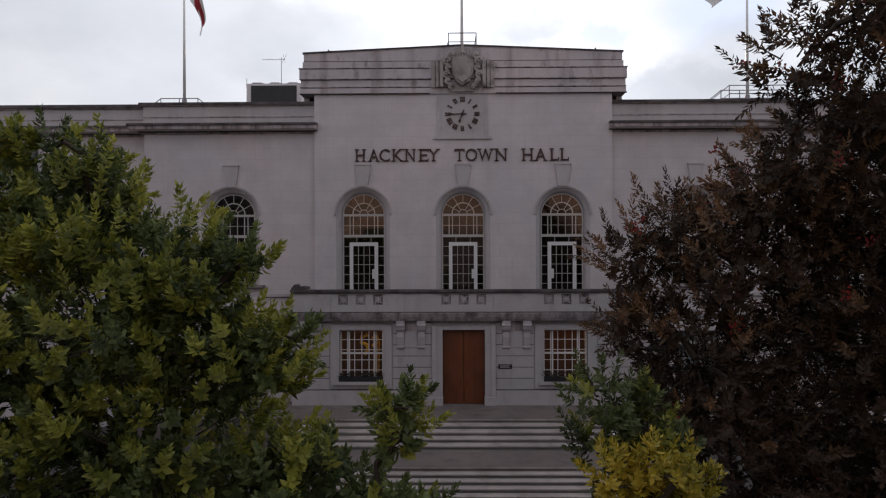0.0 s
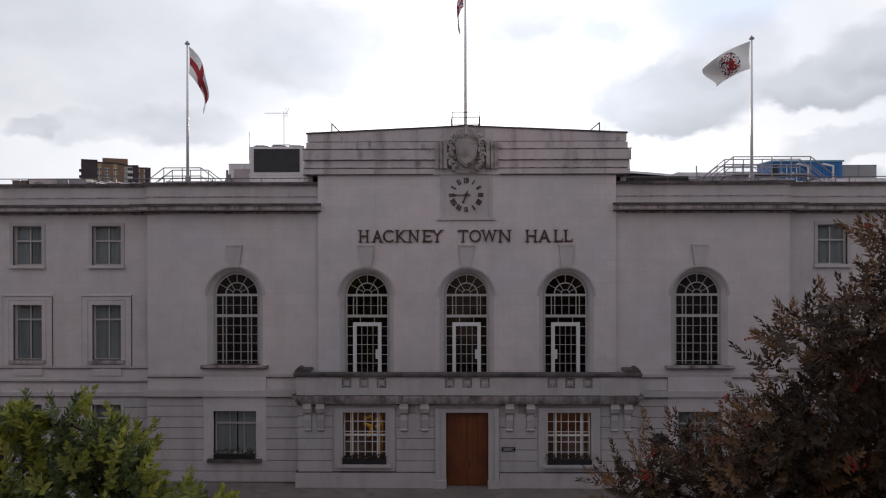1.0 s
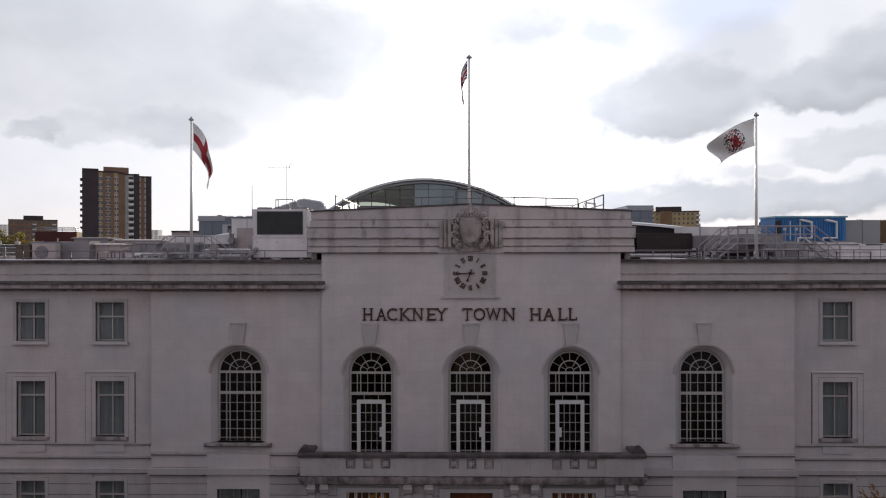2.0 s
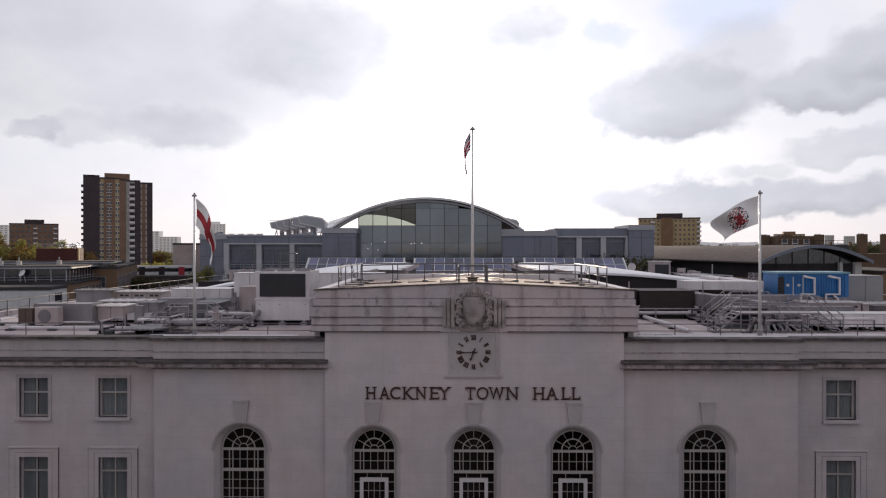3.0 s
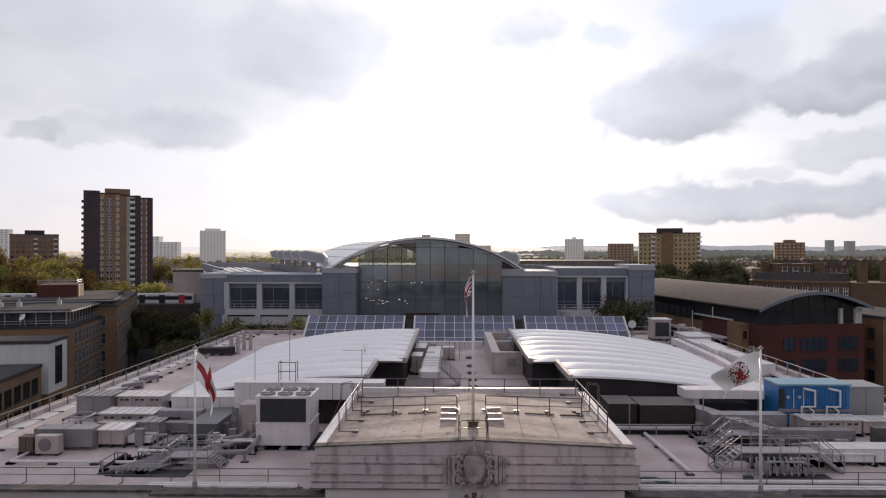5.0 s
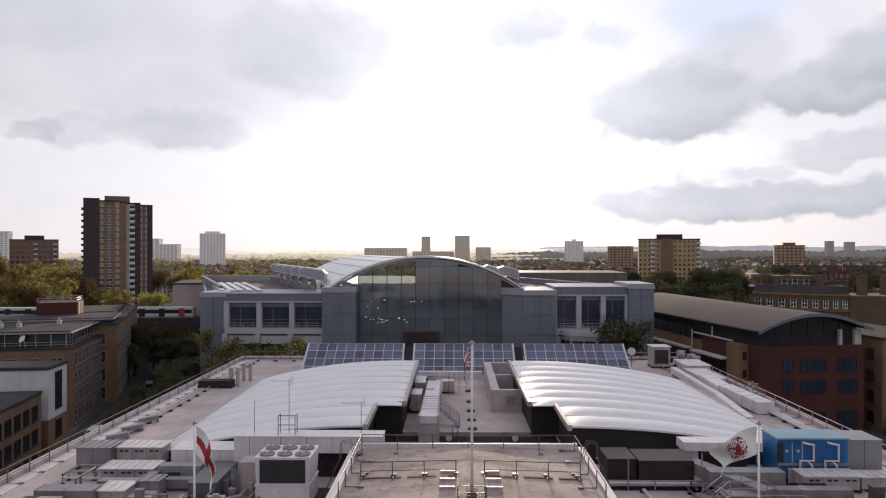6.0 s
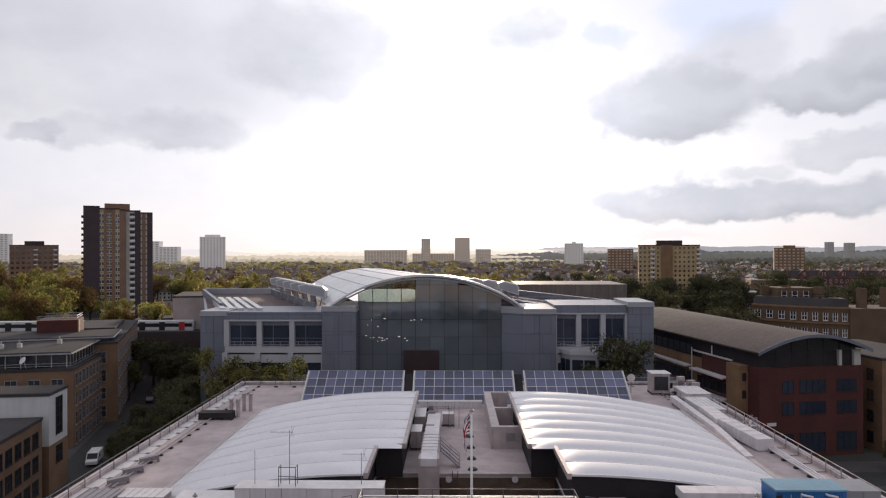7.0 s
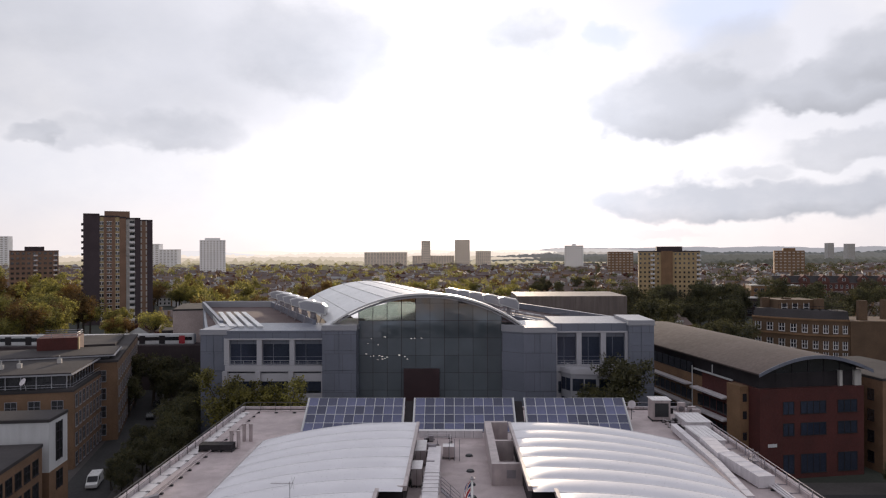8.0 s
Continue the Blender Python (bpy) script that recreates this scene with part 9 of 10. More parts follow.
def distance():
    """Plain ridges closing the view far beyond the town, their haze painted as emission."""
    def ridge(y, base, amp, col, glow, seed, x0, x1, label, n=220, lump=0.16):
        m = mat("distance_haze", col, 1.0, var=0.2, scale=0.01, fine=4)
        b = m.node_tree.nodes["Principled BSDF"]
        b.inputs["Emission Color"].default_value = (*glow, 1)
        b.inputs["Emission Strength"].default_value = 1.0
        bm = mb()
        top, foot = [], []
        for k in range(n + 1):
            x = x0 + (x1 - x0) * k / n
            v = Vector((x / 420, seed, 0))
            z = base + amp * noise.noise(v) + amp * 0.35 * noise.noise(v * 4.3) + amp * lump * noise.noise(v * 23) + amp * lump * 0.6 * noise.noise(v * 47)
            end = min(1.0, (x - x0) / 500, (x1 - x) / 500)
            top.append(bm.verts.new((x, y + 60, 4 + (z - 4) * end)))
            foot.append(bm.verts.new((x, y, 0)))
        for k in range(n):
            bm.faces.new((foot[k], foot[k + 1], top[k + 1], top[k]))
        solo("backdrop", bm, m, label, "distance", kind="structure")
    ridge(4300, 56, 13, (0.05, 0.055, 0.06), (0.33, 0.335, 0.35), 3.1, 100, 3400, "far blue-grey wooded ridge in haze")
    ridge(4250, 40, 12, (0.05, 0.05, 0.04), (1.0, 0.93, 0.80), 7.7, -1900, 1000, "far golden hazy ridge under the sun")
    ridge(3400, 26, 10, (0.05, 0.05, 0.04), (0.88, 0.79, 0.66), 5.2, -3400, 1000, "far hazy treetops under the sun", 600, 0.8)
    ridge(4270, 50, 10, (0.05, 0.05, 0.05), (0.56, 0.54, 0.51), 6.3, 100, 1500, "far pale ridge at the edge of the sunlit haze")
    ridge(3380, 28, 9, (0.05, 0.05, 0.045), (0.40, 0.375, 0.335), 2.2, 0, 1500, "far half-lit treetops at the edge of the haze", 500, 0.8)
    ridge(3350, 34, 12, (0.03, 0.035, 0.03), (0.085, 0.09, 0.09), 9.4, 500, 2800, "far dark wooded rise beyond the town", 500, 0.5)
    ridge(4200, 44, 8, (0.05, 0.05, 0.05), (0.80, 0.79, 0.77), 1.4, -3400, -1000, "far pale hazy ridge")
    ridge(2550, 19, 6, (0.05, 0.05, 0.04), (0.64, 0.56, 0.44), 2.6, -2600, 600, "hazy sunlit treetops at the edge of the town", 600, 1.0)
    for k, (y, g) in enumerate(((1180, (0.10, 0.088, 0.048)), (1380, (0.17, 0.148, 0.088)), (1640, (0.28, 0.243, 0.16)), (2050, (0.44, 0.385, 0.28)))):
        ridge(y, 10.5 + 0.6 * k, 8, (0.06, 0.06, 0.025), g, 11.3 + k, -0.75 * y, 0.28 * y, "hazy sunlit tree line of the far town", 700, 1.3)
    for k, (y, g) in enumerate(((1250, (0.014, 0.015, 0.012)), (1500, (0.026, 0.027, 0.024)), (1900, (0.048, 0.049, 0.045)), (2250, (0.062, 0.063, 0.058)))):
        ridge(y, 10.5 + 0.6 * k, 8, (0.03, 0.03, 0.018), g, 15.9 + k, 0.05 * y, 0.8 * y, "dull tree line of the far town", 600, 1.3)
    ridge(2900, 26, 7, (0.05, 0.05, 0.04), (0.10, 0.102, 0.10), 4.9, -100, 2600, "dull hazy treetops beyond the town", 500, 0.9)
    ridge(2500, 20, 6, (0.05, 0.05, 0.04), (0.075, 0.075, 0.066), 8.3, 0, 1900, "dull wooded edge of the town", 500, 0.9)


def vehicle(x, y, ang, ln, w, h, body, van, label):
    th = thing("van" if van else "car", label, "van" if van else "car", (x, y, 0.13))
    M = Matrix.LocRotScale((x, y, 0.13), Euler((0, 0, radians(ang))), None)

    def put(nm, bm, m, parent):
        bmesh.ops.transform(bm, matrix=M, verts=bm.verts)
        return part(nm, bm, m, parent)
    bm = mb()
    if van:
        pr = [(-ln / 2, 0.35), (ln / 2, 0.35), (ln / 2, 0.95), (ln / 2 - 0.75, 1.15), (ln / 2 - 1.45, h), (-ln / 2 + 0.1, h), (-ln / 2, h - 0.2)]
    else:
        pr = [(-ln / 2, 0.3), (ln / 2, 0.3), (ln / 2, 0.75), (ln / 2 - 1.0, 0.9), (ln / 2 - 1.7, h), (-ln / 2 + 0.9, h), (-ln / 2 + 0.15, 0.95), (-ln / 2, 0.8)]
    prism(bm, [(a, b) for a, b in pr], -w / 2, w / 2, "y")
    bmesh.ops.bevel(bm, geom=bm.edges[:], offset=0.07, segments=2, affect="EDGES")
    b = put("body", bm, body, th)
    bm = mb()
    if van:
        prism(bm, [(ln / 2 - 0.82, 1.2), (ln / 2 - 1.38, h - 0.14), (ln / 2 - 1.36, h - 0.12), (ln / 2 - 0.78, 1.2)], -w / 2 + 0.12, w / 2 - 0.12, "y")
        for s in (-1, 1):
            box(bm, ln / 2 - 2.3, s * w / 2 - 0.02, 1.25, ln / 2 - 1.55, s * w / 2 + 0.02, h - 0.35)
    else:
        prism(bm, [(ln / 2 - 1.05, 0.95), (ln / 2 - 1.66, h - 0.1), (ln / 2 - 1.62, h - 0.08), (ln / 2 - 1.0, 0.95)], -w / 2 + 0.12, w / 2 - 0.12, "y")
        for s in (-1, 1):
            box(bm, -ln / 2 + 0.8, s * w / 2 - 0.02, 0.95, ln / 2 - 1.7, s * w / 2 + 0.02, h - 0.1)
    put("windscreen", bm, M_WIN, th)
    for sx in (-1, 1):
        for sy in (-1, 1):
            bm = mb()
            cx, cy = sx * ln * 0.31, sy * (w / 2 - 0.12)
            rod(bm, (cx, cy - 0.11, 0.32), (cx, cy + 0.11, 0.32), 0.32, 14)
            put("wheel", bm, M_DARK, th)
    for s in (-1, 1):
        bm = mb()
        box(bm, ln / 2 - 0.03, s * (w / 2 - 0.35) - 0.16, 0.68, ln / 2 + 0.03, s * (w / 2 - 0.35) + 0.16, 0.88)
        put("headlight", bm, M_WFRAME, th)


def train(x, y, ang):
    th = thing("train", "white commuter train with red door panels on a raised line", "train", (x, y, 13.3))
    M = Matrix.LocRotScale((x, y, 13.3), Euler((0, 0, radians(ang))), None)

    def put(nm, bm, m):
        bmesh.ops.transform(bm, matrix=M, verts=bm.verts)
        return part(nm, bm, m, th)
    for k in range(5):
        bm = mb()
        box(bm, 20 * k, 0, 0.4, 20 * k + 19.5, 2.8, 3.6)
        bmesh.ops.bevel(bm, geom=bm.edges[:], offset=0.3, segments=2, affect="EDGES")
        put("carriage", bm, M_REND)
        bm = mb()
        box(bm, 20 * k + 0.5, -0.03, 1.7, 20 * k + 19, 0.0, 2.8)
        put("window_band", bm, M_WIN)
        for q in (3, 9, 15):
            bm = mb()
            box(bm, 20 * k + q, -0.06, 0.7, 20 * k + q + 1.8, 0.0, 3.2)
            put("door", bm, M_FRED if q == 15 else M_SLATE)
    bm = mb()
    box(bm, -60, -2.0, -13.3, 112, 5, 0.38)
    put("viaduct", bm, M_BDARK)


def blocking_walls():
    """Unseen walls added behind the camera and on both sides, blocking low sky light."""
    # warm brick so the added south wall reflects in the window panes
    brick = mat("warm_brick_screen", (0.36, 0.25, 0.19), 0.85, var=0.2, scale=0.4)
    grey = mat("grey_light_screen", (0.15, 0.15, 0.16), 0.8, var=0.15, scale=0.3)
    for name, a in (("wall_south", (-29, -30, 29, -28)), ("wall_west", (-29, -28, -27, 31)), ("wall_east", (27, -28, 29, 31))):
        bm = mb()
        box(bm, a[0], a[1], 0, a[2], a[3], 22 if name == "wall_south" else 16)
        box(bm, a[0] - 0.2, a[1] - 0.2, 22 if name == "wall_south" else 16, a[2] + 0.2, a[3] + 0.2, 22.5 if name == "wall_south" else 16.5)
        solo(name, bm, brick if name == "wall_south" else grey, "unseen plain brick wall added to block low sky and reflect in windows" if name == "wall_south" else "unseen plain grey wall added to block low sky light", "wall", kind="structure")


blocking_walls()
service_centre()
red_block()
west_street()
tower_block()
far_blocks()
streets()
distance()
M_VAN = mat("white_van_paint", (0.6, 0.6, 0.6), 0.3, var=0.04)
M_CAR = mat("dark_car_paint", (0.03, 0.032, 0.036), 0.25, var=0.1)
vehicle(-65.6, 125.4, -75, 5.2, 1.95, 2.2, M_VAN, True, "white panel van parked on the street")
vehicle(-77.6, 176, 107, 4.3, 1.75, 1.45, M_CAR, False, "dark hatchback parked by the kerb")
vehicle(-82.0, 190, 108, 4.3, 1.75, 1.45, M_CAR, False, "dark hatchback with lamps facing up the street")
train(-180.2, 207.4, 4)
# ---------------------------------------------------------------- trees and the far town
def leaf_mat(name, lo, hi, trans=0.35, rough=0.55):
    """Leaf colour from lo to hi, leaf by leaf, with light passing through."""
    m = bpy.data.materials.new(name)
    m.use_nodes = True
    nt = m.node_tree
    N, L = nt.nodes.new, nt.links.new
    nt.nodes.clear()
    geo, oi, ramp = N("ShaderNodeNewGeometry"), N("ShaderNodeObjectInfo"), N("ShaderNodeMix")
    ramp.data_type = "RGBA"
    ramp.inputs[6].default_value, ramp.inputs[7].default_value = (*lo, 1), (*hi, 1)
    tc, nz = N("ShaderNodeTexCoord"), N("ShaderNodeTexNoise")
    L(tc.outputs["Object"], nz.inputs[0])
    nz.inputs["Scale"].default_value = 0.9
    add = N("ShaderNodeMath")
    add.operation = "MULTIPLY_ADD"
    L(geo.outputs["Random Per Island"], add.inputs[0])
    add.inputs[1].default_value = 0.6
    sub = N("ShaderNodeMath")
    sub.operation = "MULTIPLY_ADD"
    L(nz.outputs[0], sub.inputs[0])
    sub.inputs[1].default_value, sub.inputs[2].default_value = 1.6, -0.6
    L(sub.outputs[0], add.inputs[2])
    add.use_clamp = True
    L(add.outputs[0], ramp.inputs[0])
    hsv = N("ShaderNodeHueSaturation")
    r = N("ShaderNodeMapRange")
    L(oi.outputs["Random"], r.inputs[0])
    r.inputs[3].default_value, r.inputs[4].default_value = 0.65, 1.35
    L(r.outputs[0], hsv.inputs["Value"])
    L(ramp.outputs[2], hsv.inputs["Color"])
    d, t, g, m1, m2, out = N("ShaderNodeBsdfDiffuse"), N("ShaderNodeBsdfTranslucent"), N("ShaderNodeBsdfGlossy"), N("ShaderNodeMixShader"), N("ShaderNodeMixShader"), N("ShaderNodeOutputMaterial")
    L(hsv.outputs[0], d.inputs[0])
    L(hsv.outputs[0], t.inputs[0])
    g.inputs["Roughness"].default_value = rough
    m1.inputs[0].default_value, m2.inputs[0].default_value = trans, 0.04
    L(d.outputs[0], m1.inputs[1])
    L(t.outputs[0], m1.inputs[2])
    L(m1.outputs[0], m2.inputs[1])
    L(g.outputs[0], m2.inputs[2])
    L(m2.outputs[0], out.inputs[0])
    return m


M_BARK = mat("bark", (0.055, 0.042, 0.032), 0.9, var=0.3, scale=3, streak=0.4)
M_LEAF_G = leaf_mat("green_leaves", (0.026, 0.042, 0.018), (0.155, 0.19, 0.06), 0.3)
# lighter copy of the green leaves, painting in light caught by the tips
M_LEAF_T = leaf_mat("lit_green_tips", (0.13, 0.165, 0.03), (0.52, 0.51, 0.085), 0.42)
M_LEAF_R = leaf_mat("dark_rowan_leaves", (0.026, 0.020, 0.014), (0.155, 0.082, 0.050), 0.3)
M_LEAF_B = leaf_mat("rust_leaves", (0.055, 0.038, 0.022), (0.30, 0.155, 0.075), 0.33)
M_LEAF_Y = leaf_mat("yellow_leaves", (0.20, 0.19, 0.02), (0.66, 0.48, 0.05), 0.35)
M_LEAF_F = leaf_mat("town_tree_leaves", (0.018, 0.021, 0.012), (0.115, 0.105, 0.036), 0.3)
# bright leaf colour that paints sunlight onto the western far treetops
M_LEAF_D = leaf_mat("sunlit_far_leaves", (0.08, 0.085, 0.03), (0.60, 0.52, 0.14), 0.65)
M_LEAF_A = leaf_mat("autumn_tree_leaves", (0.03, 0.022, 0.008), (0.26, 0.14, 0.032), 0.35)
M_BERRY = mat("red_berries", (0.24, 0.022, 0.016), 0.4, var=0.2)


def sprays(parent, name, rng, shoots, per, size, wide, material, label=""):
    """Leafy shoots: each (x, y, z, dx, dy, dz, length) carries leaves set round its stem, closing up towards the tip."""
    c = np.array(shoots, float)
    n = len(c) * per
    base = np.repeat(c, per, 0)
    d = base[:, 3:6] / np.linalg.norm(base[:, 3:6], axis=1, keepdims=True)
    k = np.tile(np.arange(per), len(c))
    f = ((k + rng.uniform(0.1, 0.9, n)) / per)[:, None]
    u = np.cross(d, np.array((0.31, 0.17, 0.93)))
    u /= np.linalg.norm(u, axis=1, keepdims=True)
    w = np.cross(d, u)
    ph = (k * 2.4 + np.repeat(rng.uniform(0, 6.28, len(c)), per) + rng.normal(size=n) * 0.25)[:, None]
    th = 1.35 - 0.85 * f + rng.normal(size=(n, 1)) * 0.16
    a = d * np.cos(th) + (u * np.cos(ph) + w * np.sin(ph)) * np.sin(th)
    a[:, 2] -= 0.12
    a /= np.linalg.norm(a, axis=1, keepdims=True)
    b = np.cross(a, d) + rng.normal(size=(n, 3)) * 0.22
    b /= np.linalg.norm(b, axis=1, keepdims=True)
    nrm = np.cross(a, b)
    p = base[:, :3] + d * base[:, 6:7] * f
    s = size * rng.uniform(0.7, 1.3, (n, 1)) * (1.05 - 0.35 * f)
    v = np.stack([p, p + a * s * 0.42 + b * s * wide + nrm * s * 0.07, p + a * s - nrm * s * 0.10, p + a * s * 0.42 - b * s * wide + nrm * s * 0.07], 1).reshape(-1, 3)
    me = bpy.data.meshes.new(name)
    me.vertices.add(4 * n)
    me.vertices.foreach_set("co", v.ravel())
    me.loops.add(4 * n)
    me.loops.foreach_set("vertex_index", np.arange(4 * n))
    me.polygons.add(n)
    me.polygons.foreach_set("loop_start", np.arange(0, 4 * n, 4))
    me.polygons.foreach_set("loop_total", np.full(n, 4))
    me.update()
    me.validate()
    me.materials.append(material)
    ob = new(name, me)
    hang(ob, parent)
    if label:
        ob["label"] = label
    return ob


def near_tree(label, base, top, lobes, per_lobe, per_shoot, size, wide, leaf, seed, berries=0, reach=0.45, tip=None, tip_share=0.5, rise=0.5, thin=99.0):
    """A large tree: tapered trunk, limbs to each lobe, twigs, and leafy shoots near the lobes' surfaces."""
    rng = np.random.default_rng(seed)
    th = thing("tree", label, "tree", base)
    bm = mb()
    b, t = Vector(base), Vector(top)
    pts = [b.lerp(t, k / 6) + Vector((0.15 * math.sin(2.1 * k + seed), 0.12 * math.cos(1.7 * k), 0)) for k in range(7)]
    for k in range(6):
        rod(bm, pts[k], pts[k + 1], 0.2 * (1 - k / 8), 8, 0.2 * (1 - (k + 1) / 8), cap=False)
    part("trunk", bm, M_BARK, th)
    inner, tips, twigs = [], [], mb()
    for lx, ly, lz, lr in lobes:
        c = Vector((lx, ly, lz))
        start = b.lerp(t, min(0.95, max(0.25, (lz - lr * 0.7 - b.z) / (t.z - b.z))))
        near = [Vector(o[:3]) for o in lobes if o[3] > lr + 0.05 and (Vector(o[:3]) - c).length < 2.6]
        if lr < 1.2 and near:
            start = min(near, key=lambda q: (q - c).length)
        mid = start.lerp(c, 0.5) + Vector((rng.uniform(-0.3, 0.3), rng.uniform(-0.3, 0.3), 0.25))
        rod(twigs, start, mid, 0.06, 6, 0.04, cap=False)
        rod(twigs, mid, c, 0.04, 6, 0.015, cap=False)
        n = int(per_lobe * lr * lr * (0.85 if lz > thin else 1.0)) + 6
        for k in range(n):
            d = Vector(rng.normal(size=3)).normalized()
            d.z = d.z * 0.85 + 0.12
            far = rng.uniform(0.1, 1.0) ** 0.45
            # shoots gather in boughs, with dark hollows between them
            lump = noise.noise((c + d * lr) * 1.5 + Vector((seed, 0, 0)))
            if lump < -0.12 and far > 0.55 and rng.random() < 0.8:
                continue
            q = c + d * lr * 0.90 * far * (1 + 0.35 * lump)
            way = d * 0.8 + Vector((0, -0.1, rise)) + Vector(rng.normal(size=3)) * 0.3
            ln = reach * rng.uniform(0.6, 1.4)
            # high outer shoots take the lighter tip leaves, painting the crown lit from above
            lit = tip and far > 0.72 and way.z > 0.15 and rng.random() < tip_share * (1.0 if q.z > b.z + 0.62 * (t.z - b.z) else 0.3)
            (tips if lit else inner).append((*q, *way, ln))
            if k % 5 == 0:
                rod(twigs, c.lerp(q, 0.45), q + way.normalized() * ln * 0.6, 0.016, 3, 0.005, cap=False)
    tagged(part("branching", twigs, M_BARK, th), kind="stuff")
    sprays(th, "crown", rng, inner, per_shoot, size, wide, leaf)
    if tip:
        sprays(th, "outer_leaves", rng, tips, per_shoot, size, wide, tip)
    if berries:
        bm = mb()
        for i in rng.choice(len(tips), berries, replace=False):
            x, y, z, dx, dy, dz, ln = tips[i]
            for _ in range(12):
                o = rng.normal(size=3) * 0.06
                p = Vector((x + dx * ln * 0.8, y - 0.1 + dy * ln * 0.8, z + dz * ln * 0.8)) + Vector(o)
                rod(bm, p, p + Vector((0, 0, 0.035)), 0.02, 5)
        tagged(part("berry_cluster", bm, M_BERRY, th, "small red berry clusters"), kind="stuff")
    return th


near_tree("broad green street tree with tips painted lit", (-6.2, 13.0, 0), (-6.0, 12.6, 10.2),
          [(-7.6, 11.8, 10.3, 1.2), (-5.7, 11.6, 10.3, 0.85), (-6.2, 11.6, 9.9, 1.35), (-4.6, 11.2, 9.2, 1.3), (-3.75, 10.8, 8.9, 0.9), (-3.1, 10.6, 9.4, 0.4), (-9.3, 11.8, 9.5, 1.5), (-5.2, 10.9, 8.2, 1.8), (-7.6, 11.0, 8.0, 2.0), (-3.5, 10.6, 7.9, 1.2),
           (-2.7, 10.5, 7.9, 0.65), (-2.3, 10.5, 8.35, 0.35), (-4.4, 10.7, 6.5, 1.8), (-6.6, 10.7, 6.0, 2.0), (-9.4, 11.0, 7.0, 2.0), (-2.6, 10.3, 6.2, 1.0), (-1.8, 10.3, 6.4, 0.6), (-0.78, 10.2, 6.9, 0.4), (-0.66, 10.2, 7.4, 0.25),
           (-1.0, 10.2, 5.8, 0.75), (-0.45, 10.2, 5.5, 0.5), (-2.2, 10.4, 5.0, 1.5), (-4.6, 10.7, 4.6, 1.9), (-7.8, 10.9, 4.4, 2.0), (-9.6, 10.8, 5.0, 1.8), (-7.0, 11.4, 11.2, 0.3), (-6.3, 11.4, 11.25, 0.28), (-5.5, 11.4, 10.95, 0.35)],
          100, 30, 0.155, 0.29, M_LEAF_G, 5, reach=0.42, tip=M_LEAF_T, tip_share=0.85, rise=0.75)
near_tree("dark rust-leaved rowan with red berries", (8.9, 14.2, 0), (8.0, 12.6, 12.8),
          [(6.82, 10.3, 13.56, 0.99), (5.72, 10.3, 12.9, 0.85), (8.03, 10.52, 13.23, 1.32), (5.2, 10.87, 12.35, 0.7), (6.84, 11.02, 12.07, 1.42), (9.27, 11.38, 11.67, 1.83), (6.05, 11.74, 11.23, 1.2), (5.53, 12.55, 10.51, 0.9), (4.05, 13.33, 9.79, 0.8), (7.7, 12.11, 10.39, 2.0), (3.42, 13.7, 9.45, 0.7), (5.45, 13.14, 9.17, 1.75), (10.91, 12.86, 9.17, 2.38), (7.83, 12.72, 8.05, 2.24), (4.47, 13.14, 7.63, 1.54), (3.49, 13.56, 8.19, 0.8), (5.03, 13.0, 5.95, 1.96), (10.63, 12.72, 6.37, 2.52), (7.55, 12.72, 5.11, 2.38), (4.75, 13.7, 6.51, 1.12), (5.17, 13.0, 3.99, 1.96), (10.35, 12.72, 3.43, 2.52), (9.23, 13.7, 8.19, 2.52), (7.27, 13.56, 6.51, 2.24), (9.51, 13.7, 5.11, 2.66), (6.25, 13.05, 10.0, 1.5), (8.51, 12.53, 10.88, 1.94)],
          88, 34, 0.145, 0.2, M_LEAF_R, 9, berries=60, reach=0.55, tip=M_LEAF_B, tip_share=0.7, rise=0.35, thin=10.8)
near_tree("small tree turning yellow below the rowan", (2.9, 9.0, 0), (2.8, 8.9, 6.0),
          [(1.95, 8.7, 6.75, 0.38), (2.35, 8.6, 7.0, 0.4), (2.7, 8.6, 6.85, 0.38), (2.35, 8.7, 6.5, 0.5), (1.9, 8.7, 6.3, 0.45), (2.75, 8.7, 6.4, 0.42)],
          150, 22, 0.12, 0.24, M_LEAF_Y, 12, reach=0.26, rise=0.6)
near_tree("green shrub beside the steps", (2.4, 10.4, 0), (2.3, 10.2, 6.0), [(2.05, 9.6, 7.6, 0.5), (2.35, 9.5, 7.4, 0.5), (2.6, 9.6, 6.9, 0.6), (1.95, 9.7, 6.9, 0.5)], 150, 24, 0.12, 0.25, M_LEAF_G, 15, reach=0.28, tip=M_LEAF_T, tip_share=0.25)


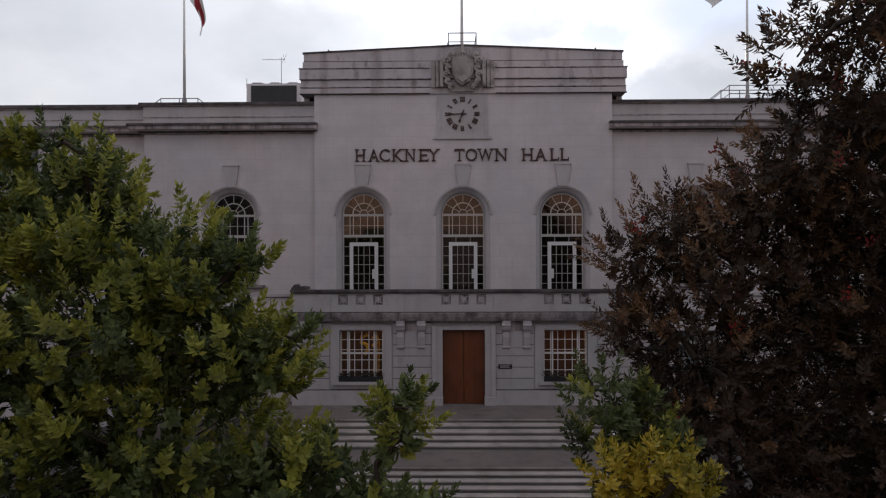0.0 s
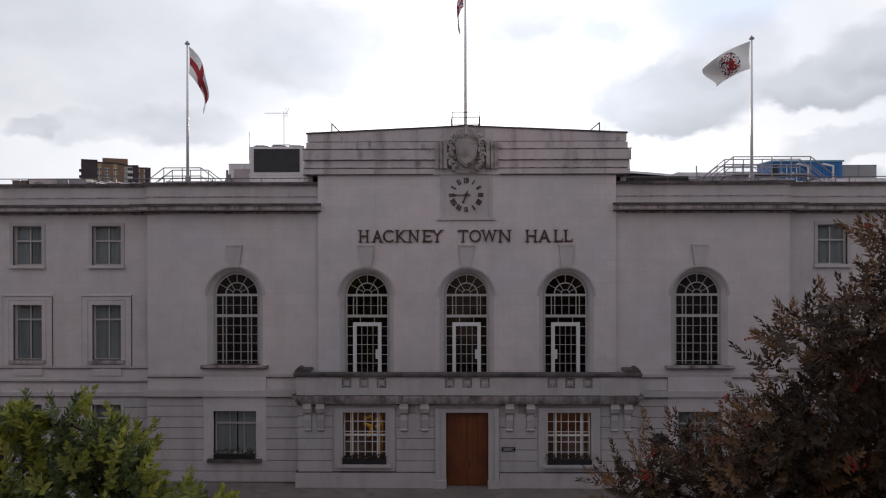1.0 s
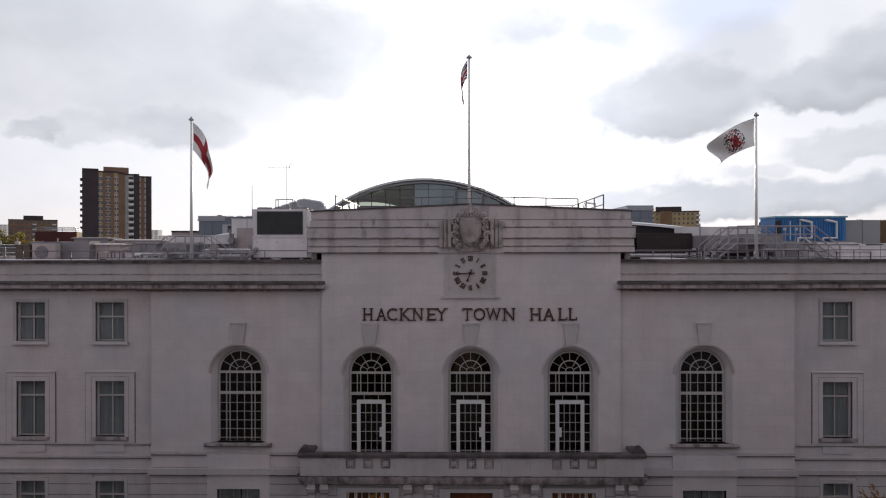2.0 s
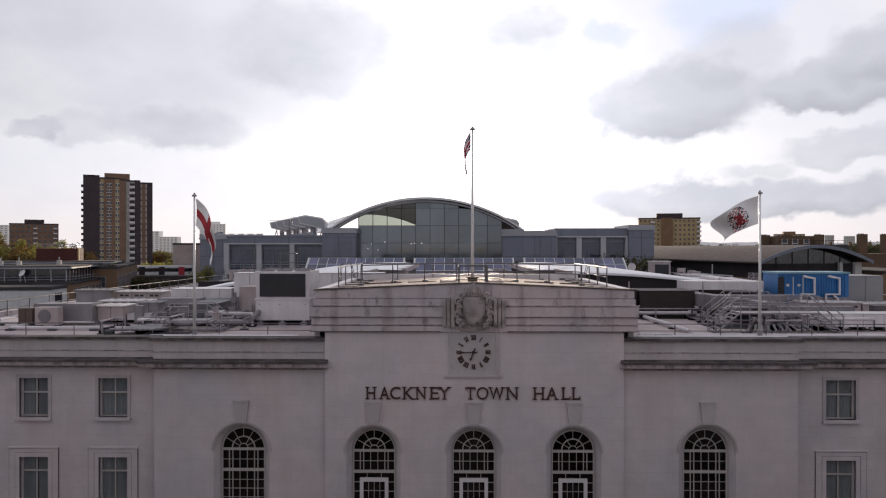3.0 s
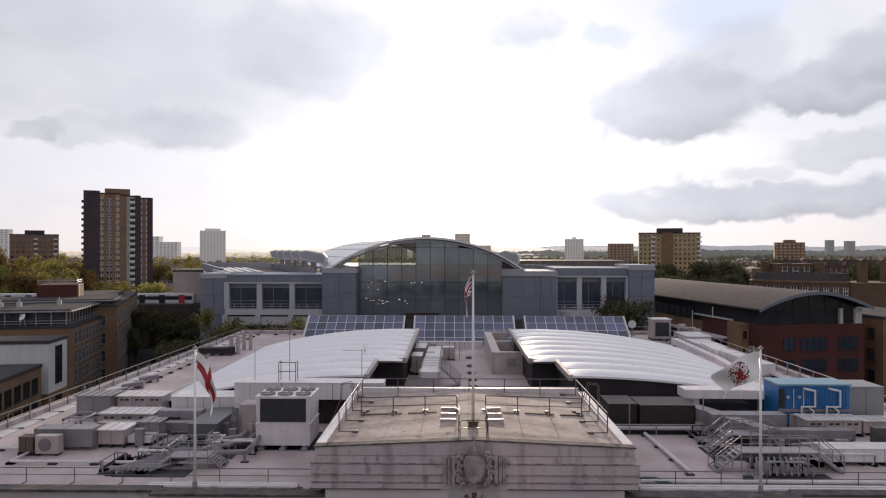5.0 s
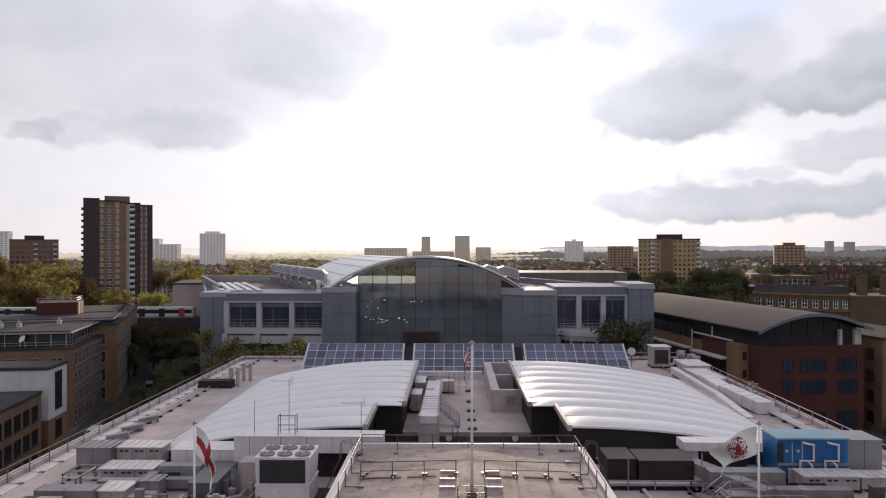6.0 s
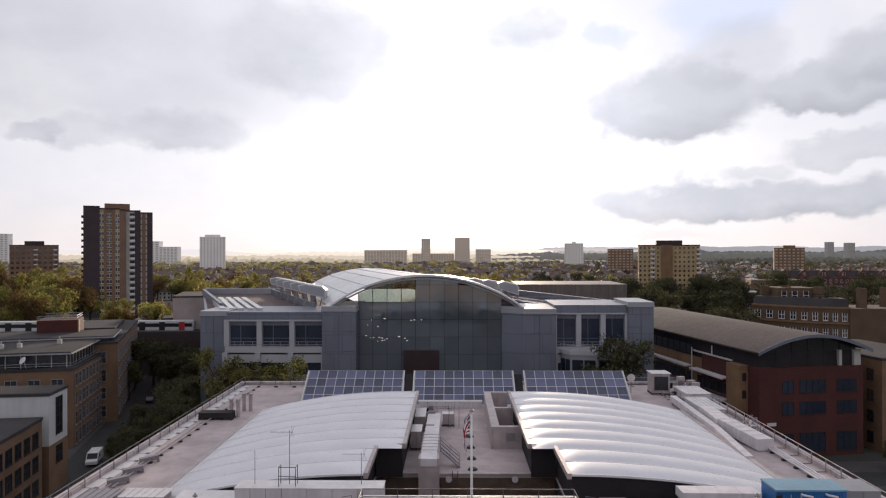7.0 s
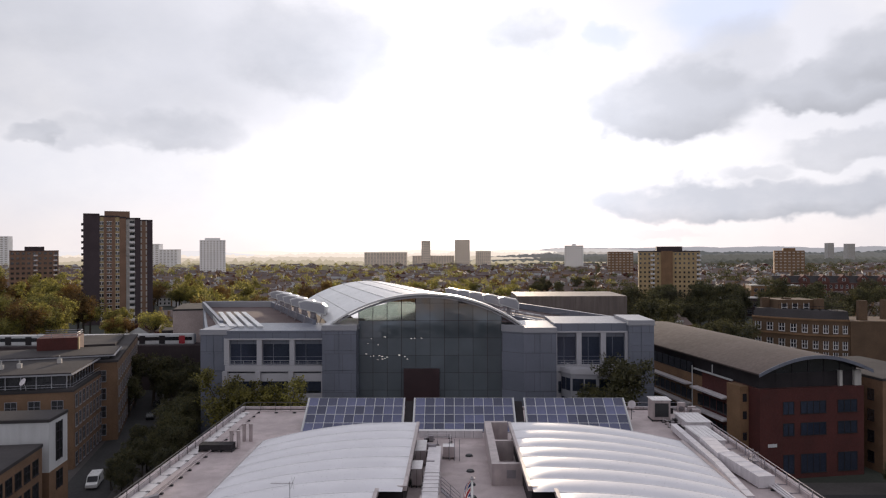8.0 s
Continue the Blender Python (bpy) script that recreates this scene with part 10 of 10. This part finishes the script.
def proto_tree(seed, leaf):
    """A mid-distance tree 10 m high, built once at the origin, then copied."""
    rng = np.random.default_rng(seed)
    th = thing("tree", "leafy broad-crowned town tree", "tree", (0, 0, 0), "town trees")
    bm = mb()
    rod(bm, (0, 0, 0), (0.2, 0.1, 4.5), 0.28, 7, 0.16, cap=False)
    lobes = []
    for k in range(9):
        a = rng.uniform(0, 6.28)
        r = rng.uniform(0.6, 2.6)
        z = rng.uniform(3.8, 8.4)
        lobes.append((r * math.cos(a), r * math.sin(a), z, rng.uniform(1.1, 1.9)))
        rod(bm, (0.15, 0.05, rng.uniform(2.5, 4.2)), lobes[-1][:3], 0.09, 5, 0.03, cap=False)
    part("trunk", bm, M_BARK, th)
    clumps = []
    for x, y, z, r in lobes:
        for _ in range(24):
            d = rng.normal(size=3)
            d /= np.linalg.norm(d)
            p = np.array((x, y, z)) + d * r * rng.uniform(0.5, 1.0)
            clumps.append((*p, 0.5))
    leaves(th, "crown", rng, clumps, 26, 0.30, leaf)
    return th


protos = [proto_tree(31 + k, M_LEAF_F) for k in range(5)]
# olive leaves made bright to paint sunlight on trees; office bushes share them
M_LEAF_M = leaf_mat("sunlit_olive_leaves", (0.034, 0.038, 0.014), (0.44, 0.385, 0.085), 0.58)
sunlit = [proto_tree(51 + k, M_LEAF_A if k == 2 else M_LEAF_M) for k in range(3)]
homes = [(-83, 190, 1.75), (-80.5, 196, 1.5), (29.5, 142.5, 1.6), (25, 143, 1.35), (33.5, 141, 2.15)]
for p, (x, y, k) in zip(protos, homes):
    p.location, p.scale = (x, y, 0), (k, k, k)
for p, (x, y, k) in zip(sunlit, ((-48.0, 144, 1.9), (-41.5, 145, 2.05), (-200, 300, 2.2))):
    p.location, p.scale = (x, y, 0), (k, k, k)
tree_no = [0]


def plant(x, y, k, turn=None):
    # distant western trees take the leaf colour painted sunlit
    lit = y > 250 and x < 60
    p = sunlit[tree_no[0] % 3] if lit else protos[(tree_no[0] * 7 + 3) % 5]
    tree_no[0] += 1
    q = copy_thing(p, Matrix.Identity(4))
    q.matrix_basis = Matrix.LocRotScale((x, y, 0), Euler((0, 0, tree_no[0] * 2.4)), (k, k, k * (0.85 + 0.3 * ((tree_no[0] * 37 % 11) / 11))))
    return q


bush = copy_thing(sunlit[0], Matrix.Identity(4))
bush.matrix_basis = Matrix.LocRotScale((-35, 146, 0), Euler((0, 0, 1.9)), (1.8, 1.8, 1.7))
for x, y, k in [(-148, 300, 1.6), (-120, 330, 1.7), (-63, 166, 1.1), (-66, 176, 1.2), (-70, 186, 1.2), (-73, 197, 1.25), (-60, 158, 1.1), (-68, 182, 1.25), (-58.5, 150, 1.0), (-56.5, 143, 1.0), (-61, 162, 1.1), (-92, 200, 1.2), (-88, 190, 1.2), (-84, 178, 1.2), (-100, 238, 1.5), (-102, 252, 1.6), (-108, 268, 1.6),
                (-55, 132, 0.8), (-56, 138, 0.85), (-53, 126, 0.72), (-51, 120, 0.6), (-49, 113, 0.55), (-53.5, 129, 0.75), (-54, 135, 0.8), (-47.5, 107, 0.5), (-52, 124, 0.8), (-50, 117, 0.75), (-48, 110, 0.7), (-54, 131, 0.95), (-57, 140, 1.15), (-59, 148, 1.3), (-62, 155, 1.15), (-46, 102, 0.65), (-44.5, 96, 0.6), (-58, 120, 0.55), (-58.5, 125, 0.6), (-59, 130, 0.65), (-60, 136, 0.7), (-60.5, 142, 0.72), (-61.5, 148, 0.8), (-59.5, 133, 0.6), (-61, 145, 0.7), (-61.4, 123, 0.62), (-62.2, 129, 0.66), (-63.4, 135, 0.7), (-64.2, 141, 0.7), (-64.6, 147, 0.75), (-66, 172, 1.15), (-72, 176, 1.2), (-76, 186, 1.3), (79, 119, 0.8), (83, 117, 0.7), (76, 123.5, 0.62)]:
    plant(x, y, k)
rng = np.random.default_rng(77)
for x0, x1, y0, y1, n, k0, k1 in ((-270, -165, 270, 372, 26, 1.9, 2.7), (-330, -215, 420, 560, 22, 2.2, 3.0), (66, 90, 205, 240, 9, 1.6, 2.2), (70, 165, 290, 420, 40, 1.9, 2.6), (-150, 40, 300, 430, 40, 1.6, 2.3), (170, 260, 300, 520, 34, 1.8, 2.6),
                                  (-160, 160, 430, 620, 44, 1.5, 2.2), (-220, -150, 440, 620, 16, 1.8, 2.4)):
    for _ in range(n):
        plant(rng.uniform(x0, x1), rng.uniform(y0, y1), rng.uniform(k0, k1))


def far_town():
    """Rows of gabled houses and treetops to the hills, each kind one mesh."""
    rng = np.random.default_rng(4)
    vs, fs, mi = [], [], []
    for _ in range(3600):
        y = 300 + 1300 * rng.random() ** 1.2
        x = rng.uniform(-0.72, 0.72) * y * 1.05
        if y < 520 and (-360 < x < -140 or 100 < x < 200):
            continue
        w, d, h, a = rng.uniform(7, 22), rng.uniform(8, 12), rng.uniform(6, 11), rng.choice([0.2, 1.4, -0.3, 0.9])
        c, s = math.cos(a), math.sin(a)
        r = h + rng.uniform(2, 3.5)
        o = len(vs)
        for px, py, pz in ((-w / 2, -d / 2, 0), (w / 2, -d / 2, 0), (w / 2, d / 2, 0), (-w / 2, d / 2, 0), (-w / 2, -d / 2, h), (w / 2, -d / 2, h), (w / 2, d / 2, h), (-w / 2, d / 2, h), (-w / 2, 0, r), (w / 2, 0, r)):
            vs.append((x + px * c - py * s, y + px * s + py * c, pz))
        k = int(rng.choice([0, 0, 1, 1, 1, 2]))
        for f, m in (((0, 1, 5, 4), k), ((2, 3, 7, 6), k), ((1, 2, 6, 9, 5), k), ((3, 0, 4, 8, 7), k), ((4, 5, 9, 8), 3), ((6, 7, 8, 9), 3)):
            fs.append([o + i for i in f])
            mi.append(m)
        if y < 1300:
            # windows on the near side, and a chimney
            nw = int(w // 3)
            for i in range(nw):
                for zz in (1.2, 4.2):
                    q = -w / 2 + w * (i + 0.5) / nw
                    o = len(vs)
                    side = -1
                    for px, pz in ((q - 0.6, zz), (q + 0.6, zz), (q + 0.6, zz + 1.6), (q - 0.6, zz + 1.6)):
                        py = side * (d / 2 + 0.06)
                        vs.append((x + px * c - py * s, y + px * s + py * c, pz))
                    fs.append([o, o + 1, o + 2, o + 3])
                    mi.append(4)
            o = len(vs)
            for px, py, pz in ((-0.6, -0.4, h), (0.6, -0.4, h), (0.6, 0.4, h), (-0.6, 0.4, h), (-0.6, -0.4, r + 1.6), (0.6, -0.4, r + 1.6), (0.6, 0.4, r + 1.6), (-0.6, 0.4, r + 1.6)):
                px -= w / 2 - 0.7
                vs.append((x + px * c - py * s, y + px * s + py * c, pz))
            for f in ((0, 1, 5, 4), (1, 2, 6, 5), (2, 3, 7, 6), (3, 0, 4, 7), (4, 5, 6, 7)):
                fs.append([o + i for i in f])
                mi.append(0)
    me = bpy.data.meshes.new("far_houses")
    me.from_pydata(vs, [], fs)
    for m in (M_BBROWN, M_REND, M_BRED, M_TILE, M_WIN):
        me.materials.append(m)
    me.polygons.foreach_set("material_index", mi)
    tagged(new("far_houses", me), "far rows of brick houses with tiled roofs", "houses", kind="stuff")
    west, east = [], []
    for _ in range(1900):
        y = 400 + 1300 * rng.random() ** 1.3
        x = rng.uniform(-0.75, 0.75) * y
        if noise.noise(Vector((x / 55, y / 90, 2.0))) < -0.05:
            continue
        k = rng.uniform(3.5, 7.0) * (1 + y / 4000)
        top = rng.uniform(9, 18)
        # sunlight painted by side: bright leaves west, dark leaves east
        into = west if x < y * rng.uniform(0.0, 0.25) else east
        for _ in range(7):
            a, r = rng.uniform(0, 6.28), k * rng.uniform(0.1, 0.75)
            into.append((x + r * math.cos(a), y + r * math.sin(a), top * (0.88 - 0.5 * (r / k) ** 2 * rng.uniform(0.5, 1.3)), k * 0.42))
    for cl, m, label in ((west, M_LEAF_D, "far treetops painted sunlit between the houses"), (east, M_LEAF_F, "far dark green treetops between the houses")):
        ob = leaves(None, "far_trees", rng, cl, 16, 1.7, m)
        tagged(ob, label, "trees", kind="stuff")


far_town()
